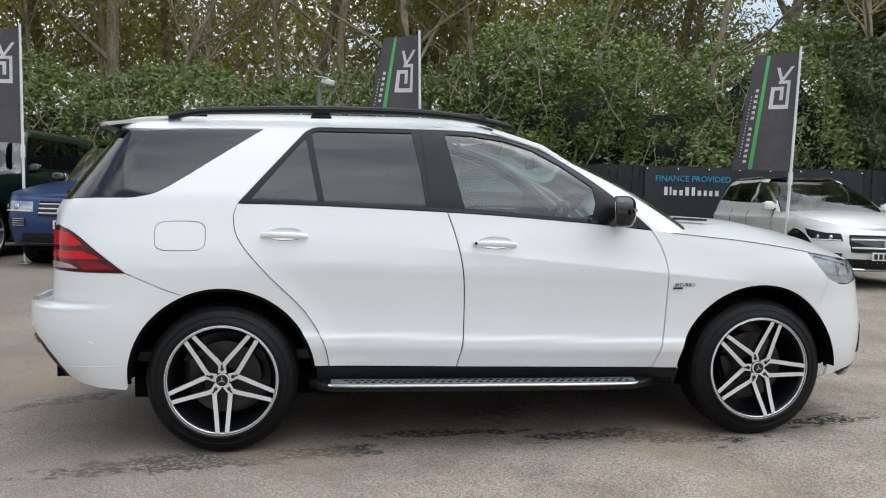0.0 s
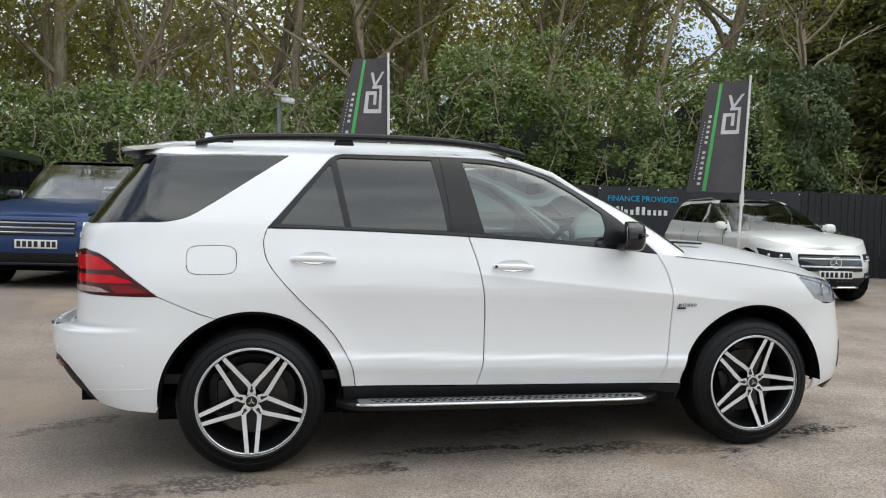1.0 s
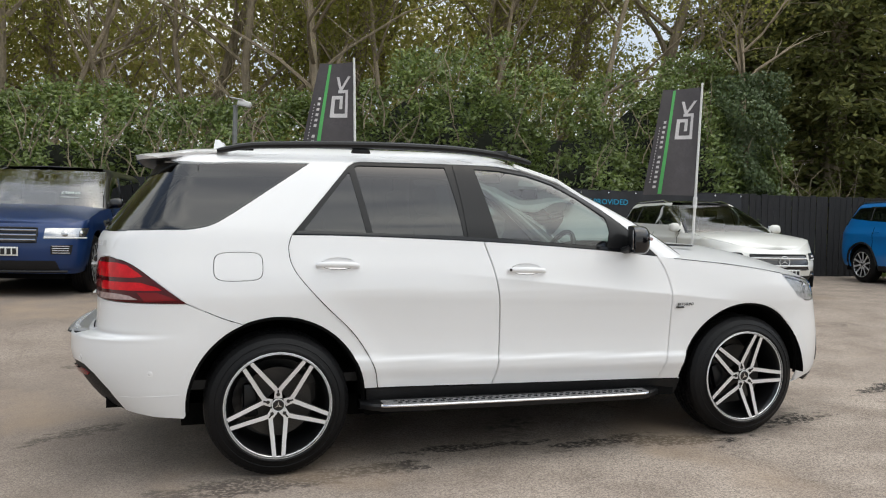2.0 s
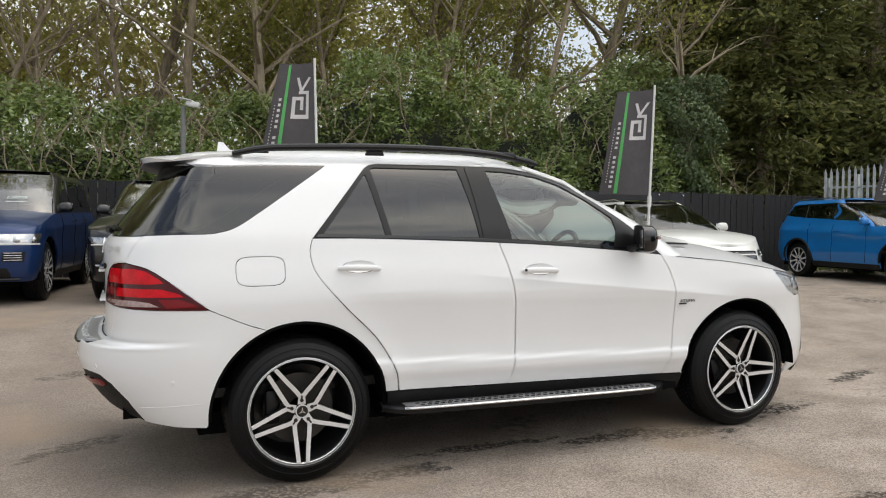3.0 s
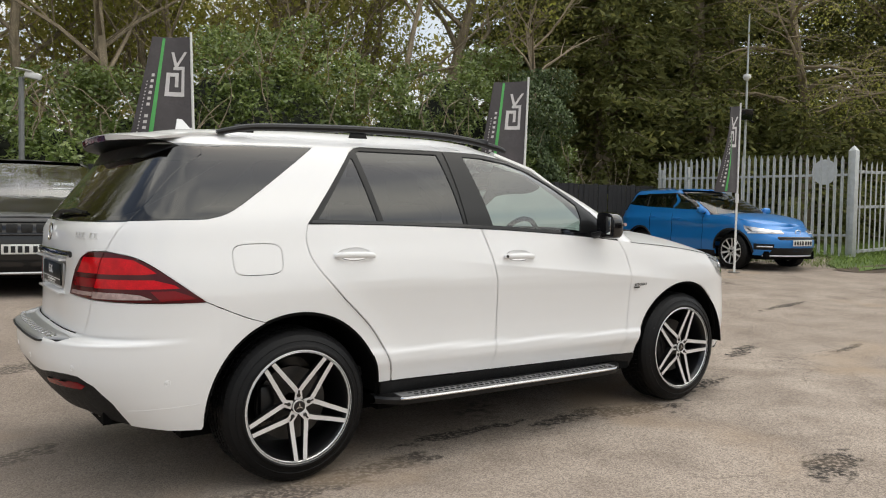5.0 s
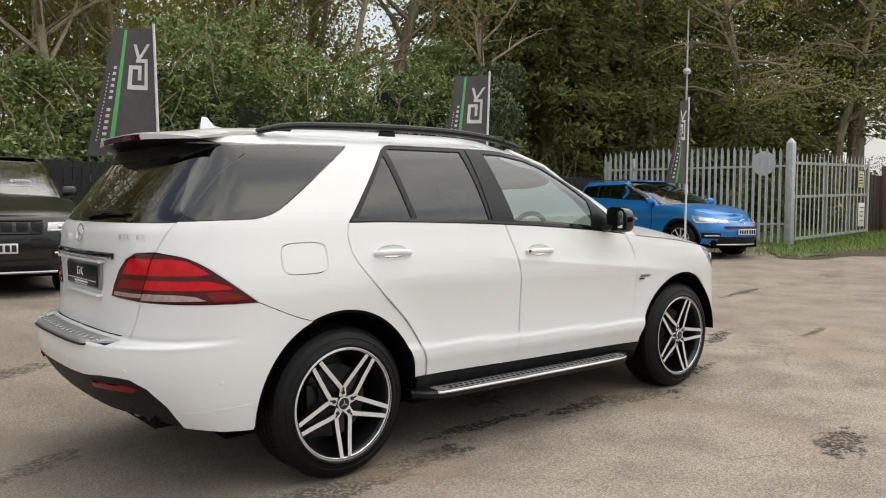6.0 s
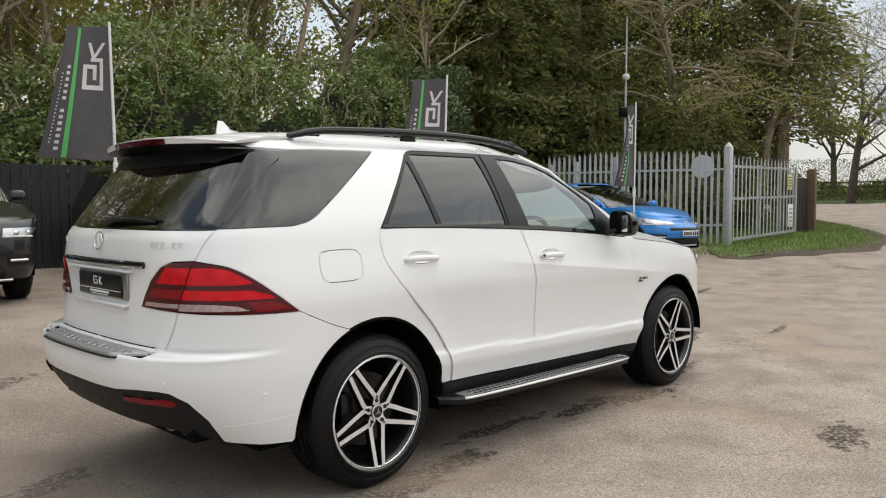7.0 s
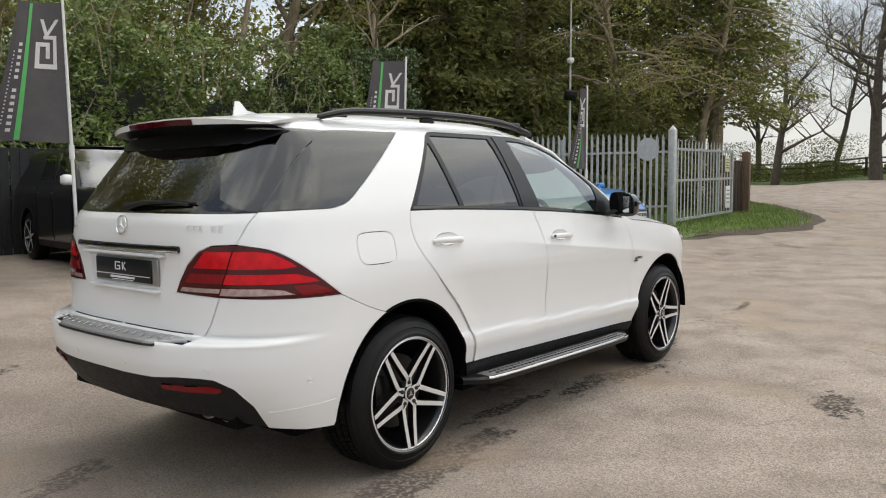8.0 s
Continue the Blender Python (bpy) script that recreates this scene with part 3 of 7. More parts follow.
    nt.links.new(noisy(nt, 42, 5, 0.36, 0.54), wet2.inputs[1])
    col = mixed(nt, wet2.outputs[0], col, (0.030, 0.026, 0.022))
    # hairline cracks
    cv = nt.nodes.new("ShaderNodeTexVoronoi")
    cv.feature = "DISTANCE_TO_EDGE"
    cv.inputs["Scale"].default_value = 0.55
    warp = nt.nodes.new("ShaderNodeTexNoise")
    warp.inputs["Scale"].default_value, warp.inputs["Detail"].default_value = 1.6, 7
    nt.links.new(tc.outputs["Object"], warp.inputs["Vector"])
    ad = nt.nodes.new("ShaderNodeMixRGB")
    ad.blend_type, ad.inputs[0].default_value = "ADD", 0.9
    nt.links.new(tc.outputs["Object"], ad.inputs[1])
    nt.links.new(warp.outputs["Color"], ad.inputs[2])
    nt.links.new(ad.outputs[0], cv.inputs["Vector"])
    cr = nt.nodes.new("ShaderNodeMapRange")
    cr.inputs[1].default_value, cr.inputs[2].default_value, cr.inputs[3].default_value, cr.inputs[4].default_value = 0.0, 0.006, 0.75, 0.0
    nt.links.new(cv.outputs["Distance"], cr.inputs[0])
    ck = nt.nodes.new("ShaderNodeMath")
    ck.operation = "MULTIPLY"
    nt.links.new(cr.outputs[0], ck.inputs[0])
    nt.links.new(noisy(nt, 0.6, 4, 0.50, 0.62), ck.inputs[1])
    col = mixed(nt, ck.outputs[0], col, (0.11, 0.09, 0.075))
    # scattered dark bits of leaf and grit
    gv = nt.nodes.new("ShaderNodeTexVoronoi")
    gv.inputs["Scale"].default_value = 6.0
    nt.links.new(tc.outputs["Object"], gv.inputs["Vector"])
    gr = nt.nodes.new("ShaderNodeMapRange")
    gr.inputs[1].default_value, gr.inputs[2].default_value, gr.inputs[3].default_value, gr.inputs[4].default_value = 0.05, 0.09, 0.8, 0.0
    nt.links.new(gv.outputs["Distance"], gr.inputs[0])
    gk = nt.nodes.new("ShaderNodeMath")
    gk.operation = "MULTIPLY"
    nt.links.new(gr.outputs[0], gk.inputs[0])
    nt.links.new(noisy(nt, 0.8, 3, 0.45, 0.60), gk.inputs[1])
    col = mixed(nt, gk.outputs[0], col, (0.13, 0.105, 0.082))
    # a broad stretch that grows darker towards the low side of the yard, broken by noise
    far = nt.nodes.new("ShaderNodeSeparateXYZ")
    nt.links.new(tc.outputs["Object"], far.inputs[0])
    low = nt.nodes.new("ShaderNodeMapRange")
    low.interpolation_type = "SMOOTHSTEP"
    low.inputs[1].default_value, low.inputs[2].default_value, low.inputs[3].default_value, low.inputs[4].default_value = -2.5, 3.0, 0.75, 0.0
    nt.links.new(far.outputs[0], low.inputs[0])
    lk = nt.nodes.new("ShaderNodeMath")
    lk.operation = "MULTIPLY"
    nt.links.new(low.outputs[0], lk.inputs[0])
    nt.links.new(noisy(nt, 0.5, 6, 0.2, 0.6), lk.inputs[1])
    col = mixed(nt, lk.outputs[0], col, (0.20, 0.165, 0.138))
    # ochre dust and leaf litter near the fence
    lit = noisy(nt, 0.55, 7, 0.58, 0.75)
    col = mixed(nt, lit, col, (0.345, 0.262, 0.185))
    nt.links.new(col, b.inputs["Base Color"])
    b.inputs["Roughness"].default_value = 0.88
    b.inputs["Specular IOR Level"].default_value = 0.22
    hs = nt.nodes.new("ShaderNodeMath")
    hs.operation = "MULTIPLY"
    hs.inputs[1].default_value = -1.0
    nt.links.new(vo.outputs["Distance"], hs.inputs[0])
    bumped(nt, b, hs.outputs[0], 0.30, 0.008)
    return m


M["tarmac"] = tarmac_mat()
M["grass"] = plain("spring_grass", (0.095, 0.150, 0.030), 0.8, var=0.5, scale=3, bump=0.5, bscale=60)
M["earth"] = plain("bare_earth", (0.085, 0.062, 0.042), 0.95, var=0.4, scale=3, bump=0.6, bscale=30)
M["leaf_grass"] = plain("grass_blades", (0.190, 0.270, 0.050), 0.7, var=0.45, scale=2)


def sheet(x0, x1, y0, y1, step, lift=0.0):
    nx, ny = max(1, int((x1 - x0) / step)), max(1, int((y1 - y0) / step))
    V = [(x0 + (x1 - x0) * i / nx, y0 + (y1 - y0) * j / ny) for i in range(nx + 1) for j in range(ny + 1)]
    F = [(i * (ny + 1) + j, (i + 1) * (ny + 1) + j, (i + 1) * (ny + 1) + j + 1, i * (ny + 1) + j + 1) for i in range(nx) for j in range(ny)]
    return [(x, y, ground_z(x, y) + lift) for x, y in V], F


def build_ground():
    xs = [-2500, -600, -150, -60] + [-30 + 1.0 * i for i in range(111)] + [120, 300, 800, 2500]
    ys = [-2500, -600, -150, -60] + [-30 + 1.0 * i for i in range(61)] + [60, 150, 600, 2500]
    V = [(x, y, ground_z(x, y) + 0.006 * noise.noise((x * 0.3, y * 0.3, 0)) * (1 if abs(x) < 40 and abs(y) < 40 else 0)) for x in xs for y in ys]
    n = len(ys)
    F = [(i * n + j, (i + 1) * n + j, (i + 1) * n + j + 1, i * n + j + 1) for i in range(len(xs) - 1) for j in range(n - 1)]
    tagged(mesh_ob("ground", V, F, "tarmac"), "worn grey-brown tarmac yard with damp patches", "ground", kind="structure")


build_ground()


# ---------- boundary ----------
def fence_y(x):
    return 10.83 - 0.107 * x


M["board"] = plain("black_stained_board", (0.018, 0.018, 0.020), 0.75, var=0.45, scale=5, bump=0.4, bscale=40, stretch=(6, 6, 0.6))
M["banner"] = plain("dark_vinyl_banner", (0.022, 0.023, 0.027), 0.45, var=0.2)
M["cyan"] = plain("cyan_print", (0.02, 0.38, 0.62), 0.5)
M["galv"] = plain("galvanised_steel", (0.50, 0.52, 0.515), 0.5, 0.4, var=0.18, scale=7)
M["pole_white"] = plain("white_painted_pole", (0.74, 0.74, 0.72), 0.4)
M["flag_cloth"] = plain("dark_grey_flag_cloth", (0.082, 0.075, 0.079), 0.8, var=0.15, scale=3, bump=0.15, bscale=500)
M["flag_green"] = plain("green_flag_stripe", (0.10, 0.42, 0.12), 0.7)
M["flag_white"] = plain("white_flag_print", (0.62, 0.60, 0.60), 0.7)


# ---------- the white estate car ----------
def emblem_star(r=0.045, y=0.0):
    """A ring with three rays, in the plane x = 0, facing -x."""
    ring = tube([(0, r * math.cos(a), r * math.sin(a)) for a in (2 * math.pi * i / 28 for i in range(29))], 0.0045, 6, False)
    rays = []
    for i in range(3):
        a = radians(90 + 120 * i)
        c, s = math.cos(a), math.sin(a)
        rays.append(([(0, r * c, r * s), (-0.004, 0.007 * math.cos(a + 1.0), 0.007 * math.sin(a + 1.0)), (-0.007, 0, 0), (-0.004, 0.007 * math.cos(a - 1.0), 0.007 * math.sin(a - 1.0))],
                     [(0, 1, 2), (0, 2, 3)]))
    return joined(ring, *rays)


def lettering(name, text, size, parent, material, m, depth=0.002, label="", shear=0.0, spacing=1.0):
    cu = bpy.data.curves.new(name, "FONT")
    cu.body, cu.size, cu.extrude, cu.shear, cu.space_character = text, size, depth, shear, spacing
    cu.align_x, cu.align_y, cu.resolution_u = "CENTER", "CENTER", 2
    tmp = bpy.data.objects.new(name, cu)
    scene.collection.objects.link(tmp)
    bpy.context.view_layer.update()
    me = bpy.data.meshes.new_from_object(tmp.evaluated_get(bpy.context.evaluated_depsgraph_get()))
    bpy.data.objects.remove(tmp)
    me.materials.clear()
    me.materials.append(M[material] if isinstance(material, str) else material)
    ob = new(name, me)
    ob.parent = parent
    ob.matrix_local = m
    if label:
        ob["label"] = label
    return ob


def build_hero():
    car = thing("estate_car", pose(0, 0, 0, 0, -1.0, 0), "white five-door sport utility car with black trim, parked on worn tarmac", "car")
    width = ([0.28, 0.33, 0.40, 0.47, 0.54, 0.572, 0.605, 0.68, 0.78, 0.88, 0.938, 0.965, 0.990, 1.03, 1.10, 1.18, 1.26, 1.315, 1.415, 1.515, 1.615, 1.677, 1.717, 1.737],
             [0.845, 0.872, 0.900, 0.923, 0.945, 0.9455, 0.9325, 0.931, 0.937, 0.948, 0.955, 0.9555, 0.953, 0.947, 0.934, 0.914, 0.895, 0.879, 0.838, 0.792, 0.738, 0.697, 0.660, 0.622])
    tail = ([0.30, 0.40, 0.50, 0.60, 0.68, 0.745, 0.765, 0.785, 0.90, 1.05, 1.16, 1.26, 1.315, 1.415, 1.515, 1.615, 1.677, 1.737],
            [-0.84, -0.945, -1.030, -1.085, -1.100, -1.098, -1.086, -0.965, -0.955, -0.952, -0.957, -0.952, -0.922, -0.848, -0.767, -0.682, -0.638, -0.61])
    nose = ([0.28, 0.40, 0.60, 0.80, 0.93, 1.0, 1.10, 1.15], [3.80, 3.86, 3.85, 3.81, 3.765, 3.70, 3.54, 3.43])
    rear_n = pchip([0.3, 0.74, 0.80, 1.10, 1.30, 1.75], [3.1, 3.0, 3.3, 3.15, 2.9, 2.8])
    H = Shell(width, tail, nose, -0.40, 2.90, rear_n, 2.8, flare=((0.0, 0.385, 0.50, 0.012), (2.915, 0.385, 0.50, 0.012)))
    gf = pchip([1.08, 1.15, 1.28, 1.40, 1.53, 1.61, 1.68, 1.737], [2.33, 2.24, 2.05, 1.86, 1.62, 1.46, 1.24, 1.04])
    gnose = ([1.08, 1.15, 1.28, 1.40, 1.53, 1.61, 1.68, 1.737], [2.79, 2.70, 2.51, 2.31, 2.05, 1.90, 1.72, 1.57])
    G = Shell(width, tail, gnose, -0.40, gf, rear_n, 2.6)
    H.tilt = G.tilt = True
    # a sharp pressed line falls forward across the front door into the wing
    H.creases = ((lambda x: 1.040 - 0.107 * (x - 1.25), lambda x: 0.0100 * sstep(0.85, 1.45, x) * (1 - sstep(2.60, 3.0, x)), 0.055),)
    pressed = [[(x, 1.040 - 0.107 * (x - 1.25) + d) for x in np.arange(0.85, 2.9, 0.02)] for d in (-0.007, 0.0, 0.007)]
    H.plain_w = G.plain_w = pchip([0.28, 0.40, 0.50, 0.62, 0.78, 0.95, 1.03, 1.10, 1.18, 1.26, 1.315, 1.415, 1.515, 1.615, 1.677, 1.717, 1.737],
                                  [0.88, 0.916, 0.936, 0.945, 0.949, 0.956, 0.948, 0.934, 0.914, 0.895, 0.879, 0.838, 0.792, 0.738, 0.697, 0.660, 0.622])
    seam_y = pchip([0.70, 0.76, 0.85, 0.95, 1.16, 1.37, 1.57, 1.685, 1.737], [0.56, 0.585, 0.63, 0.665, 0.725, 0.775, 0.752, 0.705, 0.65])

    def seam(z0, z1, n=10):
        return [(H.R(seam_y(z), z), z) for z in (z0 + (z1 - z0) * i / n for i in range(n + 1))]

    def hp(pts):
        return [(H.S(x, z), z) for x, z in pts]

    def gp(pts):
        return [(G.S(x, z), z) for x, z in pts]

    C0, CR = H.rx - H.LR, 0.385
    AR, ARR = 0.466, 0.470
    door_rear = spline([(0.078, 1.290), (0.060, 1.21), (0.093, 1.095), (0.232, 0.927), (0.410, 0.745), (0.512, 0.575), (0.542, 0.443)])
    b_gap = spline([(1.165, 1.249), (1.212, 1.10), (1.244, 0.93), (1.252, 0.75), (1.245, 0.56), (1.215, 0.423)])
    f_gap = spline([(2.282, 1.155), (2.335, 1.063), (2.368, 0.935), (2.370, 0.765), (2.355, 0.565), (2.305, 0.395)])
    belt = pchip([0.0, 0.08, 1.08, 2.01, 2.29], [1.293, 1.292, 1.254, 1.185, 1.154])
    dlo_top = spline([(2.29, 1.154), (2.175, 1.262), (2.018, 1.392), (1.835, 1.527), (1.68, 1.615), (1.525, 1.666), (1.32, 1.694), (1.115, 1.702)], 5)
    dlo_back = [(1.115, 1.702), (0.492, 1.706), (0.452, 1.698), (0.415, 1.675), (0.083, 1.294)]
    qg_low = spline([(-0.50, 1.317), (-0.41, 1.323), (-0.32, 1.347), (-0.21, 1.412), (0.0, 1.553), (0.190, 1.682)], 6)
    lip = 1.737
    wu = G.f0 + 0.56

    lamp_edge = spline([(-0.460, 0.940), (-0.585, 1.036), (-0.690, 1.116), (-0.755, 1.152), (-0.815, 1.168)], 4)
    # quarter with the pillars and the roof rail
    quarter = hp(door_rear[1:]) + [(0.473, 0.443)] + [p for p in circle_arc(0, CR, ARR, 7.2, 112, 26)] \
        + hp(spline([(-0.19, 0.826), (-0.29, 0.862), (-0.460, 0.940)], 5)) \
        + hp(lamp_edge[1:]) + seam(1.176, 1.312, 6) + [(H.S(-0.60, 1.316), 1.316)] \
        + qg_low + [(0.201, 1.688)] + gp([(-0.2, 1.684), (-0.40, 1.674)]) + seam(1.670, lip, 4) \
        + [(G.rx, lip), (0.2, lip), (0.9, lip), (G.f0, lip)] + [(wu, z) for z in (lip, 1.68, 1.59, 1.48, 1.36, 1.24, 1.12)] \
        + [(wu - 0.02, 1.085), (G.f0 + 0.10, 1.085), (G.S(2.32, 1.12), 1.12)] + gp(dlo_top) + gp(dlo_back[1:])
    fuel = [(-0.200 + 0.125 * (abs(math.cos(a)) ** 0.5) * (1 if math.cos(a) > 0 else -1), 1.125 + 0.075 * (abs(math.sin(a)) ** 0.5) * (1 if math.sin(a) > 0 else -1))
                                            for a in (2 * math.pi * i / 40 for i in range(40))]
    r_door = [p for p in reversed(door_rear)] + [(x, belt(x)) for x in (0.3, 0.55, 0.8, 1.03)] + b_gap
    f_door = [p for p in reversed(b_gap)] + [(x, belt(x)) for x in (1.4, 1.65, 1.9, 2.1)] + f_gap
    fender = hp([p for p in reversed(f_gap)]) + hp([(2.46, 1.132), (2.8, 1.095), (3.05, 1.058), (3.19, 1.033)]) \
        + hp([(3.26, 0.955), (3.33, 0.885)]) + hp(circle_arc(2.915, CR, AR, 42, 180, 30)) + [(2.453, 0.392)]
    head_in = H.N(0.52, 0.92)
    f_bumper = hp([(3.33, 0.885), (3.42, 0.85), (3.52, 0.84)]) + [(H.N(0.62, 0.86), 0.86), (head_in, 0.90), (head_in, 0.945), (H.f0 + H.LF, 0.925), (H.f0 + H.LF, 0.345), (H.N(0.70, 0.345), 0.345)] \
        + hp([(3.52, 0.335), (3.32, 0.300)]) + hp(circle_arc(2.915, CR, AR, -9, 42, 12))
    lamp_side = hp(lamp_edge) + seam(1.176, 0.952, 6)
    lamp_hatch = [(H.R(y, z), z) for y, z in ((0.415, 0.962), (0.445, 1.02), (0.49, 1.085), (0.56, 1.145), (0.62, 1.170))] + seam(1.176, 0.952, 6)
    dz = lambda y: 0.60 + 0.022 * math.exp(-((y - 0.62) / 0.16) ** 2)
    diff_line = [(H.R(y, dz(y)), dz(y)) for y in (0.001, 0.2, 0.4, 0.55, 0.66, 0.72)] + [(H.R(0.78, 0.575), 0.575)] + hp([(-0.845, 0.49), (-0.765, 0.378)])
    r_bumper = [(C0, 0.772)] + [(H.R(y, 0.768), 0.768) for y in (0.2, 0.4, 0.55)] + seam(0.765, 0.952, 8) + hp([(-0.460, 0.940)]) \
        + hp(spline([(-0.460, 0.940), (-0.29, 0.862), (-0.19, 0.826)], 5))[1:] + hp(circle_arc(0, CR, ARR, 112, 184, 20)) + [(H.S(-0.478, 0.336), 0.336), (H.S(-0.62, 0.350), 0.350)] + [p for p in reversed(diff_line)]
    hatch = [(C0, 1.308)] + [(H.R(y, 1.308), 1.308) for y in (0.2, 0.4, 0.6, 0.7)] + seam(1.310, 1.176, 5) + [p for p in reversed(lamp_hatch[:5])] + seam(0.952, 0.775, 6) + [(C0, 0.775)]
    plate_hole = [(C0, 0.960), (H.R(0.285, 0.964), 0.964), (H.R(0.345, 1.105), 1.105), (H.R(0.345, 1.122), 1.122), (C0, 1.125)]
    hatch = hatch[:-1] + [(C0, 0.775), (C0, 0.960)] + plate_hole[1:4] + [(C0, 1.125)]
    rear_glass = [(C0, 1.312)] + [(H.R(y, 1.313), 1.313) for y in (0.2, 0.4, 0.6, 0.7)] + seam(1.314, 1.670, 10) + [(C0, 1.678)]
    q_glass = hp([(-0.60, 1.318)]) + qg_low + [(0.199, 1.686)] + gp([(-0.2, 1.682), (-0.40, 1.672)]) + seam(1.668, 1.314, 10)

    def cup_of(hx):
        hz = 1.125 if hx < 1 else 1.080
        return [(hx + 0.004 + 0.092 * math.cos(a), hz + 0.008 + 0.030 * math.sin(a)) for a in (2 * math.pi * i / 28 for i in range(28))]

    for right in (True, False):
        turn = flipped if right else (lambda g: g)
        part("quarter_panel", turn(G.patch(quarter, [fuel], 0.03, 0.0, 0.0015)), "white", car)
        part("fuel_flap", turn(H.patch(fuel, (), 0.025, 0.0, 0.0026)), "white", car)
        d1 = part("rear_door", turn(H.patch(r_door, [cup_of(0.318)], 0.024, 0.0, 0.0034, lines=pressed)), "white", car)
        d2 = part("front_door", turn(H.patch(f_door, [cup_of(1.412)], 0.024, 0.0, 0.0034, lines=pressed)), "white", car)
        part("front_wing", turn(H.patch(fender, (), 0.026, 0.0, 0.0025, lines=[[(H.S(x, z), z) for x, z in ln] for ln in pressed])), "white", car)
        # lamps at the tail
        tl = part("tail_lamp", turn(H.patch(lamp_side, (), 0.025, 0.004, 0.003)), "red_dark", car, "dark red tail lamp with bright bands")
        t2 = part("hatch_lamp", turn(H.patch(lamp_hatch, (), 0.025, 0.004, 0.003)), "red_dark", car, "red inner tail lamp on the tailgate")
        # glowing bands, the lower one hooked, over a dark body; a clear strip along the foot
        for pts in ([(-0.80, 1.148), (-0.75, 1.138), (-0.69, 1.098), (-0.665, 1.076), (-0.72, 1.070)], [(-0.80, 1.052), (-0.68, 1.050), (-0.60, 1.026), (-0.575, 1.008), (-0.66, 1.006)]):
            zt, zb = pts[0][1], pts[-1][1]
            part("lamp_band", turn(H.patch(seam(zb, zt, 4) + hp(pts), (), 0.014, 0.0065, 0.002, 0.003)), "red_bright", tl)
        part("lamp_band", turn(H.patch(hp([(-0.70, 1.000), (-0.60, 1.000), (-0.535, 0.975), (-0.505, 0.958), (-0.66, 0.952)]), (), 0.016, 0.006, 0.002, 0.003)), "red", tl)
        part("clear_lens", turn(H.patch(seam(0.958, 0.992, 3) + hp([(-0.80, 0.992), (-0.735, 0.984), (-0.69, 0.962)]), (), 0.016, 0.0070, 0.002, 0.003)), "smoke", tl)
        for (z0, z1, ya, yb, mt) in ((1.070, 1.150, 0.590, 0.520, "red_bright"), (1.006, 1.054, 0.510, 0.468, "red"), (0.966, 0.992, 0.458, 0.440, "smoke")):
            band = [(H.R(yb, z0), z0), (H.R(ya, z1), z1)] + seam(z1, z0, 3)
            part("lamp_band", turn(H.patch(band, (), 0.016, 0.0065, 0.004, 0.003)), mt, t2)
        # side glass, frames and pillars
        dlo = gp(dlo_top) + gp(dlo_back[1:]) + [(x, belt(x)) for x in (0.35, 0.7, 1.05, 1.4, 1.75, 2.0, 2.15)]

        def pane(pts):
            return gp(dense(pts, 0.03))
        rw1 = pane([(0.142, 1.314), (0.487, 1.300), (0.422, 1.636), (0.412, 1.642)])
        rw2 = pane([(0.522, 1.299), (1.052, 1.279), (1.030, 1.46), (0.990, 1.682), (0.478, 1.685), (0.452, 1.674), (0.462, 1.61)])
        fw = pane([(1.258, 1.268), (1.57, 1.243), (1.955, 1.212), (1.98, 1.30)] + [(1.97, 1.388), (1.808, 1.508), (1.662, 1.592), (1.512, 1.643), (1.32, 1.670), (1.168, 1.676), (1.220, 1.45)])
        part("window_surround", turn(G.patch(dlo, [rw1, rw2, fw], 0.03, -0.004, 0.0, 0.012)), "trim", car, "satin black window frames")
        for w, mt in ((rw1, "privacy"), (rw2, "privacy")):
            part("rear_side_window", turn(G.patch(w, (), 0.06, -0.010, -0.004, 0.0)), mt, d1).visible_shadow = False
        part("front_side_window", turn(G.patch(fw, (), 0.06, -0.010, -0.004, 0.0)), "glass", d2, "lightly tinted glass").visible_shadow = False
        for strip in ([(1.068, 1.259), (1.190, 1.251), (1.150, 1.45), (1.112, 1.698), (1.032, 1.698), (1.056, 1.45)],):
            part("door_pillar_trim", turn(G.patch(gp(dense(shrunk(strip, 0.006), 0.03)), (), 0.03, 0.001)), "trim", d1)
        part("belt_strip", turn(G.patch(gp([(x, belt(x) + 0.003) for x in (0.10, 0.4, 0.7, 1.05, 1.4, 1.75, 2.0, 2.2)] + [(x, belt(x) + 0.018) for x in (2.17, 2.0, 1.75, 1.4, 1.05, 0.7, 0.4, 0.112)]), (), 0.04, 0.003)), "gloss", car)
        part("quarter_window", turn(G.patch(q_glass, [], 0.04, -0.002, 0.003)), "privacy", car, "dark privacy glass").visible_shadow = False
        # handles
        for hx, par in ((0.318, d1), (1.412, d2)):
            hz = 1.125 if hx < 1 else 1.080
            grip = [H.point(hx - 0.115 + 0.23 * i / 12, hz - 0.006 * i / 12, 0.006 + 0.026 * math.sin(math.pi * min(1, max(0, i / 12))) ** 0.45) for i in range(13)]
            rr = [0.011 + 0.005 * math.sin(math.pi * i / 12) ** 0.35 for i in range(13)]
            part("door_handle", turn(tube(grip, rr, 10, True, (0.75, 1.05))), "white", par)
            part("handle_recess", turn(dished(H, cup_of(hx), -0.008)), "white", par)
            if hx > 1:
                k = H.point(hx - 0.105, hz, 0.026)
                part("lock_barrel", turn(moved(lathe([(0.0001, 0.006), (0.007, 0.006), (0.009, 0.0)], 14), Matrix.Translation(k))), "steel", par)
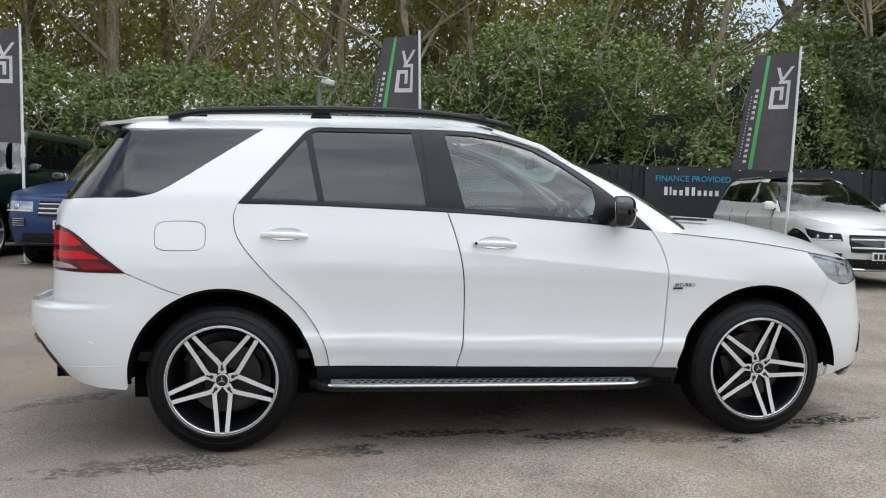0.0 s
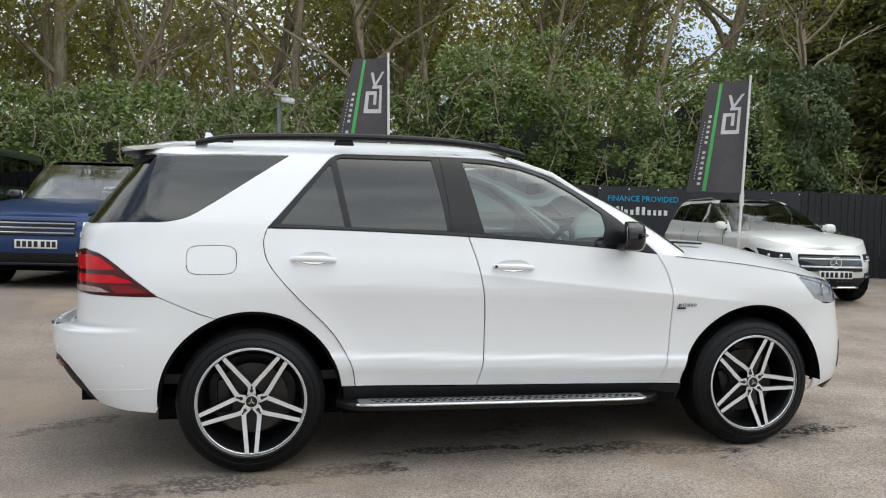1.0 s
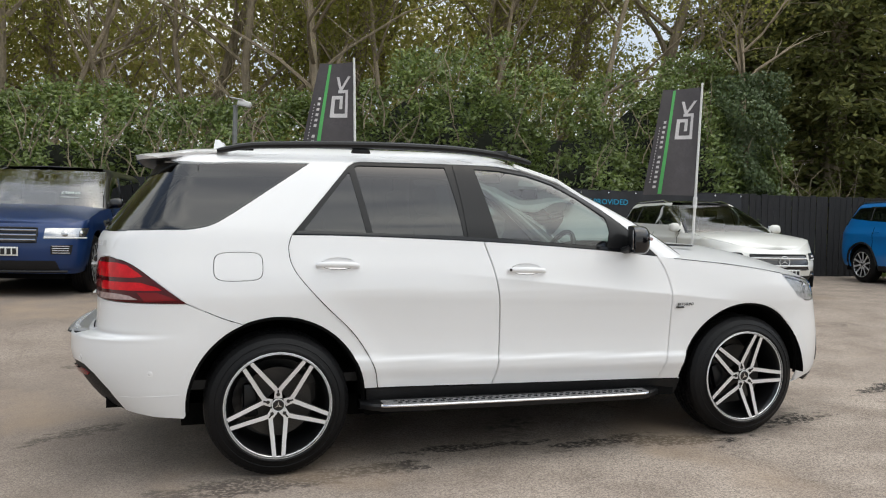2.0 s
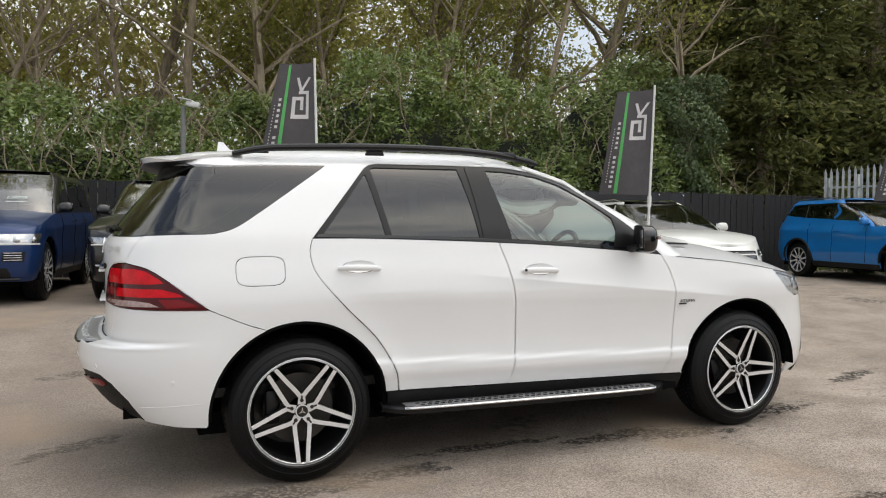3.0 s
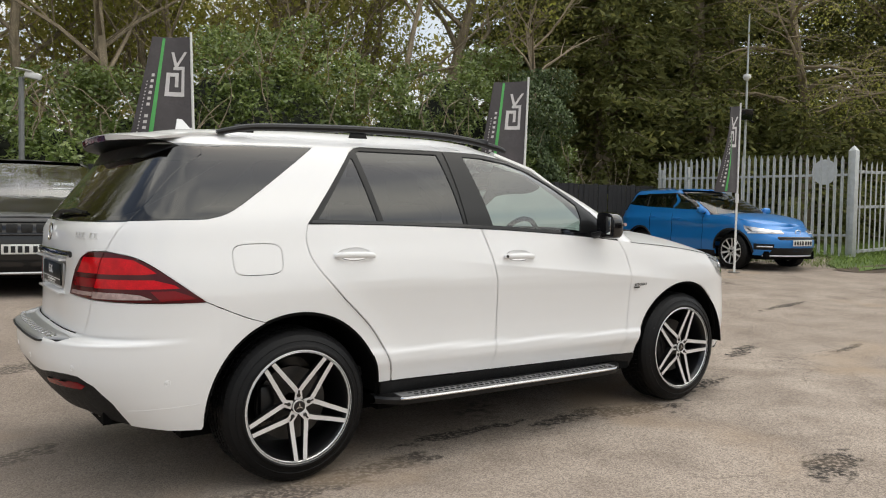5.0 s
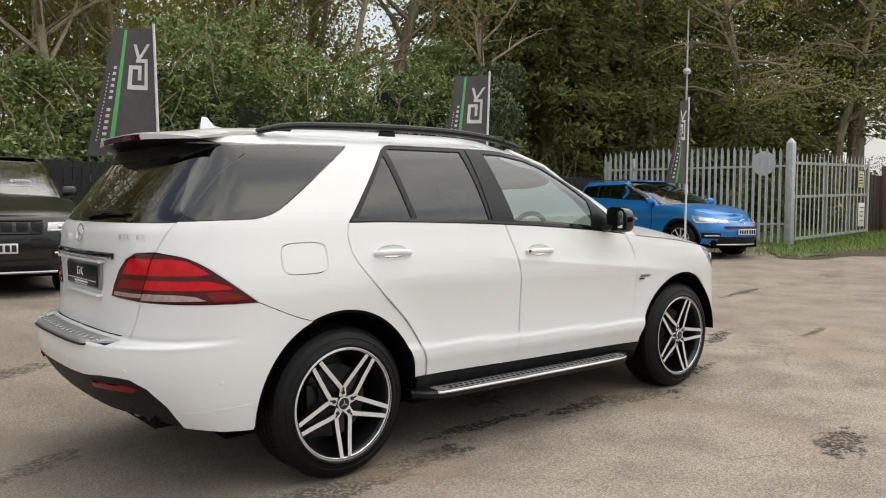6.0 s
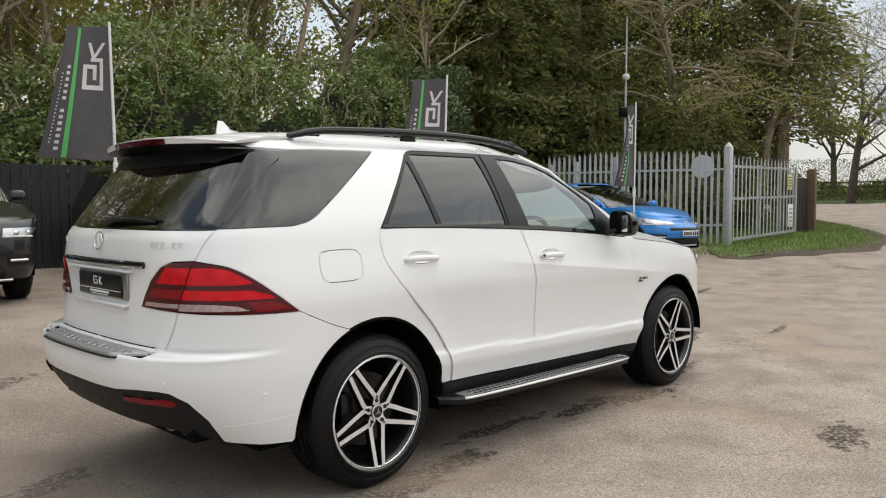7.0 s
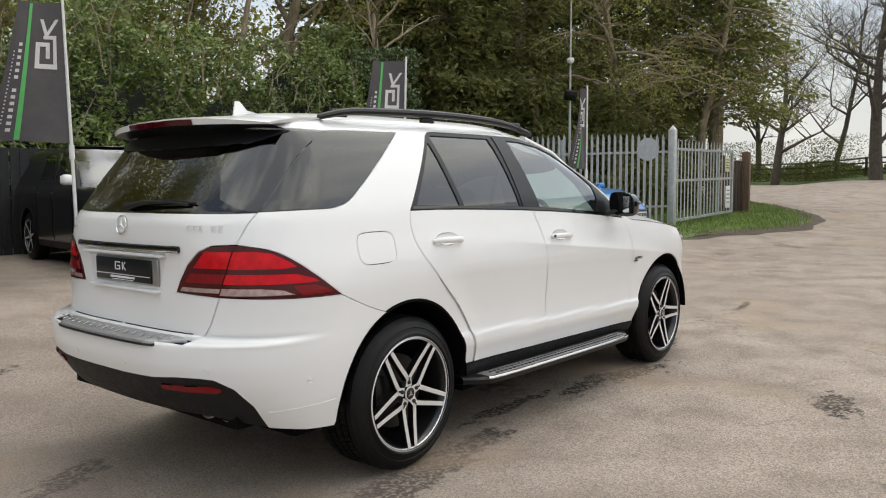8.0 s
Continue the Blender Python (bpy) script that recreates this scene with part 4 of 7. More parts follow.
        # pressed line low on the bumper flank
        part("bumper_crease", turn(tube([H.point(H.S(x, 0.470 + 0.03 * (x + 0.48)), 0.470 + 0.03 * (x + 0.48), 0.0) for x in np.linspace(-0.79, -0.49, 14)], 0.0016, 5)), "white", car)
        # sill and side step
        sill = hp([(0.478, 0.438), (1.2, 0.420), (2.305, 0.392), (2.456, 0.388), (2.448, 0.285), (1.4, 0.29), (0.485, 0.305)])
        part("sill", turn(H.patch(sill, (), 0.05, 0.004, 0.0, 0.03)), "plastic", car)
        V, F = [], []
        board = spline([(0.44, 0.925, 0.0), (0.52, 1.005, 0.0), (0.66, 1.038, 0.0), (1.35, 1.045, 0.0), (2.05, 1.038, 0.0), (2.20, 1.00, 0.0), (2.30, 0.925, 0.0)], 6)
        zt = lambda x: 0.372 - 0.016 * (x - 0.4)
        for x, y, _ in board:
            V += [(x, 0.86, zt(x) + 0.004), (x, y - 0.014, zt(x)), (x, y, zt(x) - 0.012), (x, y - 0.004, zt(x) - 0.036), (x, 0.86, zt(x) - 0.05)]
        for i in range(len(board) - 1):
            for j in range(4):
                a = i * 5 + j
                F.append((a, a + 5, a + 6, a + 1))
        step = part("side_step", turn((V, F)), "trim", car, "running board with bright edge and rubber studs")
        tread = [(x, y, z) for x, y, z in board if 0.55 < x < 2.19]
        V, F = [], []
        for x, y, _ in tread:
            V += [(x, max(0.93, y - 0.105), zt(x) + 0.0065), (x, y - 0.012, zt(x) + 0.004)]
        for i in range(len(tread) - 1):
            F.append((2 * i, 2 * i + 2, 2 * i + 3, 2 * i + 1))
        part("tread_plate", turn((V, F)), "tread_steel", step)
        part("bright_edge", turn(tube([(x, y + 0.0, zt(x) - 0.004) for x, y, _ in board if 0.54 < x < 2.19], 0.0085, 8)), "chrome", step)
        stud = mesh_ob("rubber_stud", *box((0, 0, 0), (0.021, 0.013, 0.006)), "rubber", False)
        stud_mesh = stud.data
        bpy.data.objects.remove(stud)
        for i in range(38):
            x = 0.63 + 1.48 * i / 37
            for k in (0, 1):
                so = new("rubber_stud", stud_mesh)
                so.parent = step
                so.matrix_local = Matrix.Translation((x + 0.02 * k, (-1 if right else 1) * (0.965 + 0.036 * k), zt(x) + 0.005))
        # door mirror
        bm = bmesh.new()
        bmesh.ops.create_uvsphere(bm, u_segments=28, v_segments=18, radius=1.0)
        for v in bm.verts:
            x, y, z = v.co
            f = lambda q, p: math.copysign(abs(q) ** p, q)
            xx = f(x, 0.6) * 0.075
            if x < 0:
                xx = max(xx, -0.035)
            v.co = (2.072 + xx - 0.04 * f(y, 0.8), 1.035 + f(y, 0.62) * 0.115, 1.258 + f(z, 0.62) * 0.082 - 0.012 * y)
        bm.verts.index_update()
        g = [v.co[:] for v in bm.verts], [[v.index for v in fc.verts] for fc in bm.faces]
        bm.free()
        mir = part("door_mirror", turn(g), "gloss", d2, "gloss black mirror housing")
        part("mirror_glass", turn(moved(box((0, 0, 0), (0.004, 0.165, 0.108), 0.0018), Matrix.Translation((2.044, 1.03, 1.258)) @ pose(0, 0, 0, 0, 0, 24))), "chrome", mir)
        part("indicator_strip", turn(tube([(2.122 - 0.25 * max(0, y - 1.06) ** 1.2, y, 1.264) for y in (0.99, 1.03, 1.07, 1.11, 1.14)], 0.010, 8)), "smoke", mir)
        part("mirror_foot", turn(tube([(2.07, 0.88, 1.185), (2.075, 0.94, 1.198), (2.08, 1.0, 1.215)], [0.035, 0.028, 0.03], 10, True, (1.2, 0.7))), "trim", mir)
        # wheels
        for wx, nm in ((0.0, "rear_wheel"), (2.915, "front_wheel")):
            yaw = 0 if right else 180
            mm = pose(wx, (-0.936 if right else 0.936), CR, 0, 0, yaw) @ pose(0, 0, 0, 0, (-15 if right else 15) if wx else 0, 0)
            wheel("wheel", 0.383, 0.27 if wx else 0.295, 0.282, "twin", car, mm)
            ra = 0.460 if wx else 0.464
            liner = [(ra * math.cos(radians(a)), y, ra * math.sin(radians(a))) for a in range(0, 181, 6) for y in (0.50, 0.93)]
            V = [(p[0] + wx, p[1], p[2] + CR) for p in liner] + [(wx + ra * math.cos(radians(a)), 0.50, CR + ra * math.sin(radians(a))) for a in range(0, 181, 6)]
            n = len(liner) // 2
            F = [(2 * i, 2 * i + 1, 2 * i + 3, 2 * i + 2) for i in range(n - 1)] + [tuple(range(2 * n, 3 * n))]
            part("wheel_arch_liner", turn((V, F)), "gap", car)
            lipline = [H.point(H.S(wx + ra * math.cos(radians(a)), CR + ra * math.sin(radians(a))), CR + ra * math.sin(radians(a)), -0.014) for a in range(-2, 184, 4)]
            part("arch_edge", turn(tube(lipline, 0.010, 6)), "gap", car)
        # head lamp
        lamp = hp([(3.19, 1.033), (3.26, 0.955), (3.33, 0.885), (3.42, 0.85), (3.52, 0.84)]) + [(H.N(0.62, 0.86), 0.86), (head_in, 0.90), (head_in, 0.945), (H.N(0.66, 0.97), 0.97)] + hp([(3.45, 0.99), (3.30, 1.02)])
        hl = part("head_lamp", turn(H.patch(lamp, (), 0.03, -0.012, 0.004, 0.0)), "lamp_inside", car, "clear head lamp with chrome inside")
        for hx2, hz2 in ((3.44, 0.93), (3.56, 0.92)):
            p = H.point(H.S(hx2, hz2), hz2, -0.02)
            part("projector", turn(moved(lathe([(0.0001, 0.012), (0.022, 0.008), (0.034, -0.01), (0.04, 0.01)], 20), Matrix.Translation(p) @ pose(0, 0, 0, 0, 0, -50))), "lamp_grey", hl)
        part("lamp_eyebrow", turn(tube([H.point(H.S(x, z), z, -0.014) for x, z in ((3.24, 1.012), (3.32, 0.995), (3.42, 0.975), (3.50, 0.955))], 0.008, 6)), "lamp_grey", hl)
        part("lamp_cover", turn(H.patch(lamp, (), 0.03, 0.0, 0.004, 0.0)), "lens", hl).visible_shadow = False
        # parking sensors
        for sy, sz in ((-0.64, 0.585),):
            p = H.point(H.S(sy, sz), sz, 0.001)
            nn = H.normal(H.S(sy, sz), sz)
            rot = Vector((0, 1, 0)).rotation_difference(Vector(nn)).to_matrix().to_4x4()
            part("parking_sensor", turn(moved(lathe([(0.0001, 0.0005), (0.009, 0.0005), (0.0105, -0.0005), (0.0125, 0.0012), (0.014, -0.001)], 20), Matrix.Translation(p) @ rot)), "white", car)
        for sy, sz in ((0.22, 0.655), (0.70, 0.655)):
            u = H.R(sy, sz)
            rot = Vector((0, 1, 0)).rotation_difference(Vector(H.normal(u, sz))).to_matrix().to_4x4()
            part("parking_sensor", turn(moved(lathe([(0.0001, 0.0005), (0.009, 0.0005), (0.0105, -0.0005), (0.0125, 0.0012), (0.014, -0.001)], 20), Matrix.Translation(H.point(u, sz, 0.001)) @ rot)), "white", car)
        refl = [(H.R(y, z), z) for y, z in ((0.45, 0.580), (0.70, 0.588), (0.74, 0.572), (0.72, 0.560), (0.45, 0.558))]
        part("bumper_reflector", turn(H.patch(refl, (), 0.03, 0.006, 0.0, 0.01)), "red", car, "red reflector strip")
        # exhaust tips
        for ey in (0.52, 0.64):
            oval = [(0.055 * math.cos(a), 0.036 * math.sin(a)) for a in (2 * math.pi * i / 24 for i in range(25))]
            part("exhaust_tip", turn(tube([(-0.872 + 0.12 * (ey - 0.5) + 0.25 * b, ey + a, 0.440 + b) for a, b in oval], 0.007, 6, False)), "satin_steel", car)
        # roof rail
        rail = spline([(-0.30, 0.655, 1.745), (-0.14, 0.660, 1.776), (0.05, 0.655, 1.788), (0.50, 0.652, 1.800), (0.95, 0.647, 1.796), (1.25, 0.637, 1.778), (1.47, 0.622, 1.746), (1.57, 0.612, 1.724)], 6)
        rl = part("roof_rail", turn(tube(rail, [0.013 + 0.010 * math.sin(math.pi * i / (len(rail) - 1)) ** 0.4 for i in range(len(rail))], 10, True, (1.05, 0.95))), "trim", car, "black roof rail")
        for fx in (-0.16, 0.50, 1.36):
            part("rail_foot", turn(moved(box((0, 0, 0), (0.12, 0.020, 0.040), 0.008, 2, (0.7, 0.8)), Matrix.Translation((fx, 0.640, 1.772)))), "trim", rl)
        # skin behind the gaps, and the inside of the doors
        liner = [(-0.30, 0.91), (-0.30, 1.27), (0.1, 1.275), (1.05, 1.238), (2.0, 1.17), (2.27, 1.14), (2.6, 1.08), (3.2, 1.01), (3.28, 0.72)] + circle_arc(2.915, CR, 0.475, 42, 180, 20) + [(2.44, 0.33), (0.48, 0.33)] + circle_arc(0, CR, 0.484, 0, 116, 20)
        part("inner_skin", turn(H.patch(hp(liner), (), 0.06, -0.02, 0.0, 0.0)), "gap", car)
        part("door_trim", turn(H.patch(hp([(0.56, 0.5), (0.52, 0.80), (0.1, 1.0), (0.1, 1.25), (1.05, 1.225), (2.0, 1.165), (2.2, 1.14), (2.2, 0.45)]), (), 0.08, -0.09, 0.0, 0.0)), "dark_leather", car)

    # parts on the middle line
    part("rear_bumper", H.both(r_bumper, (), 0.022, 0.0, 0.0028), "white", car)
    part("tailgate", H.both(hatch, (), 0.022, 0.0, 0.0028), "white", car)
    dif = [p for p in diff_line] + hp([(-0.74, 0.372)]) + [(H.R(0.6, 0.43), 0.43), (H.R(0.4, 0.425), 0.425), (C0, 0.42)]
    part("rear_diffuser", H.both(dif, (), 0.03, -0.004, 0.0, 0.05), "plastic", car)
    part("rear_window", H.both(rear_glass, (), 0.04, -0.002, 0.002), "privacy", car, "dark tinted rear window").visible_shadow = False
    part("windscreen", G.both([(wu, z) for z in (1.12, 1.24, 1.36, 1.48, 1.59, 1.68, 1.717)] + [(G.f0 + G.LF, 1.717), (G.f0 + G.LF, 1.12)], (), 0.05, -0.003, 0.002), "screen", car).visible_shadow = False
    part("front_bumper", H.both(f_bumper, (), 0.03, 0.0, 0.002), "white", car)
    part("grille", H.both([(H.N(0.46, 0.70), 0.70), (H.N(0.50, 0.90), 0.90), (H.f0 + H.LF, 0.91), (H.f0 + H.LF, 0.68)], (), 0.05, 0.006), "gloss", car)
    part("front_intake", H.both([(H.N(0.72, 0.42), 0.42), (H.N(0.66, 0.58), 0.58), (H.f0 + H.LF, 0.60), (H.f0 + H.LF, 0.40)], (), 0.05, 0.005), "plastic", car)
    part("front_lip", H.both([(H.f0 + H.LF, 0.285), (H.f0 + H.LF, 0.338)] + [(H.N(0.72, 0.336), 0.336)] + hp([(3.56, 0.328), (3.50, 0.300)]) + [(H.N(0.72, 0.290), 0.290)], (), 0.04, 0.004, 0.0, 0.03), "gloss", car)
    rim = pchip([2.30, 2.45, 2.8, 3.05, 3.19, 3.45, 3.62, 3.75], [1.150, 1.1335, 1.0965, 1.0595, 1.0345, 0.992, 0.963, 0.935])

    def bonnet_rim(u):
        z = 1.05
        for _ in range(6):
            z = rim(H.at(u, z)[0])
        return z
    crown = pchip([2.30, 2.45, 2.8, 3.1, 3.48, 3.65, 3.75], [0.075, 0.088, 0.118, 0.140, 0.115, 0.06, 0.0])
    part("bonnet", H.cap(bonnet_rim, crown, H.S(2.36, 1.14), H.f0 + H.LF, 70, 16, 2.2), "white", car, angle=60)
    for s in (-1, 1):
        part("bonnet_shut_line", tube([tuple(np.array(H.point(H.S(x, rim(x)), rim(x), 0.001)) * (1, s, 1)) for x in np.linspace(2.4, 3.2, 20)], 0.0016, 5), "gap", car)
        part("wing_ledge", tube([tuple(np.array(H.point(H.S(x, rim(x) - 0.004), rim(x) - 0.004, -0.007)) * (1, s, 1)) for x in np.linspace(2.36, 3.2, 22)], 0.0075, 6), "white", car)
        # pale linings of the pillars
        part("pillar_lining", tube([(1.10, s * 0.80, 1.25), (1.08, s * 0.74, 1.5), (1.06, s * 0.66, 1.68)], [0.05, 0.045, 0.05], 8, True, (1.3, 0.4)), "headliner", car)
        part("screen_pillar_lining", tube([(2.30, s * 0.74, 1.18), (2.0, s * 0.72, 1.42), (1.72, s * 0.66, 1.60), (1.45, s * 0.62, 1.69)], 0.04, 8, True, (1.0, 0.7)), "headliner", car)
        part("seat_belt", tube([(1.06, s * 0.70, 1.45), (1.08, s * 0.62, 1.15), (1.15, s * 0.52, 0.85)], 0.022, 6, True, (1.0, 0.15)), "leather", car)
    for s in (-1, 1):
        part("bonnet_vent", moved(box((0, 0, 0), (0.20, 0.055, 0.012), 0.005), Matrix.Translation((2.66, s * 0.56, 1.204)) @ pose(0, 0, 0, s * 9, 3, s * 8)), "gloss", car)
    part("roof", G.cap(lambda u: 1.737, pchip([-0.6, -0.4, 0.3, 1.0, 1.4, 1.55], [0.014, 0.040, 0.064, 0.060, 0.034, 0.004]), G.rx - G.LR, G.f0 + G.LF, 80, 22, 6.0, -0.001), "white", car, angle=60)
    part("scuttle", H.cap(lambda u: 1.10, lambda x: 0.03, H.S(2.2, 1.10), H.S(2.46, 1.10), 6, 6), "plastic", car)
    # tailgate furniture
    part("plate_recess", moved(joined(box((0.035, 0, 1.038), (0.012, 0.72, 0.18)), box((0.012, 0, 0.955), (0.05, 0.60, 0.012), 0.003), box((0.012, 0, 1.120), (0.05, 0.70, 0.012))), Matrix.Translation((-0.966, 0, 0))), "white", car)
    part("plate_plinth", box((-0.943, 0, 1.038), (0.012, 0.56, 0.128), 0.004), "satin_steel", car)
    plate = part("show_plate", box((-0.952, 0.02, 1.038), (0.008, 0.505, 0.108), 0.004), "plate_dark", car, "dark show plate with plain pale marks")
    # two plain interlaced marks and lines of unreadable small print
    marks = [box((-0.9575, yy, zz), (0.002, ww, hh)) for yy, zz, ww, hh in
             ((0.06, 1.072, 0.045, 0.005), (0.08, 1.055, 0.006, 0.036), (0.06, 1.038, 0.045, 0.005), (0.04, 1.047, 0.006, 0.022), (0.05, 1.055, 0.022, 0.005), (0.015, 1.055, 0.006, 0.038))]
    marks += [moved(box((0, 0, 0), (0.002, 0.03, 0.005)), Matrix.Translation((-0.9575, 0.0, 1.064)) @ pose(0, 0, 0, -40)), moved(box((0, 0, 0), (0.002, 0.03, 0.005)), Matrix.Translation((-0.9575, 0.0, 1.046)) @ pose(0, 0, 0, 40))]
    part("plate_mark", joined(*marks), "white_ink", plate)
    part("plate_line", box((-0.9575, 0.02, 1.014), (0.002, 0.49, 0.003)), "white_ink", plate)
    part("plate_print", joined(box((-0.9575, 0.02, 1.002), (0.002, 0.22, 0.009)), box((-0.9575, 0.02, 0.990), (0.002, 0.20, 0.003))), "white_ink", plate)
    strip = [H.point(H.R(abs(y), 1.150) if abs(y) > 0.01 else C0, 1.150, 0.008) for y in np.linspace(0.0, 0.45, 12)]
    strip = [(p[0], -p[1], p[2]) for p in reversed(strip)] + strip[1:]
    ts = part("tailgate_strip", tube(strip, 0.013, 8, True, (0.7, 1.2)), "gloss", car, "gloss black strip with chrome edge")
    part("chrome_line", tube([(p[0] - 0.009, p[1], p[2] - 0.008) for p in strip], 0.004, 6), "chrome", ts)
    part("emblem", moved(emblem_star(0.043), Matrix.Translation((H.at(C0, 1.250)[0] - 0.006, 0, 1.250)) @ pose(0, 0, 0, 0, 8, 0)), "chrome", car, "chrome three-pointed ring emblem")
    # model badges, as plain bright bars
    for y0, ws in ((-0.50, (0.036, 0.030, 0.032, 0.0, 0.034, 0.032)), (0.60, (0.04, 0.04, 0.035, 0.03))):
        y = y0
        for wdt in ws:
            if wdt:
                u = H.R(abs(y), 1.243)
                p = H.point(u, 1.243, 0.003)
                nn = H.normal(u, 1.243)
                ang = math.degrees(math.atan2(nn[1], -nn[0]))
                wdt *= 0.78
                sg = -1 if y < 0 else 1
                bits = joined(box((0, 0, 0.0115), (0.003, wdt * 0.8, 0.0034)), box((0, 0, -0.0115), (0.003, wdt * 0.8, 0.0034)), box((0, wdt * 0.36, 0), (0.003, 0.0036, 0.024)), box((0, 0, 0), (0.003, wdt * 0.6, 0.003)))
                part("badge_bar", moved(bits, Matrix.Translation((p[0], sg * p[1], p[2])) @ pose(0, 0, 0, 0, 8, -sg * ang)), "alloy", car)
            y -= 0.031
    # loading edge on the bumper
    V, F = [], []
    ys = np.linspace(-0.535, 0.535, 40)
    for y in ys:
        u = H.R(abs(y), 0.765) if abs(y) > 0.01 else C0
        x1 = H.at(u, 0.740)[0]
        x0 = H.at(u, 0.785)[0]
        f = 1 - 0.75 * sstep(0.40, 0.535, abs(y))
        x1 = x0 + (x1 - x0) * f
        V += [(x0 - 0.002, y, 0.784), (x0 - 0.018, y, 0.780), (x1 + 0.006, y, 0.772), (x1 - 0.006, y, 0.766), (x1 - 0.010, y, 0.752)]
    for i in range(len(ys) - 1):
        for j in range(4):
            a = i * 5 + j
            F.append((a, a + 1, a + 6, a + 5))
    part("tailgate_gap", tube([(V[5 * i][0] - 0.004, V[5 * i][1], 0.7865) for i in range(len(ys))], 0.0035, 5), "gap", car)
    le = part("loading_edge", (V, F), "tread_steel", car, "brushed steel loading sill with black ribs")
    for i in range(17):
        y = -0.50 + i / 16
        u = H.R(abs(y), 0.765) if abs(y) > 0.01 else C0
        x1 = H.at(u, 0.75)[0]
        part("rib", moved(box((0, 0, 0), (0.034, 0.010, 0.006), 0.002), Matrix.Translation((x1 + 0.032, y, 0.780)) @ pose(0, 0, 0, 0, -10, 18)), "chrome", le)
    part("edge_lip", tube([(V[5 * i + 4][0] - 0.002, V[5 * i + 4][1], V[5 * i + 4][2]) for i in range(len(ys))], 0.0055, 6), "trim", le)
    # spoiler
    V, F, U, FU = [], [], [], []
    ys = np.linspace(-0.672, 0.672, 45)
    for y in ys:
        k = abs(y) / 0.68
        back = -0.755 + 0.15 * k**3.0
        z = 1.774 - 0.040 * k**2.4
        q = 1 - 0.85 * k**3
        V += [(-0.24, y * (1 - 0.03 * k**4), z + 0.006), (-0.46 + 0.05 * k, y, z), (back + 0.03, y, z - 0.024), (back, y, z - 0.032), (back + 0.008, y, z - 0.034 - 0.028 * q)]
        U += [(back + 0.008, y, z - 0.034 - 0.028 * q), (back + 0.07, y, z - 0.046 - 0.024 * q), (-0.50 + 0.04 * k, y * (1 - 0.03 * k**4), z - 0.066 - 0.02 * q)]
    for i in range(len(ys) - 1):
        for j in range(4):
            a = i * 5 + j
            F.append((a, a + 1, a + 6, a + 5))
        for j in range(2):
            a = i * 3 + j
            FU.append((a, a + 1, a + 4, a + 3))
    F += [tuple(range(5)), tuple(reversed(range(44 * 5, 45 * 5)))]
    FU += [(0, 2, 1), (132, 133, 134)]
    sp = part("roof_spoiler", (V, F), "white", car)
    part("spoiler_underside", (U, FU), "trim", sp, "black underside")
    for turn in (flipped, lambda g: g):
        part("spoiler_cheek", turn(H.patch(hp(spline([(-0.30, 1.738), (-0.46, 1.733), (-0.56, 1.716), (-0.605, 1.700)], 4) + [(-0.585, 1.690), (-0.53, 1.680), (-0.30, 1.676)]), (), 0.03, 0.006, 0.0, 0.02)), "white", sp)
    V, F = [], []
    for i in range(15):
        y = -0.28 + 0.56 * i / 14
        k = abs(y) / 0.68
        back = -0.755 + 0.15 * k**3.0
        z = 1.774 - 0.040 * k**2.4
        V += [(back - 0.001, y, z - 0.036), (back + 0.005, y, z - 0.062), (back + 0.016, y, z - 0.064)]
    for i in range(14):
        for j in range(2):
            a = i * 3 + j
            F.append((a, a + 1, a + 4, a + 3))
    part("brake_light", (V, F), "red_dark", sp, "dark red high brake light")
    # black strip laid on the rear glass for the spoiler's shadow
    part("spoiler_shadow_strip", H.both([(C0, 1.606)] + [(H.R(y, 1.608 + 0.03 * y * y), 1.608 + 0.03 * y * y) for y in (0.2, 0.4, 0.55)] + [(H.R(0.63, 1.645), 1.645), (H.R(0.68, 1.672), 1.672), (C0, 1.678)], (), 0.05, 0.004), "trim", car)
    # wiper
    wp = part("rear_wiper", tube([(-0.925, -0.0, 1.335), (-0.925, -0.14, 1.355), (-0.908, -0.32, 1.356), (-0.885, -0.45, 1.346)], [0.022, 0.012, 0.009, 0.006], 8, True, (1, 0.8)), "plastic", car, "black rear wiper")
    part("wiper_blade", tube([(-0.915, -0.04, 1.345), (-0.895, -0.28, 1.366), (-0.872, -0.48, 1.350)], 0.006, 6), "rubber", wp)
    # aerial fin
    V = []
    for x, z, w in ((-0.315, 1.785, 0.006), (-0.300, 1.868, 0.004), (-0.272, 1.866, 0.005), (-0.235, 1.822, 0.012), (-0.16, 1.806, 0.02), (-0.085, 1.782, 0.012)):
        V += [(x, -w, z), (x, w, z)]
    base = [(-0.315, -0.022, 1.765), (-0.315, 0.022, 1.765), (-0.08, 0.024, 1.767), (-0.08, -0.024, 1.767)]
    V += base
    F = [(2 * i, 2 * i + 1, 2 * i + 3, 2 * i + 2) for i in range(5)] + [(12, 0, 2, 4, 6, 8, 10, 15), (13, 14, 11, 9, 7, 5, 3, 1), (12, 13, 1, 0), (14, 15, 10, 11)]
    part("aerial_fin", (V, F), "white", car, angle=50)
    # side badge
    p = H.point(2.46, 0.856, 0.003)
    bd = part("side_badge", moved(box((0, 0, 0), (0.055, 0.003, 0.010), 0.001), Matrix.Translation((2.425, -p[1], 0.840))), "ink", car, "small chrome and black side badge")
    lettering("badge_word", "BITURBO", 0.025, bd, "steel", Matrix.Translation((2.462, -p[1] - 0.001, 0.857)) @ pose(0, 0, 0, 90), 0.001, "", 0.25, 1.15)
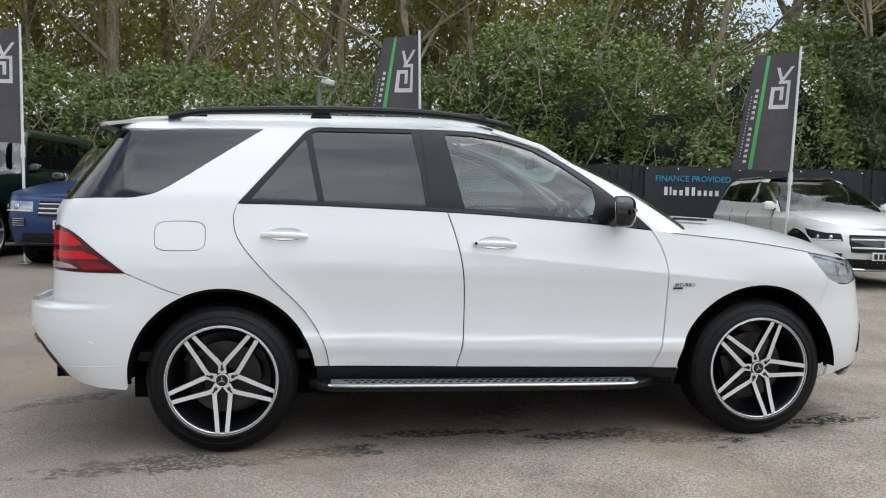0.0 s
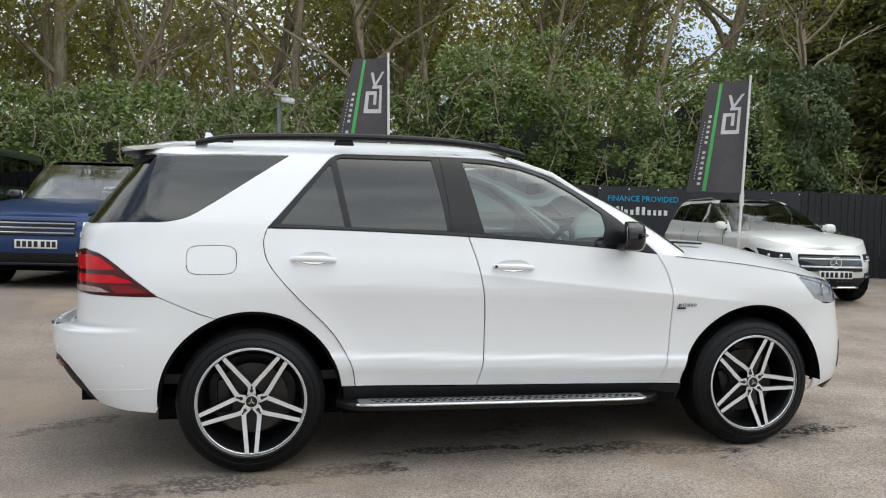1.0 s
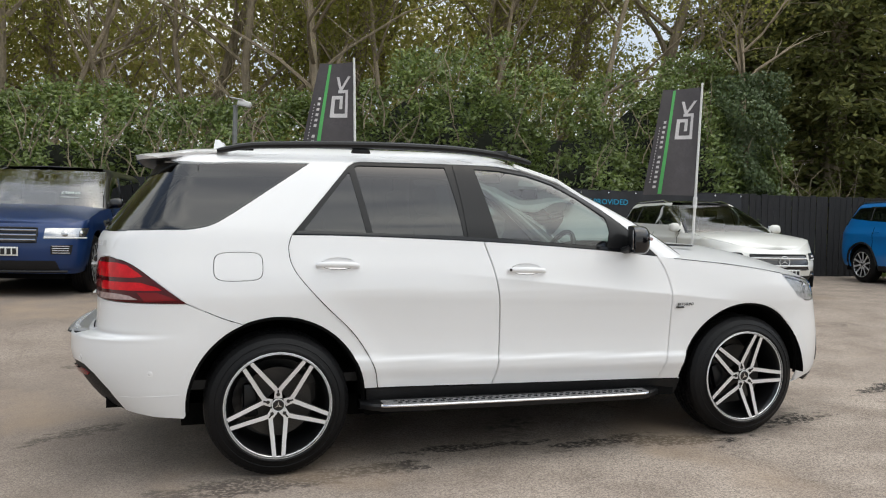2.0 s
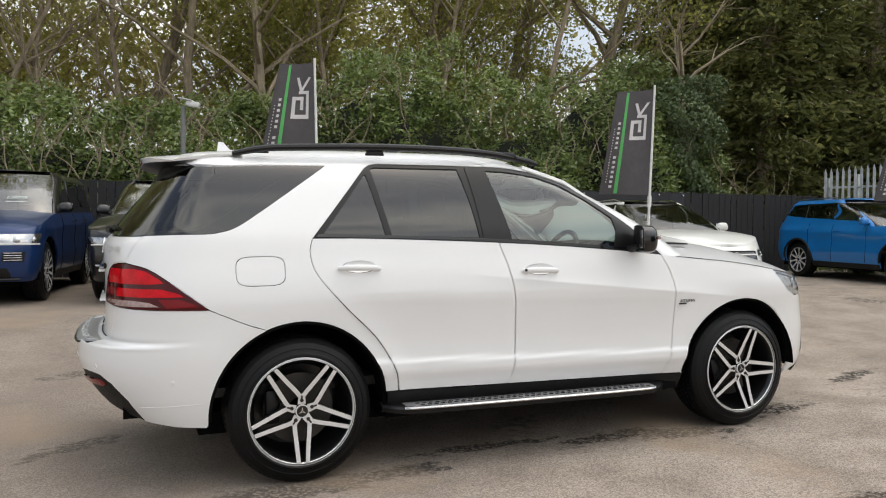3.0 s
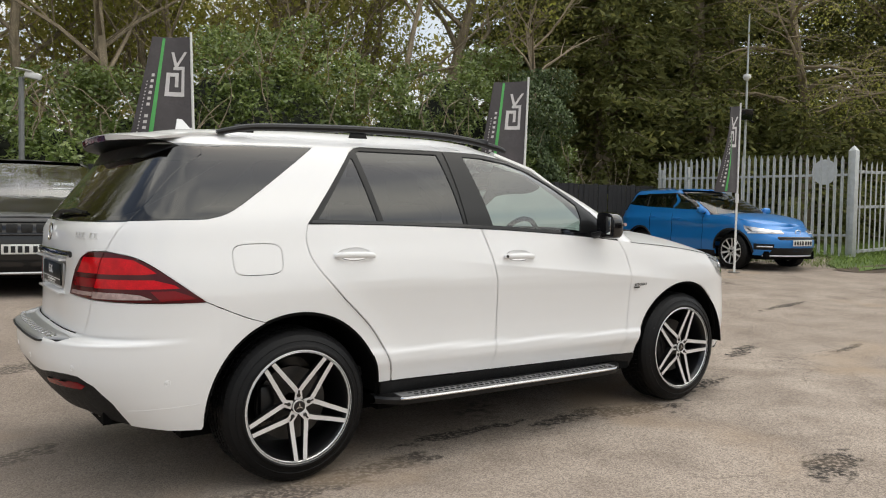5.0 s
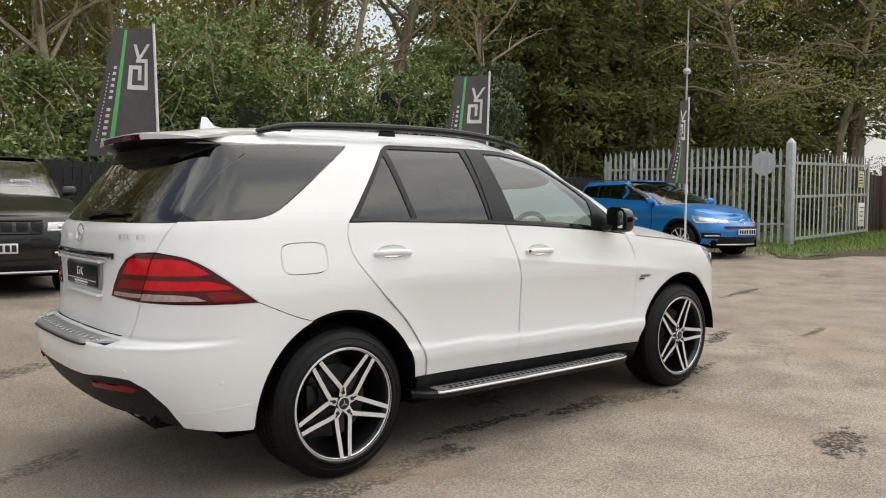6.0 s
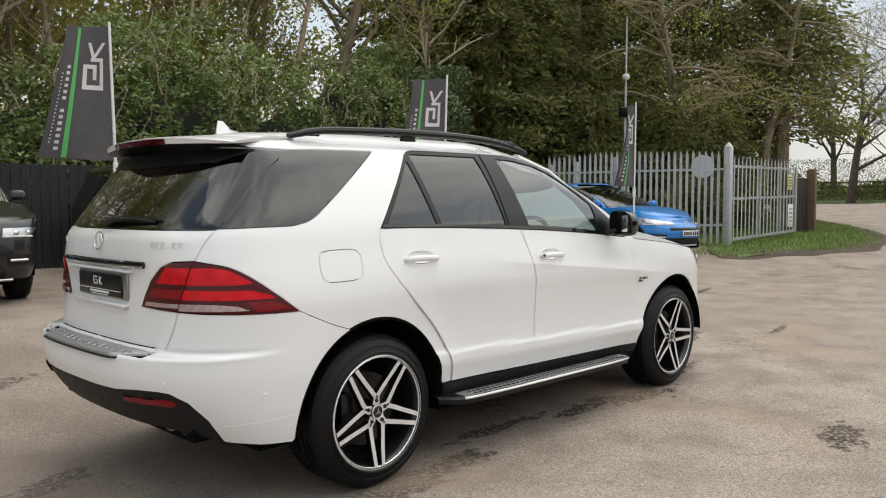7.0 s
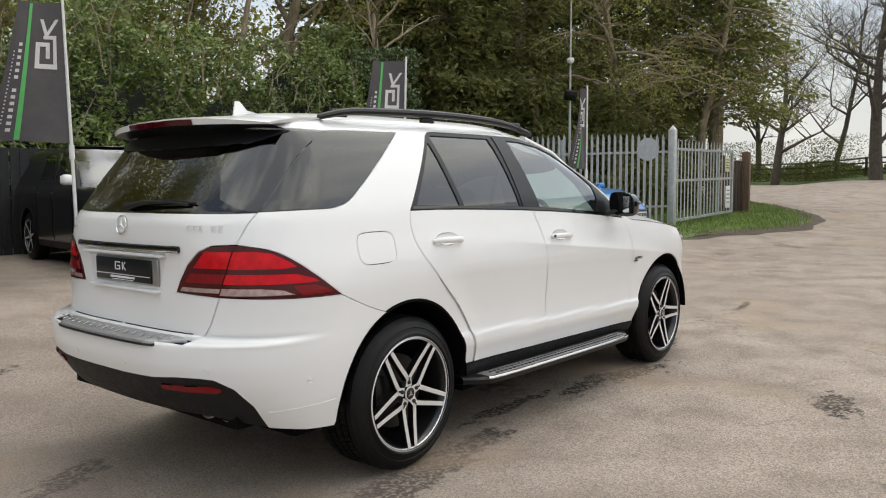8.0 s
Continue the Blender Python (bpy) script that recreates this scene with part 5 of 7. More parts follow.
    # underbody
    part("underbody", joined(box((1.45, 0, 0.30), (3.9, 1.30, 0.12)), box((1.45, 0, 0.32), (1.95, 1.78, 0.06)), box((-0.72, 0, 0.46), (0.30, 1.45, 0.16)), box((3.36, 0, 0.38), (0.30, 1.2, 0.10))), "gap", car)
    # cabin
    part("cabin_floor", box((1.0, 0, 0.48), (3.0, 1.5, 0.05)), "dark_leather", car)
    part("headlining", G.cap(lambda u: 1.712, lambda x: 0.03, G.rx - 0.6, G.f0 + 0.5, 24, 6, 2.6), "headliner", car)
    part("dashboard", joined(box((2.22, 0, 1.02), (0.34, 1.52, 0.24), 0.06), box((2.42, 0, 1.06), (0.35, 1.46, 0.12), 0.04)), "dark_leather", car)
    for s in (-1, 1):
        seat = part("front_seat", joined(moved(box((0, 0, 0), (0.54, 0.54, 0.20), 0.07, 3), Matrix.Translation((1.35, s * 0.38, 0.72)) @ pose(0, 0, 0, 0, -8)),
                                         moved(box((0, 0, 0), (0.17, 0.52, 0.66), 0.07, 3, (0.8, 0.8)), Matrix.Translation((1.06, s * 0.38, 1.07)) @ pose(0, 0, 0, 0, -16))), "leather", car)
        part("headrest", moved(box((0, 0, 0), (0.10, 0.27, 0.18), 0.045, 3), Matrix.Translation((0.955, s * 0.38, 1.49)) @ pose(0, 0, 0, 0, -12)), "leather", seat)
    part("rear_bench", joined(box((0.35, 0, 0.78), (0.5, 0.96, 0.2), 0.06), moved(box((0, 0, 0), (0.16, 0.96, 0.62), 0.06), Matrix.Translation((0.08, 0, 1.08)) @ pose(0, 0, 0, 0, -18))), "leather", car)
    ring = [(0.19 * math.cos(a), 0.19 * math.sin(a)) for a in (2 * math.pi * i / 32 for i in range(33))]
    tilt = Matrix.Translation((1.86, -0.38, 1.12)) @ pose(0, 0, 0, 0, -65, 0)
    sw = part("steering_wheel", moved(tube([(a, b, 0) for a, b in ring], 0.017, 8, False), tilt), "dark_leather", car)
    part("wheel_boss", moved(joined(box((0, 0, -0.02), (0.13, 0.16, 0.05), 0.02), box((0, 0, -0.01), (0.03, 0.36, 0.02), 0.005), box((-0.09, 0, -0.01), (0.18, 0.03, 0.02), 0.005)), tilt), "dark_leather", sw)
    part("interior_mirror", box((1.83, 0.0, 1.55), (0.03, 0.24, 0.07), 0.015), "plastic", car)
    return car


def dished(H, cup, depth):
    """The hollow behind a handle, drawn as a shallow ring."""
    V, F = [], []
    n = len(cup)
    cx, cz = sum(p[0] for p in cup) / n, sum(p[1] for p in cup) / n
    for k, off in ((1.03, 0.0), (0.92, depth * 0.25), (0.72, depth * 0.75), (0.4, depth), (0.0, depth)):
        for x, z in cup:
            V.append(H.point(cx + (x - cx) * k, cz + (z - cz) * k, off))
    for r in range(4):
        for i in range(n):
            a, b = r * n + i, r * n + (i + 1) % n
            F.append((b, a, a + n, b + n))
    return V, F


build_hero()


# ---------- parked cars ----------
def number_plate(name, parent, m, label="white number plate with plain dark bars"):
    p = part(name, moved(box((0, 0, 0), (0.52, 0.012, 0.111), 0.004), m), "plate_white", parent, label)
    for i, x in enumerate((-0.205, -0.135, -0.065, 0.005, 0.09, 0.16, 0.225)):
        part("plate_bar", moved(box((x - 0.005, -0.008, 0), (0.046, 0.004, 0.075)), m), "ink", p)
    return p


def parked(name, label, m, s, paint, sp, group="parked cars"):
    """A road car from a few measures: wheelbase, overhangs, half-width, waist, roof and the slope of its screens."""
    car = thing(name, m @ Matrix.Diagonal((s, s, s, 1)), label, "car", group)
    wb, fo, ro, w, belt, top = sp["wb"], sp["fo"], sp["ro"], sp["w"], sp["belt"], sp["top"]
    R = sp.get("R", 0.37)
    sill = 0.30
    hood = sp["hood"]
    brow = sp.get("brow", hood - 0.03)
    rn, fn = sp.get("rn", 3.4), sp.get("fn", 3.0)
    width = ([0.24, 0.32, 0.45, 0.60, 0.78, 0.95, belt - 0.08, belt, belt + 0.06, (belt + top) / 2, top - 0.10, top - 0.03, top],
             [w - 0.09, w - 0.06, w - 0.025, w - 0.005, w - 0.012, w, w - 0.018, w - 0.05, w - 0.065, w - 0.065 - sp["lean"] * 0.45, w - 0.065 - sp["lean"] * 0.85, w - 0.10 - sp["lean"], w - 0.16 - sp["lean"]])
    tail = ([0.24, 0.40, 0.60, 0.75, belt, top - 0.08, top], [-ro + 0.16, -ro + 0.03, -ro, -ro + 0.02, -ro + 0.06, -ro + sp["back"], -ro + sp["back"] + 0.05])
    rake = sp.get("rake", 0.05)
    nose = ([0.24, 0.40, min(0.60, brow - 0.24), brow - 0.20, brow - 0.04, brow + 0.03, belt + 0.02], [wb + fo - 0.12, wb + fo - 0.02, wb + fo, wb + fo - 0.01, wb + fo - rake, wb + fo - rake * 2, wb + fo - 0.25 - rake * 2])
    H = Shell(width, tail, nose, -0.25, wb + sp.get("fx", 0.15), rn, fn, flare=((0, R, R + 0.11, 0.015), (wb, R, R + 0.11, 0.015)))
    H.mid = 0.5
    # a pressed shoulder line below the windows
    H.creases = ((lambda x: belt - 0.16 + 0.03 * (0.8 - x), lambda x: 0.012 * (1 - sstep(wb + 0.1, wb + 0.5, x)) * sstep(-0.8, -0.3, x), 0.06),)
    b0, b1 = sp["ws_base"], sp["ws_top"]
    gf = pchip([belt - 0.10, belt, (belt + top) / 2, top - 0.06, top], [b0 - 0.30, b0 - 0.38, (b0 + b1) / 2 - 0.42, b1 - 0.42, b1 - 0.5])
    gt = ([belt - 0.10, belt, (belt + top) / 2, top - 0.06, top], [b0 + 0.08, b0, (b0 + b1) / 2 + 0.03, b1 + 0.02, b1 - 0.06])
    G = Shell(width, tail, gt, -0.25, gf, rn, 2.8)
    G.mid = 0.5
    ar = R + 0.065

    def hp(pts):
        return [(H.S(x, z), z) for x, z in pts]

    def gp(pts):
        return [(G.S(x, z), z) for x, z in pts]
    C0, C1 = H.rx - H.LR, H.f0 + H.LF
    rimf = pchip([b0 - 0.3, b0 + 0.1, wb + 0.2, wb + fo - 0.15, wb + fo], [belt - 0.02, belt - 0.03, hood + 0.02, brow + 0.01, brow - 0.03])

    def rim(u):
        z = hood
        for _ in range(5):
            z = rimf(H.at(u, z)[0])
        return z
    bl = lambda x: belt + sp.get("rise", 0.04) * (1.2 - x) / 2.0
    # flanks
    flank = [(C0, 0.36), (C0, bl(-0.3))] + [(H.S(x, bl(x)), bl(x)) for x in (-0.25, 0.4, 1.0, 1.6, b0 - 0.25)] \
        + [(u, rim(u) - 0.002) for u in np.linspace(H.S(b0, belt - 0.03), C1, 14)] + [(C1, 0.30)] + hp([(wb + fo - 0.22, 0.29)]) \
        + circle_arc(wb, R, ar, -8, 188, 26) + hp([(wb - ar - 0.02, sill - 0.02), (ar + 0.02, sill - 0.02)]) + circle_arc(0, R, ar, -8, 188, 26) + hp([(-ro + 0.25, 0.34)])
    side_open = sp["panes"]
    pillars = [(C0, bl(-0.3) - 0.01), (H.rx, bl(-0.25) - 0.01)] + [(G.S(x, bl(x) - 0.01), bl(x) - 0.01) for x in (0.4, 1.0, 1.6, b0 - 0.35)] + [(G.f0 + 0.46, belt - 0.06), (G.f0 + 0.52, (belt + top) / 2), (G.f0 + 0.52, top - 0.05), (G.f0 + 0.46, top), (C0, top)]
    back_glass = [(C0, belt + 0.04), (C0 + 0.95, belt + 0.05), (C0 + 0.92, top - 0.09), (C0, top - 0.07)]
    panes = [gp(p) for p in side_open]
    body = part("body", H.both(flank, (), 0.05, 0.0, 0.0, 0.02), paint, car)
    part("cabin_shell", G.both(pillars, panes, 0.05, 0.0, 0.0, 0.02), sp.get("pillar", paint), car)
    # gloss black posts between the panes
    for p, q in zip(side_open[1:], side_open):
        post = G.patch(gp(dense([(p[1][0] - 0.012, p[1][1]), (q[0][0] + 0.012, q[0][1]), (q[-1][0] + 0.012, q[-1][1]), (p[2][0] - 0.012, p[2][1])], 0.05)), (), 0.05, 0.003)
        part("window_post", post, "gloss", car)
        part("window_post", flipped(post), "gloss", car)
    for i, p in enumerate(panes):
        for g in (G.patch(p, (), 0.08, -0.006, -0.004, 0.0),):
            part("side_window", g, sp.get("glass", "privacy" if i else "glass"), car).visible_shadow = False
            part("side_window", flipped(g), sp.get("glass", "privacy" if i else "glass"), car).visible_shadow = False
    part("windscreen", G.both([(G.f0 + 0.52, z) for z in np.linspace(belt - 0.05, top - 0.045, 6)] + [(G.f0 + G.LF, top - 0.045), (G.f0 + G.LF, belt - 0.05)], (), 0.07, 0.001, 0.004, 0.0), sp.get("screen", "screen"), car).visible_shadow = False
    part("rear_window", G.both(back_glass, (), 0.08, 0.004, 0.0, 0.01), "privacy", car)
    part("bonnet", H.cap(rim, pchip([b0 - 0.1, b0 + 0.2, wb + 0.3, wb + fo - 0.2, wb + fo - 0.03], [0.03, 0.055, 0.07, 0.05, 0.005]), H.S(b0 - 0.12, belt), C1, 30, 10, sp.get("bow", 3.0)), paint, car, angle=60)
    part("roof", G.cap(lambda u: top, pchip([-ro, -ro + 0.6, 0.8, b1], [0.0, 0.03, 0.05, 0.01]), G.rx - G.LR, G.f0 + G.LF, 36, 8, 2.6), sp.get("roof", paint), car, angle=60)
    for sgn in (-1, 1):
        turn = flipped if sgn < 0 else (lambda g: g)
        for wx in (0.0, wb):
            wheel("wheel", R, 0.235, R * 0.70, sp.get("spokes", 10), car, pose(wx, sgn * (w - 0.035), R, 0, 0, 0 if sgn < 0 else 180), ("rubber", sp.get("alloy", "alloy"), "alloy_black"))
            part("arch_liner", turn((lambda P, n: ([(wx + (ar - 0.005) * math.cos(radians(a)), y, R + (ar - 0.005) * math.sin(radians(a))) for a in range(-12, 196, 8) for y in (w - 0.4, w - (0.03 if sp.get("fx", 0.15) > 0 or wx == 0 else 0.20))],
                                                   [(2 * i, 2 * i + 1, 2 * i + 3, 2 * i + 2) for i in range(25)]))(0, 0)), "gap", car)
        if sp.get("cladding"):
            for wx in (0.0, wb):
                pts = [H.point(H.S(wx + (ar + 0.012) * math.cos(radians(a)), R + (ar + 0.012) * math.sin(radians(a))), R + (ar + 0.012) * math.sin(radians(a)), 0.004) for a in range(0, 181, 8)]
                part("arch_cladding", turn(tube(pts, 0.022, 6)), "plastic", car)
        part("sill", turn(H.patch(hp([(ar + 0.01, 0.36), (wb - ar - 0.01, 0.36), (wb - ar - 0.01, 0.26), (ar + 0.01, 0.26)]), (), 0.08, 0.006)), sp.get("sill", "plastic"), car)
        # shut lines and handles
        for xx in sp["doors"]:
            line = [H.point(H.S(xx + 0.06 * math.sin((z - 0.35) * 3.0), z), z, 0.0005) for z in np.linspace(0.37, bl(xx) - 0.02, 10)]
            part("door_line", turn(tube(line, 0.005, 4)), "gap", car)
        for hx in sp["handles"]:
            part("door_handle", turn(tube([H.point(H.S(hx + d, bl(hx) - 0.12), bl(hx) - 0.12, o) for d, o in ((-0.1, 0.006), (-0.05, 0.028), (0.05, 0.028), (0.1, 0.006))], 0.011, 6)), sp.get("handle", paint), car)
        mx = b0 - 0.30
        mir = part("door_mirror", turn(moved(box((0, 0, 0), (0.13, 0.21, 0.15), 0.06, 4, (0.8, 0.86)), Matrix.Translation((mx, w + 0.03, belt + 0.07)) @ pose(0, 0, 0, 0, 0, -14))), sp.get("mirror", paint), car)
        part("mirror_arm", turn(tube([(mx, w - 0.10, belt + 0.0), (mx, w + 0.0, belt + 0.04)], 0.03, 8)), "trim", mir)
        part("mirror_glass", turn(moved(box((0, 0, 0), (0.004, 0.16, 0.11), 0.0018), Matrix.Translation((mx - 0.066, w + 0.032, belt + 0.07)) @ pose(0, 0, 0, 0, 0, -14))), "chrome", mir)
        # lamps
        z0, z1 = sp["lamp_z"]
        yi, yo = sp["lamp_in"], sp["lamp_x"]
        lamp = [(H.N(yi, z0), z0), (H.N(yi + 0.01, z1), z1)] + [(H.N(yi + 0.15, z1 + 0.005), z1 + 0.005)] + hp([(yo, z1 + sp.get("lamp_up", 0.01)), (yo + 0.05, (z0 + z1) / 2 + 0.02), (yo + 0.14, z0 + 0.005)])
        hl = part("head_lamp", turn(H.patch(lamp, (), 0.05, 0.003)), sp.get("lamp_mat", "trim"), car, "clear head lamp")
        rk = sp.get("reflector", 0.8)
        for k in (0.28, 0.62):
            u = H.N(yi, z0) + (H.S(yo, z1) - H.N(yi, z0)) * k
            p = H.point(u, (z0 + z1) / 2, 0.008)
            nn = H.normal(u, (z0 + z1) / 2)
            rot = Vector((0, 1, 0)).rotation_difference(Vector(nn)).to_matrix().to_4x4()
            part("reflector", turn(moved(lathe([(0.0001, 0.010), ((z1 - z0) * 0.26 * rk, 0.006), ((z1 - z0) * 0.40 * rk, -0.004)], 16), Matrix.Translation(p) @ rot)), "lamp_grey", hl)
        us = [H.N(yi + 0.02, z0) + (H.S(yo + 0.1, z0) - H.N(yi + 0.02, z0)) * q for q in (0, 0.35, 0.7, 1.0)]
        part("running_light", turn(tube([H.point(u, z0 + 0.012, 0.010) for u in us], 0.009, 6)), "white_ink", hl)
        tz0, tz1 = belt - 0.28, belt - 0.04
        tl = [(H.R(w - 0.25, tz0), tz0), (H.R(w - 0.2, tz1), tz1)] + hp([(-ro + 0.28, tz1), (-ro + 0.24, tz0)])
        part("tail_lamp", turn(H.patch(tl, (), 0.06, 0.006)), "red", car, "red tail lamp")
        if sp.get("fog"):
            fz = sp["fog"]
            part("fog_vent", turn(H.patch([(H.N(w - 0.36, fz - 0.06), fz - 0.06), (H.N(w - 0.36, fz + 0.05), fz + 0.05), (H.N(w - 0.12, fz + 0.06), fz + 0.06), (H.N(w - 0.14, fz - 0.06), fz - 0.06)], (), 0.06, 0.004)), "plastic", car)
            for k in range(sp.get("fog_bars", 1)):
                bz, br = (fz, 0.016) if sp.get("fog_bars", 1) == 1 else (fz - 0.042 + 0.028 * k, 0.005)
                part("fog_bar", turn(tube([H.point(H.N(w - 0.34 + d, bz), bz, 0.012) for d in (0, 0.09, 0.18)], br, 6)), "lamp_grey", car)
        if sp.get("rails"):
            part("roof_rail", turn(tube([(x, w - 0.17 - sp["lean"], top + dz) for x, dz in ((-ro + 0.55, 0.0), (-ro + 0.7, 0.028), (0.8, 0.052), (b1 - 0.5, 0.030), (b1 - 0.35, 0.0))], 0.013, 6)), sp["rails"], car)
    # nose
    gz0, gz1, gw = sp["grille"]
    grille = [(H.N(gw * 0.93, gz0), gz0), (H.N(gw, (gz0 + gz1) / 2), (gz0 + gz1) / 2), (H.N(gw * 0.97, gz1), gz1), (C1, gz1), (C1, gz0)]
    gr = part("grille", H.both(grille, (), 0.06, 0.003), "gloss", car)
    ys = np.linspace(-gw * 0.95, gw * 0.95, 17)

    def on_nose(y, z, off):
        p = H.point(H.N(abs(y), z) if abs(y) > 0.005 else C1, z, off)
        return (p[0], math.copysign(p[1], y), p[2])
    for k in range(sp["bars"]):
        z = gz0 + (gz1 - gz0) * (k + 0.5) / sp["bars"]
        part("grille_bar", tube([on_nose(y, z, 0.012) for y in ys], sp.get("bar_r", 0.012), 6, True, (0.6, 1)), sp.get("bar", "chrome"), gr)
    for k in range(sp.get("slots", 0)):
        y = -gw * 0.86 + 2 * gw * 0.86 * k / (sp["slots"] - 1)
        part("grille_slot", moved(box((0, 0, 0), (0.02, gw * 1.5 / sp["slots"], (gz1 - gz0) * 0.74), 0.008), Matrix.Translation(on_nose(y, (gz0 + gz1) / 2, 0.006))), "ink", gr)
    if sp.get("surround"):
        loop = [on_nose(y, gz1, 0.008) for y in ys] + [on_nose(y, gz0, 0.008) for y in reversed(ys)]
        part("grille_surround", tube(loop + [loop[0]], 0.012, 6, False), sp["surround"], gr)
    if sp.get("star"):
        part("emblem", moved(emblem_star(0.085), Matrix.Translation(on_nose(0, (gz0 + gz1) / 2, 0.03)) @ pose(0, 0, 0, 0, 0, 180)), "bright_trim", gr)
    elif sp.get("oval"):
        part("emblem", moved(tube([(0, 0.07 * math.cos(a), 0.045 * math.sin(a)) for a in (2 * math.pi * i / 24 for i in range(25))], 0.008, 6, False), Matrix.Translation(on_nose(0, gz1 + sp["oval"], 0.012))), "chrome", gr)
    iz0, iz1, iw = sp["intake"]
    part("lower_intake", H.both([(H.N(iw, iz0), iz0), (H.N(iw * 0.94, iz1), iz1), (C1, iz1), (C1, iz0)], (), 0.08, 0.004), "plastic", car)
    part("skid_strip", tube([on_nose(y, iz0 - 0.012, 0.012) for y in np.linspace(-iw * 1.1, iw * 1.1, 15)], 0.016, 6), sp.get("skid", "chrome"), car)
    pz = sp["plate_z"]
    number_plate("number_plate", car, Matrix.Translation((wb + fo + 0.016, 0, pz)) @ pose(0, 0, 0, 0, 0, 90))
    part("underbody", box(((wb + fo - ro) / 2, 0, 0.30), (wb + fo + ro - 0.5, 2 * w - 0.5, 0.16)), "gap", car)
    # cabin
    part("dashboard", box((b0 - 0.30, 0, belt - 0.10), (0.45, 2 * w - 0.36, 0.2), 0.05), "dark_leather", car)
    for sgn in (-1, 1):
        seat = part("seat", joined(box((b0 - 1.15, sgn * 0.38, belt - 0.42), (0.5, 0.5, 0.2), 0.06), moved(box((0, 0, 0), (0.16, 0.5, 0.62), 0.06), Matrix.Translation((b0 - 1.42, sgn * 0.38, belt - 0.06)) @ pose(0, 0, 0, 0, -14))), "dark_leather", car)
        part("headrest", box((b0 - 1.50, sgn * 0.38, belt + 0.32), (0.1, 0.26, 0.17), 0.04), "dark_leather", seat)
    part("cabin_floor", box((wb * 0.45, 0, belt - 0.55), (wb, 2 * w - 0.4, 0.04)), "dark_leather", car)
    if sp.get("sticker"):
        st = part("price_sticker", G.patch([(G.N(0.22, belt + 0.12), belt + 0.12), (G.N(0.22, belt + 0.30), belt + 0.30), (G.N(0.62, belt + 0.30), belt + 0.30), (G.N(0.62, belt + 0.12), belt + 0.12)], (), 0.1, -0.012, 0.0, 0.0), "screen", car, "pale price bars on the windscreen")
        for word, dz, size in ((sp["sticker"], 0.19, 0.085), ("__", 0.13, 0.06)):
            u = G.N(0.42, belt + dz)
            p, nn = Vector(G.point(u, belt + dz, 0.006)), Vector(G.normal(u, belt + dz))
            r = Vector((0, 0, 1)).cross(nn).normalized()
            q = nn.cross(r)
            m = Matrix(((r.x, q.x, nn.x, p.x), (r.y, q.y, nn.y, p.y), (r.z, q.z, nn.z, p.z), (0, 0, 0, 1)))
            if word == "__":
                part("price_rule", moved(box((0, 0, 0), (0.26, 0.008, 0.002)), m), "sticker", st)
            else:
                lettering("price_figures", word, size, st, "sticker", m, 0.001, "pale green price figures")
    return car


def nose_at(x, y, tail_deg, sp, s):
    """The pose of a car whose nose is at (x, y), with its tail towards +y, turned clockwise."""
    a = radians(tail_deg)
    d = (wb := sp["wb"] + sp["fo"]) * s
    ox, oy = x + d * math.sin(a), y + d * math.cos(a)
    zr, zf = ground_z(ox, oy), ground_z(ox - sp["wb"] * s * math.sin(a), oy - sp["wb"] * s * math.cos(a))
    return pose(ox, oy, zr, 0, math.degrees(math.atan2(zr - zf, sp["wb"] * s)), -90 - tail_deg)


LUXURY = dict(wb=2.92, fo=0.86, ro=1.20, w=0.985, belt=1.16, top=1.75, hood=1.02, brow=0.925, rake=0.07, lean=0.10, back=0.42, ws_base=2.35, ws_top=1.70, R=0.39, rn=4.0, fn=4.2, fx=0.32, pillar="black_paint", roof="black_paint",
              panes=[[(1.15, 1.25), (2.0, 1.23), (1.75, 1.47), (1.55, 1.62), (1.15, 1.64)], [(0.2, 1.26), (1.08, 1.25), (1.08, 1.64), (0.2, 1.64)], [(-0.75, 1.28), (0.12, 1.26), (0.12, 1.64), (-0.6, 1.62)]],
              doors=(0.30, 1.15, 2.05), handles=(0.45, 1.30), lamp_z=(0.735, 0.865), lamp_in=0.54, lamp_x=3.40, lamp_mat="lamp_grey", grille=(0.69, 0.865, 0.48), bars=3, bar_r=0.010, surround="trim", intake=(0.34, 0.46, 0.72), plate_z=0.575,
              fog=0.60, fog_bars=4, bow=4.0, spokes=14, mirror="black_paint", sticker="£38995", handle="chrome", skid="trim")
JEEP = dict(wb=2.915, fo=0.86, ro=1.0, w=0.965, belt=1.16, top=1.68, hood=1.00, brow=0.92, rake=0.06, lean=0.11, back=0.40, ws_base=2.30, ws_top=1.55, R=0.39, rn=3.6, fn=3.6, fx=0.25,
            panes=[[(1.05, 1.27), (1.95, 1.25), (1.6, 1.52), (1.42, 1.62), (1.05, 1.63)], [(0.15, 1.28), (0.98, 1.27), (0.98, 1.63), (0.15, 1.62)], [(-0.6, 1.30), (0.07, 1.28), (0.07, 1.61), (-0.45, 1.58)]],
            doors=(0.28, 1.05, 1.98), handles=(0.42, 1.22), lamp_z=(0.745, 0.845), lamp_in=0.56, lamp_x=3.50, lamp_mat="lamp_grey", grille=(0.72, 0.865, 0.53), bars=0, slots=7, surround="trim", intake=(0.30, 0.44, 0.6), plate_z=0.56,
            fog=0.50, bow=3.4, spokes=10, sticker="£37995", rails="satin_steel", skid="satin_steel")
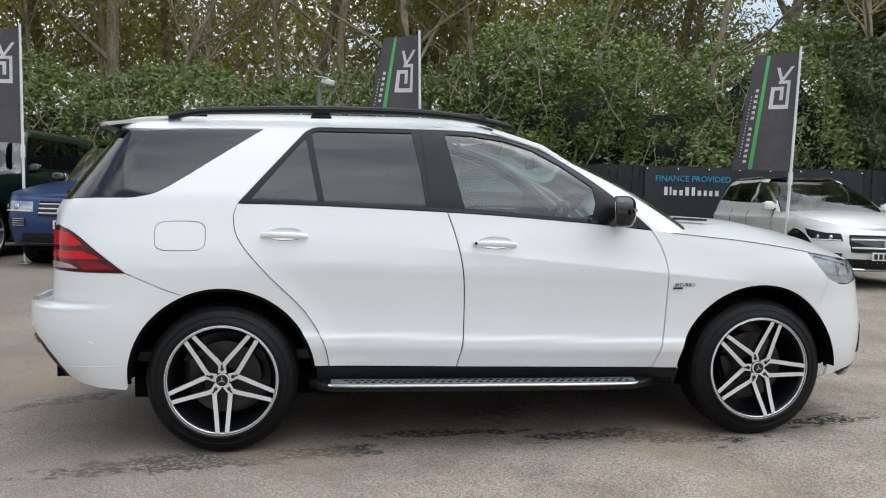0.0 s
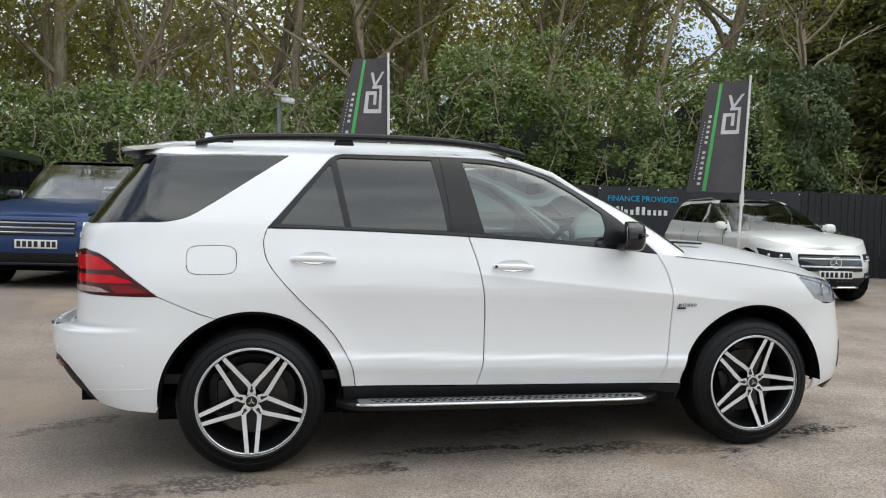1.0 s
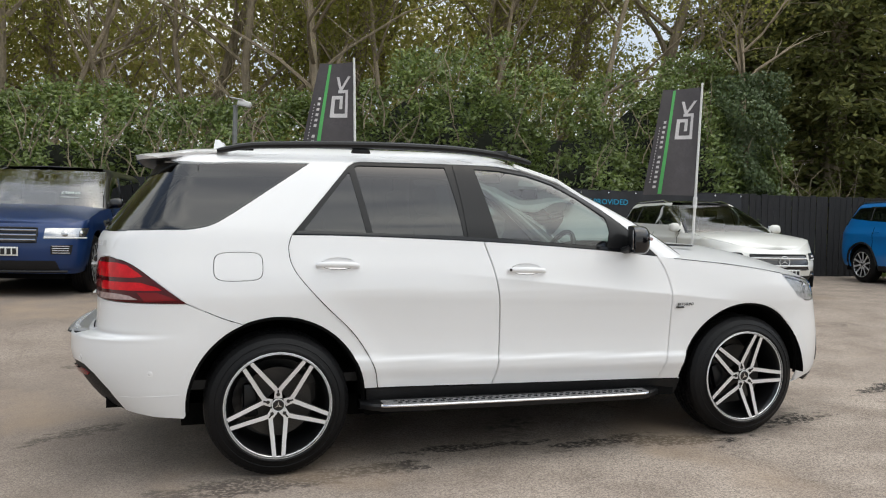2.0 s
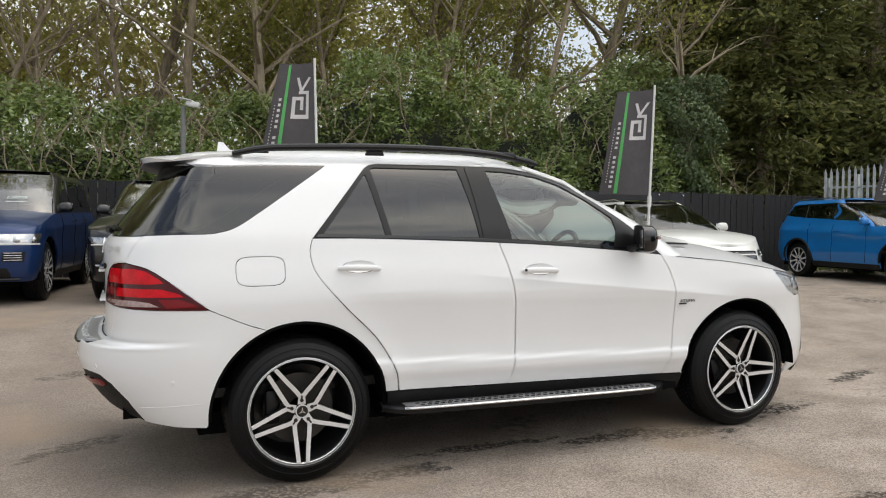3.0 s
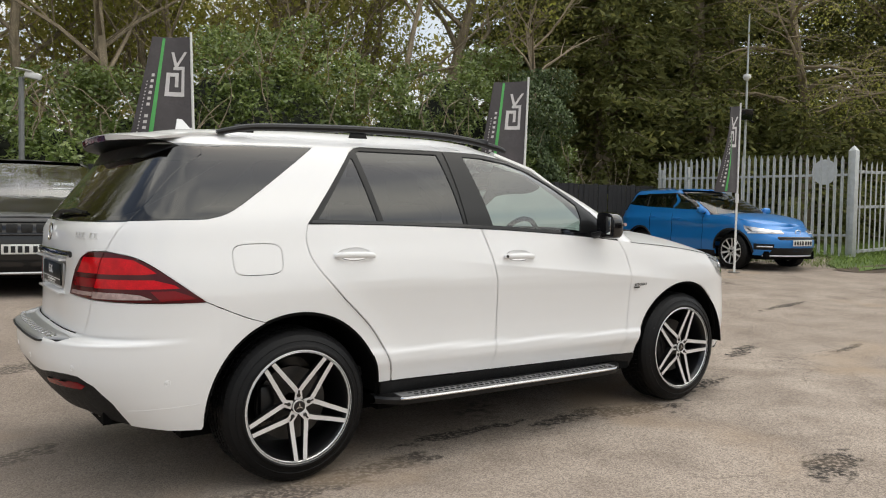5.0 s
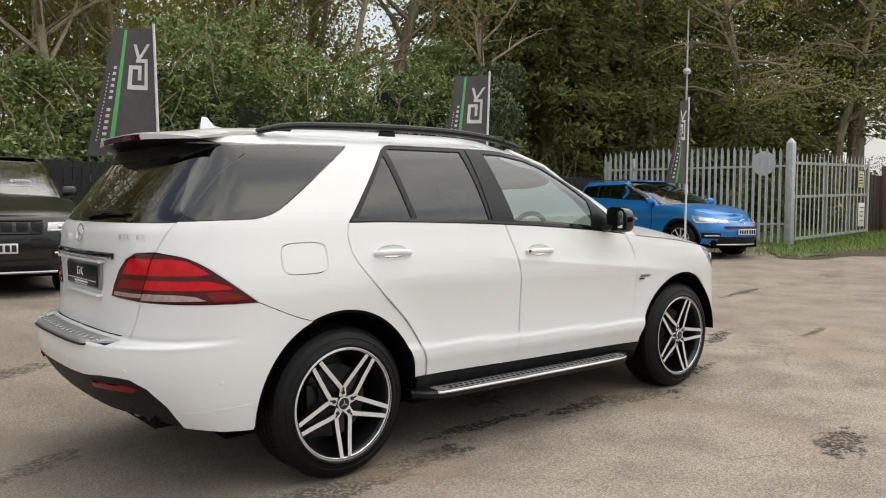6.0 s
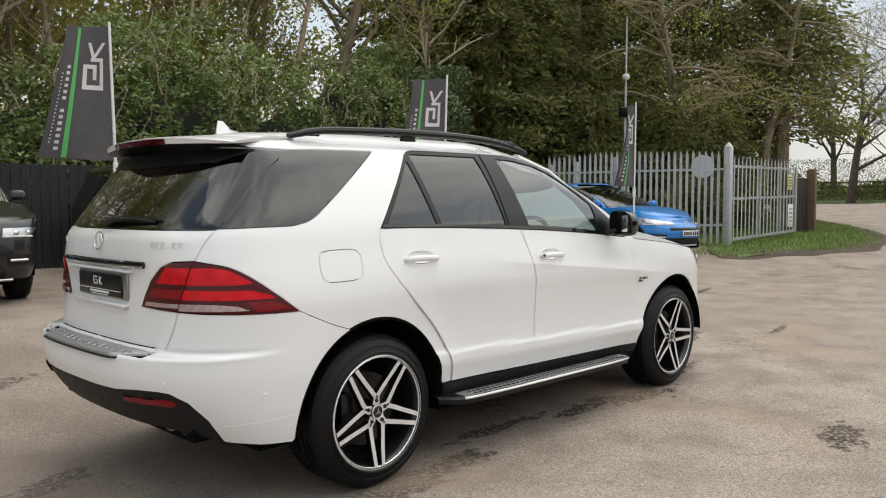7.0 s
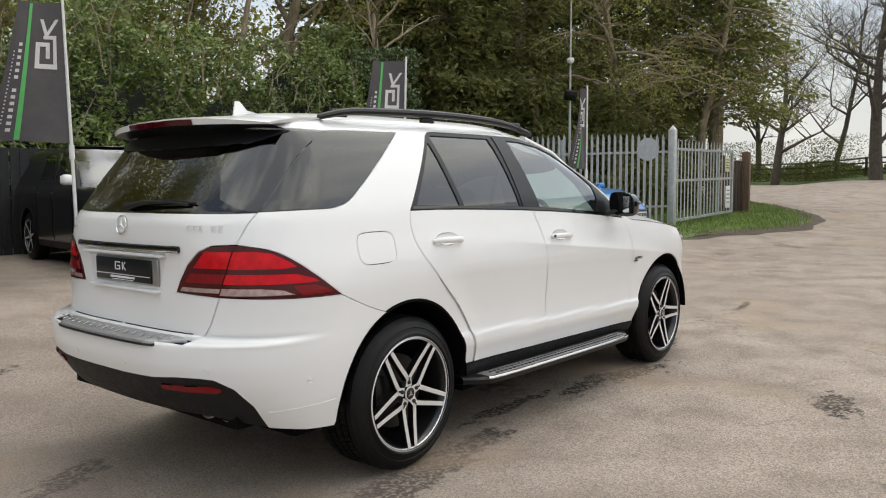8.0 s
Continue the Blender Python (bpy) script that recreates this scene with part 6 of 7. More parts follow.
COUPE_SUV = dict(wb=2.873, fo=0.86, ro=0.92, w=0.93, belt=1.05, top=1.57, hood=0.925, brow=0.775, rake=0.10, lean=0.17, back=0.50, ws_base=2.30, ws_top=1.40, R=0.365, rn=3.0, fn=2.2, fx=-0.08, roof="gloss", reflector=0.7, screen="screen_dark",
                 panes=[[(1.0, 1.17), (1.95, 1.15), (1.55, 1.40), (1.32, 1.51), (1.0, 1.53)], [(0.15, 1.19), (0.93, 1.17), (0.93, 1.53), (0.2, 1.52)], [(-0.5, 1.22), (0.07, 1.20), (0.1, 1.51), (-0.3, 1.46)]],
                 doors=(0.28, 1.0, 1.98), handles=(0.42, 1.20), lamp_z=(0.64, 0.745), lamp_in=0.56, lamp_x=3.08, lamp_up=0.06, grille=(0.500, 0.720, 0.50), bars=2, bar="bright_trim", bar_r=0.014, surround="trim", star=True, intake=(0.27, 0.40, 0.60), plate_z=0.445, fog=0.42, bow=2.6, spokes=10, rails="chrome")
HYBRID = dict(wb=2.66, fo=0.93, ro=1.0, w=0.915, belt=1.10, top=1.60, hood=0.97, brow=0.80, rake=0.13, lean=0.13, back=0.45, ws_base=2.20, ws_top=1.25, R=0.362, rn=3.0, fn=2.3, fx=-0.10, rise=0.09,
              panes=[[(0.95, 1.20), (1.85, 1.16), (1.45, 1.40), (1.22, 1.52), (0.95, 1.54)], [(0.12, 1.24), (0.88, 1.21), (0.88, 1.54), (0.12, 1.53)], [(-0.55, 1.30), (0.04, 1.25), (0.04, 1.52), (-0.32, 1.50)]],
              doors=(0.26, 0.95, 1.85), handles=(0.40, 1.15), lamp_z=(0.715, 0.785), lamp_in=0.34, lamp_x=2.92, lamp_up=0.09, screen="screen_dark", lamp_mat="lamp_grey", grille=(0.60, 0.665, 0.50), bars=1, bar="trim", oval=0.075, intake=(0.31, 0.45, 0.60), plate_z=0.545, fog=0.47, bow=2.6, spokes=10, cladding=True, rails="satin_steel", skid="satin_steel")
PICKUP = dict(wb=3.10, fo=0.90, ro=1.25, w=0.97, belt=1.20, top=1.78, hood=1.12, lean=0.12, back=1.25, ws_base=2.50, ws_top=1.75, R=0.39, rn=4.0, fn=3.4, fx=0.30,
              panes=[[(1.30, 1.27), (2.2, 1.25), (1.9, 1.50), (1.70, 1.66), (1.30, 1.68)], [(0.55, 1.28), (1.22, 1.27), (1.22, 1.68), (0.62, 1.67)]],
              doors=(0.5, 1.28, 2.2), handles=(0.62, 1.42), lamp_z=(0.86, 1.02), lamp_in=0.58, lamp_x=3.60, grille=(0.80, 1.0, 0.52), bars=2, intake=(0.42, 0.6, 0.6), plate_z=0.68, fog=0.6, bow=3.4, spokes=6, mirror="pole_white")
BOXY = dict(wb=2.79, fo=0.75, ro=1.1, w=0.90, belt=1.30, top=2.0, hood=1.18, lean=0.04, back=0.10, ws_base=2.0, ws_top=1.75, R=0.39, rn=9.0, fn=8.0, fx=0.55,
            panes=[[(1.0, 1.38), (1.72, 1.38), (1.58, 1.85), (1.0, 1.86)], [(-0.1, 1.38), (0.92, 1.38), (0.92, 1.86), (-0.1, 1.86)], [(-0.85, 1.42), (-0.2, 1.42), (-0.2, 1.82), (-0.8, 1.82)]],
            doors=(0.1, 1.0, 1.8), handles=(0.25, 1.15), lamp_z=(0.88, 1.04), lamp_in=0.60, lamp_x=3.50, grille=(0.82, 1.08, 0.45), bars=4, bar="trim", intake=(0.42, 0.52, 0.7), plate_z=0.62, bow=6.0, spokes=6, glass="privacy", skid="trim")

M["pole_white"] = plain("white_paint_semi_gloss", (0.74, 0.74, 0.72), 0.35)
parked("luxury_off_roader", "deep blue luxury off-roader with black roof, parked nose-out", nose_at(-2.85, 5.75, 7, LUXURY, 1.0), 1.0, "blue", LUXURY)
parked("black_off_roader", "glossy black off-roader with slotted grille, parked nose-out", nose_at(-0.42, 5.35, 8, JEEP, 0.98), 0.98, "black_paint", JEEP)
parked("white_crossover", "pearl white crossover with chrome grille bars, parked nose-out", nose_at(7.56, 4.25, 6, COUPE_SUV, 0.93), 0.93, "cream", COUPE_SUV)
parked("blue_crossover", "bright blue compact crossover with grey cladding, parked by the steel fence", nose_at(12.75, 4.05, 8, HYBRID, 1.0), 1.0, "bright_blue", HYBRID)
parked("pickup_truck", "black double-cab pickup with white mirrors, parked by the fence", nose_at(2.85, 5.4, 8, PICKUP, 0.96), 0.96, "black_paint", PICKUP)
parked("boxy_off_roader", "dark green upright off-roader, parked nose-out", nose_at(-5.3, 6.4, 6, BOXY, 1.0), 1.0, "green_paint", BOXY)


# ---------- fence, steel fence and gate ----------
def child(name, mesh, parent, m):
    ob = new(name, mesh)
    ob.parent = parent
    ob.matrix_local = m
    return ob


def build_fence():
    x0, x1 = -16.0, 14.55
    ang = math.degrees(math.atan(-0.107))
    f = thing("fence", Matrix.Identity(4), "black-stained close-boarded timber fence", "fence", kind="structure")
    L = math.hypot(x1 - x0, 0.107 * (x1 - x0))
    rail = [moved(box((0, 0, 0), (L, 0.05, 0.09)), Matrix.Translation(((x0 + x1) / 2, fence_y((x0 + x1) / 2) + 0.04, z)) @ pose(0, 0, 0, 0, 0, ang)) for z in (0.75, 1.35, 1.95)]
    for r in rail:
        part("rail", r, "board", f)
    me = []
    for k in range(4):
        g = box((0, 0, 0.90), (0.143, 0.02, 1.80), 0.004, 1)
        me.append(mesh_ob("board", g[0], g[1], "board", False).data)
    for o in [o for o in bpy.data.objects if o.name.startswith("board") and o.parent is None]:
        bpy.data.objects.remove(o)
    n = int(L / 0.15)
    rnd = random.Random(3)
    for i in range(n):
        x = x0 + (x1 - x0) * (i + 0.5) / n
        child("board", me[i % 4], f, pose(x, fence_y(x) + rnd.uniform(-0.004, 0.004), 0.34 + rnd.uniform(-0.015, 0.015), rnd.uniform(-0.4, 0.4), rnd.uniform(-0.3, 0.3), ang + rnd.uniform(-1, 1)))
    # banner hung on the boards
    bx0, bx1 = 6.55, 10.9
    V, F = [], []
    nx, nz = 40, 8
    for i in range(nx + 1):
        for j in range(nz + 1):
            u, v = i / nx, j / nz
            x = bx0 + (bx1 - bx0) * u
            sag = 0.035 * abs(math.sin(u * math.pi * 7)) * v
            V.append((x, fence_y(x) - 0.045 - 0.015 * math.sin(u * 40 + v * 3) * v, 1.08 + 1.07 * v - sag))
    F = [(i * (nz + 1) + j, (i + 1) * (nz + 1) + j, (i + 1) * (nz + 1) + j + 1, i * (nz + 1) + j + 1) for i in range(nx) for j in range(nz)]
    b = tagged(part("banner", (V, F), "banner", None), "dark vinyl banner with cyan and white lettering, on the fence", "banner")
    face = lambda x, z: Matrix.Translation((x, fence_y(x) - 0.075, z)) @ pose(0, 0, 0, 90, 0, ang)
    words = [lettering("banner_word", w, 0.165, b, "cyan", face(7.5, 1.885), 0.001, "cyan capitals") for w in ("FINANCE", "PROVIDED")]
    wide = [max(v.co.x for v in w.data.vertices) - min(v.co.x for v in w.data.vertices) for w in words]
    full = sum(wide) + 0.055
    words[0].matrix_local = face(7.5 - full / 2 + wide[0] / 2, 1.885)
    words[1].matrix_local = face(7.5 + full / 2 - wide[1] / 2, 1.885)
    # the lender's name stays a row of plain white bars
    x = 6.92
    for i, wdt in enumerate((0.10, 0.05, 0.11, 0.10, 0.11, 0.10, 0.11, 0.09, 0.10, 0.11)):
        tall = 0.165 if i in (0, 1, 4, 5) else 0.105
        part("name_bar", moved(box((0, 0, tall / 2), (wdt * 0.66, 0.004, tall)), Matrix.Translation((x + wdt / 2, fence_y(x) - 0.075, 1.56)) @ pose(0, 0, 0, 0, 0, ang)), "white_ink", b)
        x += wdt * 1.16
    for i in range(8):
        xe = bx0 + 0.04 + (bx1 - bx0 - 0.08) * i / 7
        part("eyelet", moved(lathe([(0.006, 0), (0.018, -0.004), (0.02, 0.0)], 12), Matrix.Translation((xe, fence_y(xe) - 0.07, 2.09))), "chrome", b)


def pale_mesh():
    # a W-section steel pale with a three-pointed head
    prof = [(-0.034, 0.0), (-0.018, -0.012), (0.0, -0.002), (0.018, -0.012), (0.034, 0.0)]
    V, F = [], []
    for z in (0.0, 2.0):
        for x, y in prof:
            V.append((x, y, z))
    for x, y, z in ((-0.034, 0, 2.06), (-0.018, -0.012, 2.10), (0, -0.002, 2.16), (0.018, -0.012, 2.10), (0.034, 0, 2.06)):
        V.append((x, y, z))
    for k in range(2):
        for i in range(4):
            a = k * 5 + i
            F.append((a, a + 1, a + 6, a + 5))
    n = len(V)
    V += [(x, y + 0.004, z) for x, y, z in V]
    F += [tuple(reversed([i + n for i in f])) for f in F]
    me = bpy.data.meshes.new("pale")
    me.from_pydata(V, [], F)
    me.materials.append(M["galv"])
    return me


def run_of_pales(parent, a, b, n, me, hz=(1.0, 1.0)):
    for i in range(n):
        t = (i + 0.5) / n
        x, y = a[0] + (b[0] - a[0]) * t, a[1] + (b[1] - a[1]) * t
        ang = math.degrees(math.atan2(b[1] - a[1], b[0] - a[0]))
        child("pale", me, parent, pose(x, y, ground_z(x, y) + 0.04, 0, 0, ang) @ Matrix.Diagonal((1, 1, hz[0] + (hz[1] - hz[0]) * t, 1)))


GATE = (15.2, 4.40)
JOINT = (14.62, 9.20)
GEND = (20.4, 4.85)


def bar(a, b, s):
    v = Vector(b) - Vector(a)
    m = Matrix.Translation((Vector(a) + Vector(b)) / 2) @ v.to_track_quat("X", "Z").to_matrix().to_4x4()
    return moved(box((0, 0, 0), (v.length, s[0], s[1]), 0.004, 1), m)


def build_palisade():
    f = thing("steel_fence", Matrix.Identity(4), "galvanised steel palisade fence with pointed pales", "fence", kind="structure")
    me = pale_mesh()
    run_of_pales(f, JOINT, GATE, 32, me, (1.10, 1.0))
    for z in (0.45, 1.75):
        part("rail", bar((JOINT[0] + 0.03, JOINT[1], 0.36 + z * 1.09 + 0.06), (GATE[0] + 0.03, GATE[1], 0.56 + z), (0.05, 0.05)), "galv", f)
    for t in (0.02, 0.17, 0.40):
        x, y = JOINT[0] + (GATE[0] - JOINT[0]) * t, JOINT[1] + (GATE[1] - JOINT[1]) * t
        part("fence_post", box((x + 0.09, y, ground_z(x, y) + 1.08), (0.11, 0.11, 2.2), 0.008), "galv", f)
    gp = part("gate_post", joined(box((GATE[0], GATE[1], 1.68), (0.16, 0.16, 2.26), 0.008), moved(box((0, 0, 0), (0.17, 0.17, 0.12), 0.004, 1, (0.05, 0.05)), Matrix.Translation((*GATE, 2.87)))), "galv", f, "square gate post with pointed cap")
    # gate leaf, swung open along the verge
    g = tagged(thing("steel_gate", Matrix.Identity(4), "open galvanised steel palisade gate", "gate"), kind="")
    a, b = (GATE[0] + 0.14, GATE[1] + 0.02), GEND
    za, zb = 0.60, 0.72
    P = lambda t, h: (a[0] + (b[0] - a[0]) * t, a[1] + (b[1] - a[1]) * t, za + (zb - za) * t + h)
    for h in (0.06, 1.02, 1.78):
        part("gate_rail", bar(P(0, h), P(1, h), (0.06, 0.06)), "galv", g)
    for t in (0.0, 0.40, 0.72, 1.0):
        part("gate_upright", bar(P(t, 0.04), P(t, 1.84), (0.06, 0.06)), "galv", g)
    n = 19
    for i in range(n):
        t = (i + 0.5) / n
        p = P(t, 0)
        child("pale", me, g, pose(p[0], p[1] - 0.05, p[2] + 0.02, 0, 0, 5) @ Matrix.Diagonal((0.8, 1, 0.93, 1)))
    # signs
    s = thing("round_sign", pose(15.13, 5.0, 2.38, 0, 0, 97), "pale round sign wired to the steel fence", "sign")
    part("disc", lathe([(0.0001, -0.01), (0.27, -0.01), (0.275, 0.0), (0.0001, 0.004)], 32), "sign_pale", s).rotation_euler = (0, 0, radians(180))
    for px, hz, w, h, mt in ((0.84, 1.42, 0.42, 0.42, "notice"), (0.86, 0.5, 0.46, 0.62, "pole_white")):
        p = P(px, hz)
        q = thing("gate_notice", pose(p[0], p[1] - 0.085, p[2], 0, 0, 5), "small faded notice fixed to the steel gate", "sign", "gate notices")
        part("notice_board", box((0, 0, 0), (w, 0.012, h), 0.004), mt, q)
        for k in range(4):
            part("notice_bar", box((0, -0.009, h * (0.3 - 0.18 * k)), (w * 0.7, 0.004, h * 0.06)), "lamp_grey", q)
    # timber posts beyond the gate
    for x, y, h in ((21.2, 5.3, 1.8), (22.3, 5.1, 1.95)):
        tp = thing("timber_post", pose(x, y, ground_z(x, y) - 0.05, 0, 0, 8), "weathered brown timber gate post", "post", "timber posts")
        part("shaft", box((0, 0, h / 2), (0.24, 0.24, h), 0.02), "timber", tp)
    tw = thing("plank_screen", pose(21.75, 5.25, ground_z(21.75, 5.25), 0, 0, -10), "dark timber fence panel between posts", "fence panel")
    for i in range(6):
        part("plank", box((-0.42 + 0.165 * i, 0, 0.85), (0.15, 0.025, 1.6), 0.004), "timber_dark", tw)


M["sign_pale"] = plain("weathered_sign_back", (0.50, 0.52, 0.52), 0.5)
M["post_grey"] = plain("grey_painted_post", (0.20, 0.205, 0.20), 0.5)
M["notice"] = plain("pale_yellow_notice", (0.55, 0.52, 0.26), 0.5)
M["timber"] = plain("weathered_timber", (0.16, 0.10, 0.065), 0.85, var=0.4, scale=4, bump=0.4, bscale=40, stretch=(5, 5, 0.5))
M["timber_dark"] = plain("dark_timber", (0.05, 0.033, 0.024), 0.85, var=0.4, scale=4, bump=0.4, bscale=40, stretch=(5, 5, 0.5))
build_fence()
build_palisade()


# ---------- flags, posts ----------
def flag(x, y, top, lean, w0, w1, drop, sway, fold, label, turn=180.0):
    """A tall banner on a pole: the cloth flies to one side, wider at the foot, with waves."""
    z0 = ground_z(x, y)
    h = top - z0
    f = thing("flag_banner", pose(x, y, z0, 0, 0, 0), label, "flag", "flag banners")
    tip = Vector((lean[0], lean[1], h))
    part("pole", tube([(0, 0, 0), tuple(tip * 0.5), tuple(tip)], [0.022, 0.020, 0.017], 10), "pole_white", f)
    part("pole_sleeve", tube([tuple(tip * ((h - drop - 0.25) / h)), tuple(tip * ((h - drop - 0.08) / h))], 0.032, 10), "pole_white", f)
    part("base_plate", box((0, 0, 0.010), (0.16, 0.16, 0.02), 0.006), "satin_steel", f)
    ca, sa = math.cos(radians(turn)), math.sin(radians(turn))

    def P(u, v, off=0.0):
        # u along the cloth from the pole, v down
        w = w0 + (w1 - w0) * v
        d = u * w
        ripple = fold * math.sin(u * 4.2 + v * 3.0) * u + sway * v * u
        base = tip * ((h - 0.06 - drop * v) / h)
        q = Vector((base.x + ca * d + sa * ripple, base.y + sa * d - ca * ripple, base.z - 0.05 * u + 0.06 * u * v))
        return (q.x, q.y - off, q.z)
    nu, nv = 16, 30

    def region(u0, u1, v0, v1, off, n=8, m=16):
        V = [P(u0 + (u1 - u0) * i / n, v0 + (v1 - v0) * j / m, off) for i in range(n + 1) for j in range(m + 1)]
        return V, [(i * (m + 1) + j, (i + 1) * (m + 1) + j, (i + 1) * (m + 1) + j + 1, i * (m + 1) + j + 1) for i in range(n) for j in range(m)]
    V, F = region(0.0, 1.0, 0.0, 1.0, 0.0, nu, nv)
    V2, F2 = region(0.0, 1.0, 0.0, 1.0, -0.004, nu, nv)
    cl = part("cloth", joined((V, F), (V2, [tuple(reversed(q)) for q in F2])), "flag_cloth", f, "dark grey flag with green stripe and plain white marks")
    part("stripe", region(0.66, 0.73, 0.01, 0.99, 0.006, 2, 24), "flag_green", cl)
    # the mark: an angular spiral and a pair of strokes, drawn as plain shapes
    for r in ((0.16, 0.22, 0.26, 0.46), (0.16, 0.54, 0.44, 0.475), (0.46, 0.54, 0.30, 0.46), (0.28, 0.54, 0.285, 0.315), (0.28, 0.35, 0.30, 0.40), (0.16, 0.40, 0.235, 0.262)):
        part("mark_bar", region(*r, 0.006, 2, 4), "flag_white", cl)
    for s in (0.0, 0.26):
        V = []
        n = 6
        for i in range(n + 1):
            t = i / n
            u, v = 0.34 - (0.20 * t if s == 0 else -0.10 * t), 0.235 - 0.115 * t
            V += [P(u - 0.035, v, 0.006), P(u + 0.035, v, 0.006)]
        part("mark_stroke", (V, [(2 * i, 2 * i + 2, 2 * i + 3, 2 * i + 1) for i in range(n)]), "flag_white", cl)
    for k in range(14):
        v0 = 0.30 + 0.047 * k
        if k != 6:
            part("print_bar", region(0.785, 0.845, v0, v0 + 0.024, 0.006, 2, 2), "flag_white", cl)
    for k in range(20):
        v0 = 0.36 + 0.027 * k
        part("small_print_bar", region(0.90, 0.922, v0, v0 + 0.010, 0.006, 1, 1), "flag_white", cl)
    return f


GF = "dark grey vertical flag with green stripe on a white pole"
flag(-3.72, 6.5, 3.60, (-0.05, 0.0), 0.62, 0.70, 1.55, 0.10, 0.08, GF, 190)
flag(1.72, 6.1, 3.70, (-0.09, 0.0), 0.48, 0.86, 1.66, 0.05, 0.08, GF, 168)
flag(6.75, 5.35, 3.585, (0.12, 0.0), 0.58, 0.78, 1.66, 0.05, 0.08, GF, 152)
flag(11.28, 4.50, 3.50, (0.13, 0.06), 0.40, 0.46, 1.62, 0.05, 0.12, GF, 176)

p = thing("camera_post", pose(0.13, 10.40, 0.34), "grey steel post with a white security camera", "camera post")
part("shaft", tube([(0, 0, 0), (0.02, 0, 3.18)], 0.045, 10), "post_grey", p)
part("bracket", tube([(0.02, 0, 3.15), (0.10, -0.08, 3.20)], 0.02, 8), "galv", p)
part("camera_body", moved(box((0, 0, 0), (0.26, 0.11, 0.11), 0.03), Matrix.Translation((0.18, -0.12, 3.20)) @ pose(0, 0, 0, 0, 12, -20)), "pole_white", p)
part("sun_hood", moved(box((0, 0, 0), (0.26, 0.20, 0.02), 0.008), Matrix.Translation((0.06, -0.06, 3.29)) @ pose(0, 0, 0, 0, 10, -20)), "pole_white", p)
p = thing("light_mast", pose(17.0, 8.3, 0.45), "thin grey mast with flood lamp and dome camera", "light mast")
part("mast", tube([(0, 0, 0), (0.02, 0, 3.2), (0.05, 0, 6.3)], [0.045, 0.035, 0.02], 10), "galv", p)
part("dome", moved(lathe([(0.0001, -0.10), (0.08, -0.07), (0.11, 0.0), (0.09, 0.06), (0.0001, 0.09)], 16), Matrix.Translation((-0.05, -0.05, 4.62)) @ pose(0, 0, 0, 90)), "pole_white", p)
part("flood_lamp", moved(box((0, 0, 0), (0.36, 0.12, 0.28), 0.02), Matrix.Translation((-0.22, -0.16, 3.62)) @ pose(0, 0, 0, 25, 0, -35)), "trim", p)
part("flood_glass", moved(box((0, -0.065, 0), (0.30, 0.006, 0.22), 0.002), Matrix.Translation((-0.22, -0.16, 3.62)) @ pose(0, 0, 0, 25, 0, -35)), "gloss", p)
part("lamp_bracket", tube([(0.02, 0, 3.50), (-0.12, -0.08, 3.55), (0.22, -0.1, 3.45)], 0.025, 8), "trim", p)


# ---------- planting ----------
def leaf_mat(name, cols, rough=0.5, trans=0.25, gloss=0.4):
    m, nt, b = bare(name)
    ge = nt.nodes.new("ShaderNodeNewGeometry")
    ra = nt.nodes.new("ShaderNodeValToRGB")
    el = ra.color_ramp.elements
    el[0].position, el[0].color = 0.0, rgba(cols[0])
    el[1].position, el[1].color = 1.0, rgba(cols[-1])
    for i, c in enumerate(cols[1:-1]):
        e = el.new((i + 1) / (len(cols) - 1))
        e.color = rgba(c)
    nt.links.new(ge.outputs["Random Per Island"], ra.inputs[0])
    big = noisy(nt, 0.7, 4, 0.3, 0.7)
    col = mixed(nt, big, ra.outputs[0], tuple(v * 0.62 for v in cols[len(cols) // 2]))
    nt.links.new(col, b.inputs["Base Color"])
    b.inputs["Roughness"].default_value = rough
    b.inputs["Specular IOR Level"].default_value = gloss
    tl = nt.nodes.new("ShaderNodeBsdfTranslucent")
    nt.links.new(col, tl.inputs[0])
    mx = nt.nodes.new("ShaderNodeMixShader")
    mx.inputs[0].default_value = trans
    out = nt.nodes["Material Output"]
    nt.links.new(b.outputs[0], mx.inputs[1])
    nt.links.new(tl.outputs[0], mx.inputs[2])
    nt.links.new(mx.outputs[0], out.inputs[0])
    return m


M["laurel"] = leaf_mat("laurel_leaves", [(0.061, 0.100, 0.024), (0.147, 0.215, 0.048), (0.250, 0.335, 0.085), (0.42, 0.49, 0.18)], 0.30, 0.36, 0.8)
M["ivy"] = leaf_mat("ivy_leaves", [(0.060, 0.092, 0.036), (0.105, 0.150, 0.060), (0.155, 0.205, 0.090)], 0.4, 0.2)
M["spring"] = leaf_mat("young_yellow_green_leaves", [(0.33, 0.37, 0.075), (0.43, 0.46, 0.095), (0.45, 0.42, 0.14), (0.35, 0.41, 0.085)], 0.6, 0.70)
M["conifer"] = leaf_mat("conifer_sprays", [(0.085, 0.105, 0.038), (0.150, 0.172, 0.058), (0.240, 0.252, 0.080), (0.360, 0.350, 0.110)], 0.6, 0.45, 0.35)
M["far_green"] = leaf_mat("far_shrub_leaves", [(0.08, 0.11, 0.03), (0.12, 0.15, 0.04), (0.16, 0.165, 0.055)], 0.7, 0.3, 0.15)
M["bark"] = plain("grey_brown_bark", (0.29, 0.24, 0.165), 0.9, var=0.45, scale=5, bump=0.7, bscale=25, stretch=(3, 3, 0.6))
M["dark_bark"] = plain("dark_wet_bark", (0.085, 0.070, 0.055), 0.9, var=0.4, scale=5)
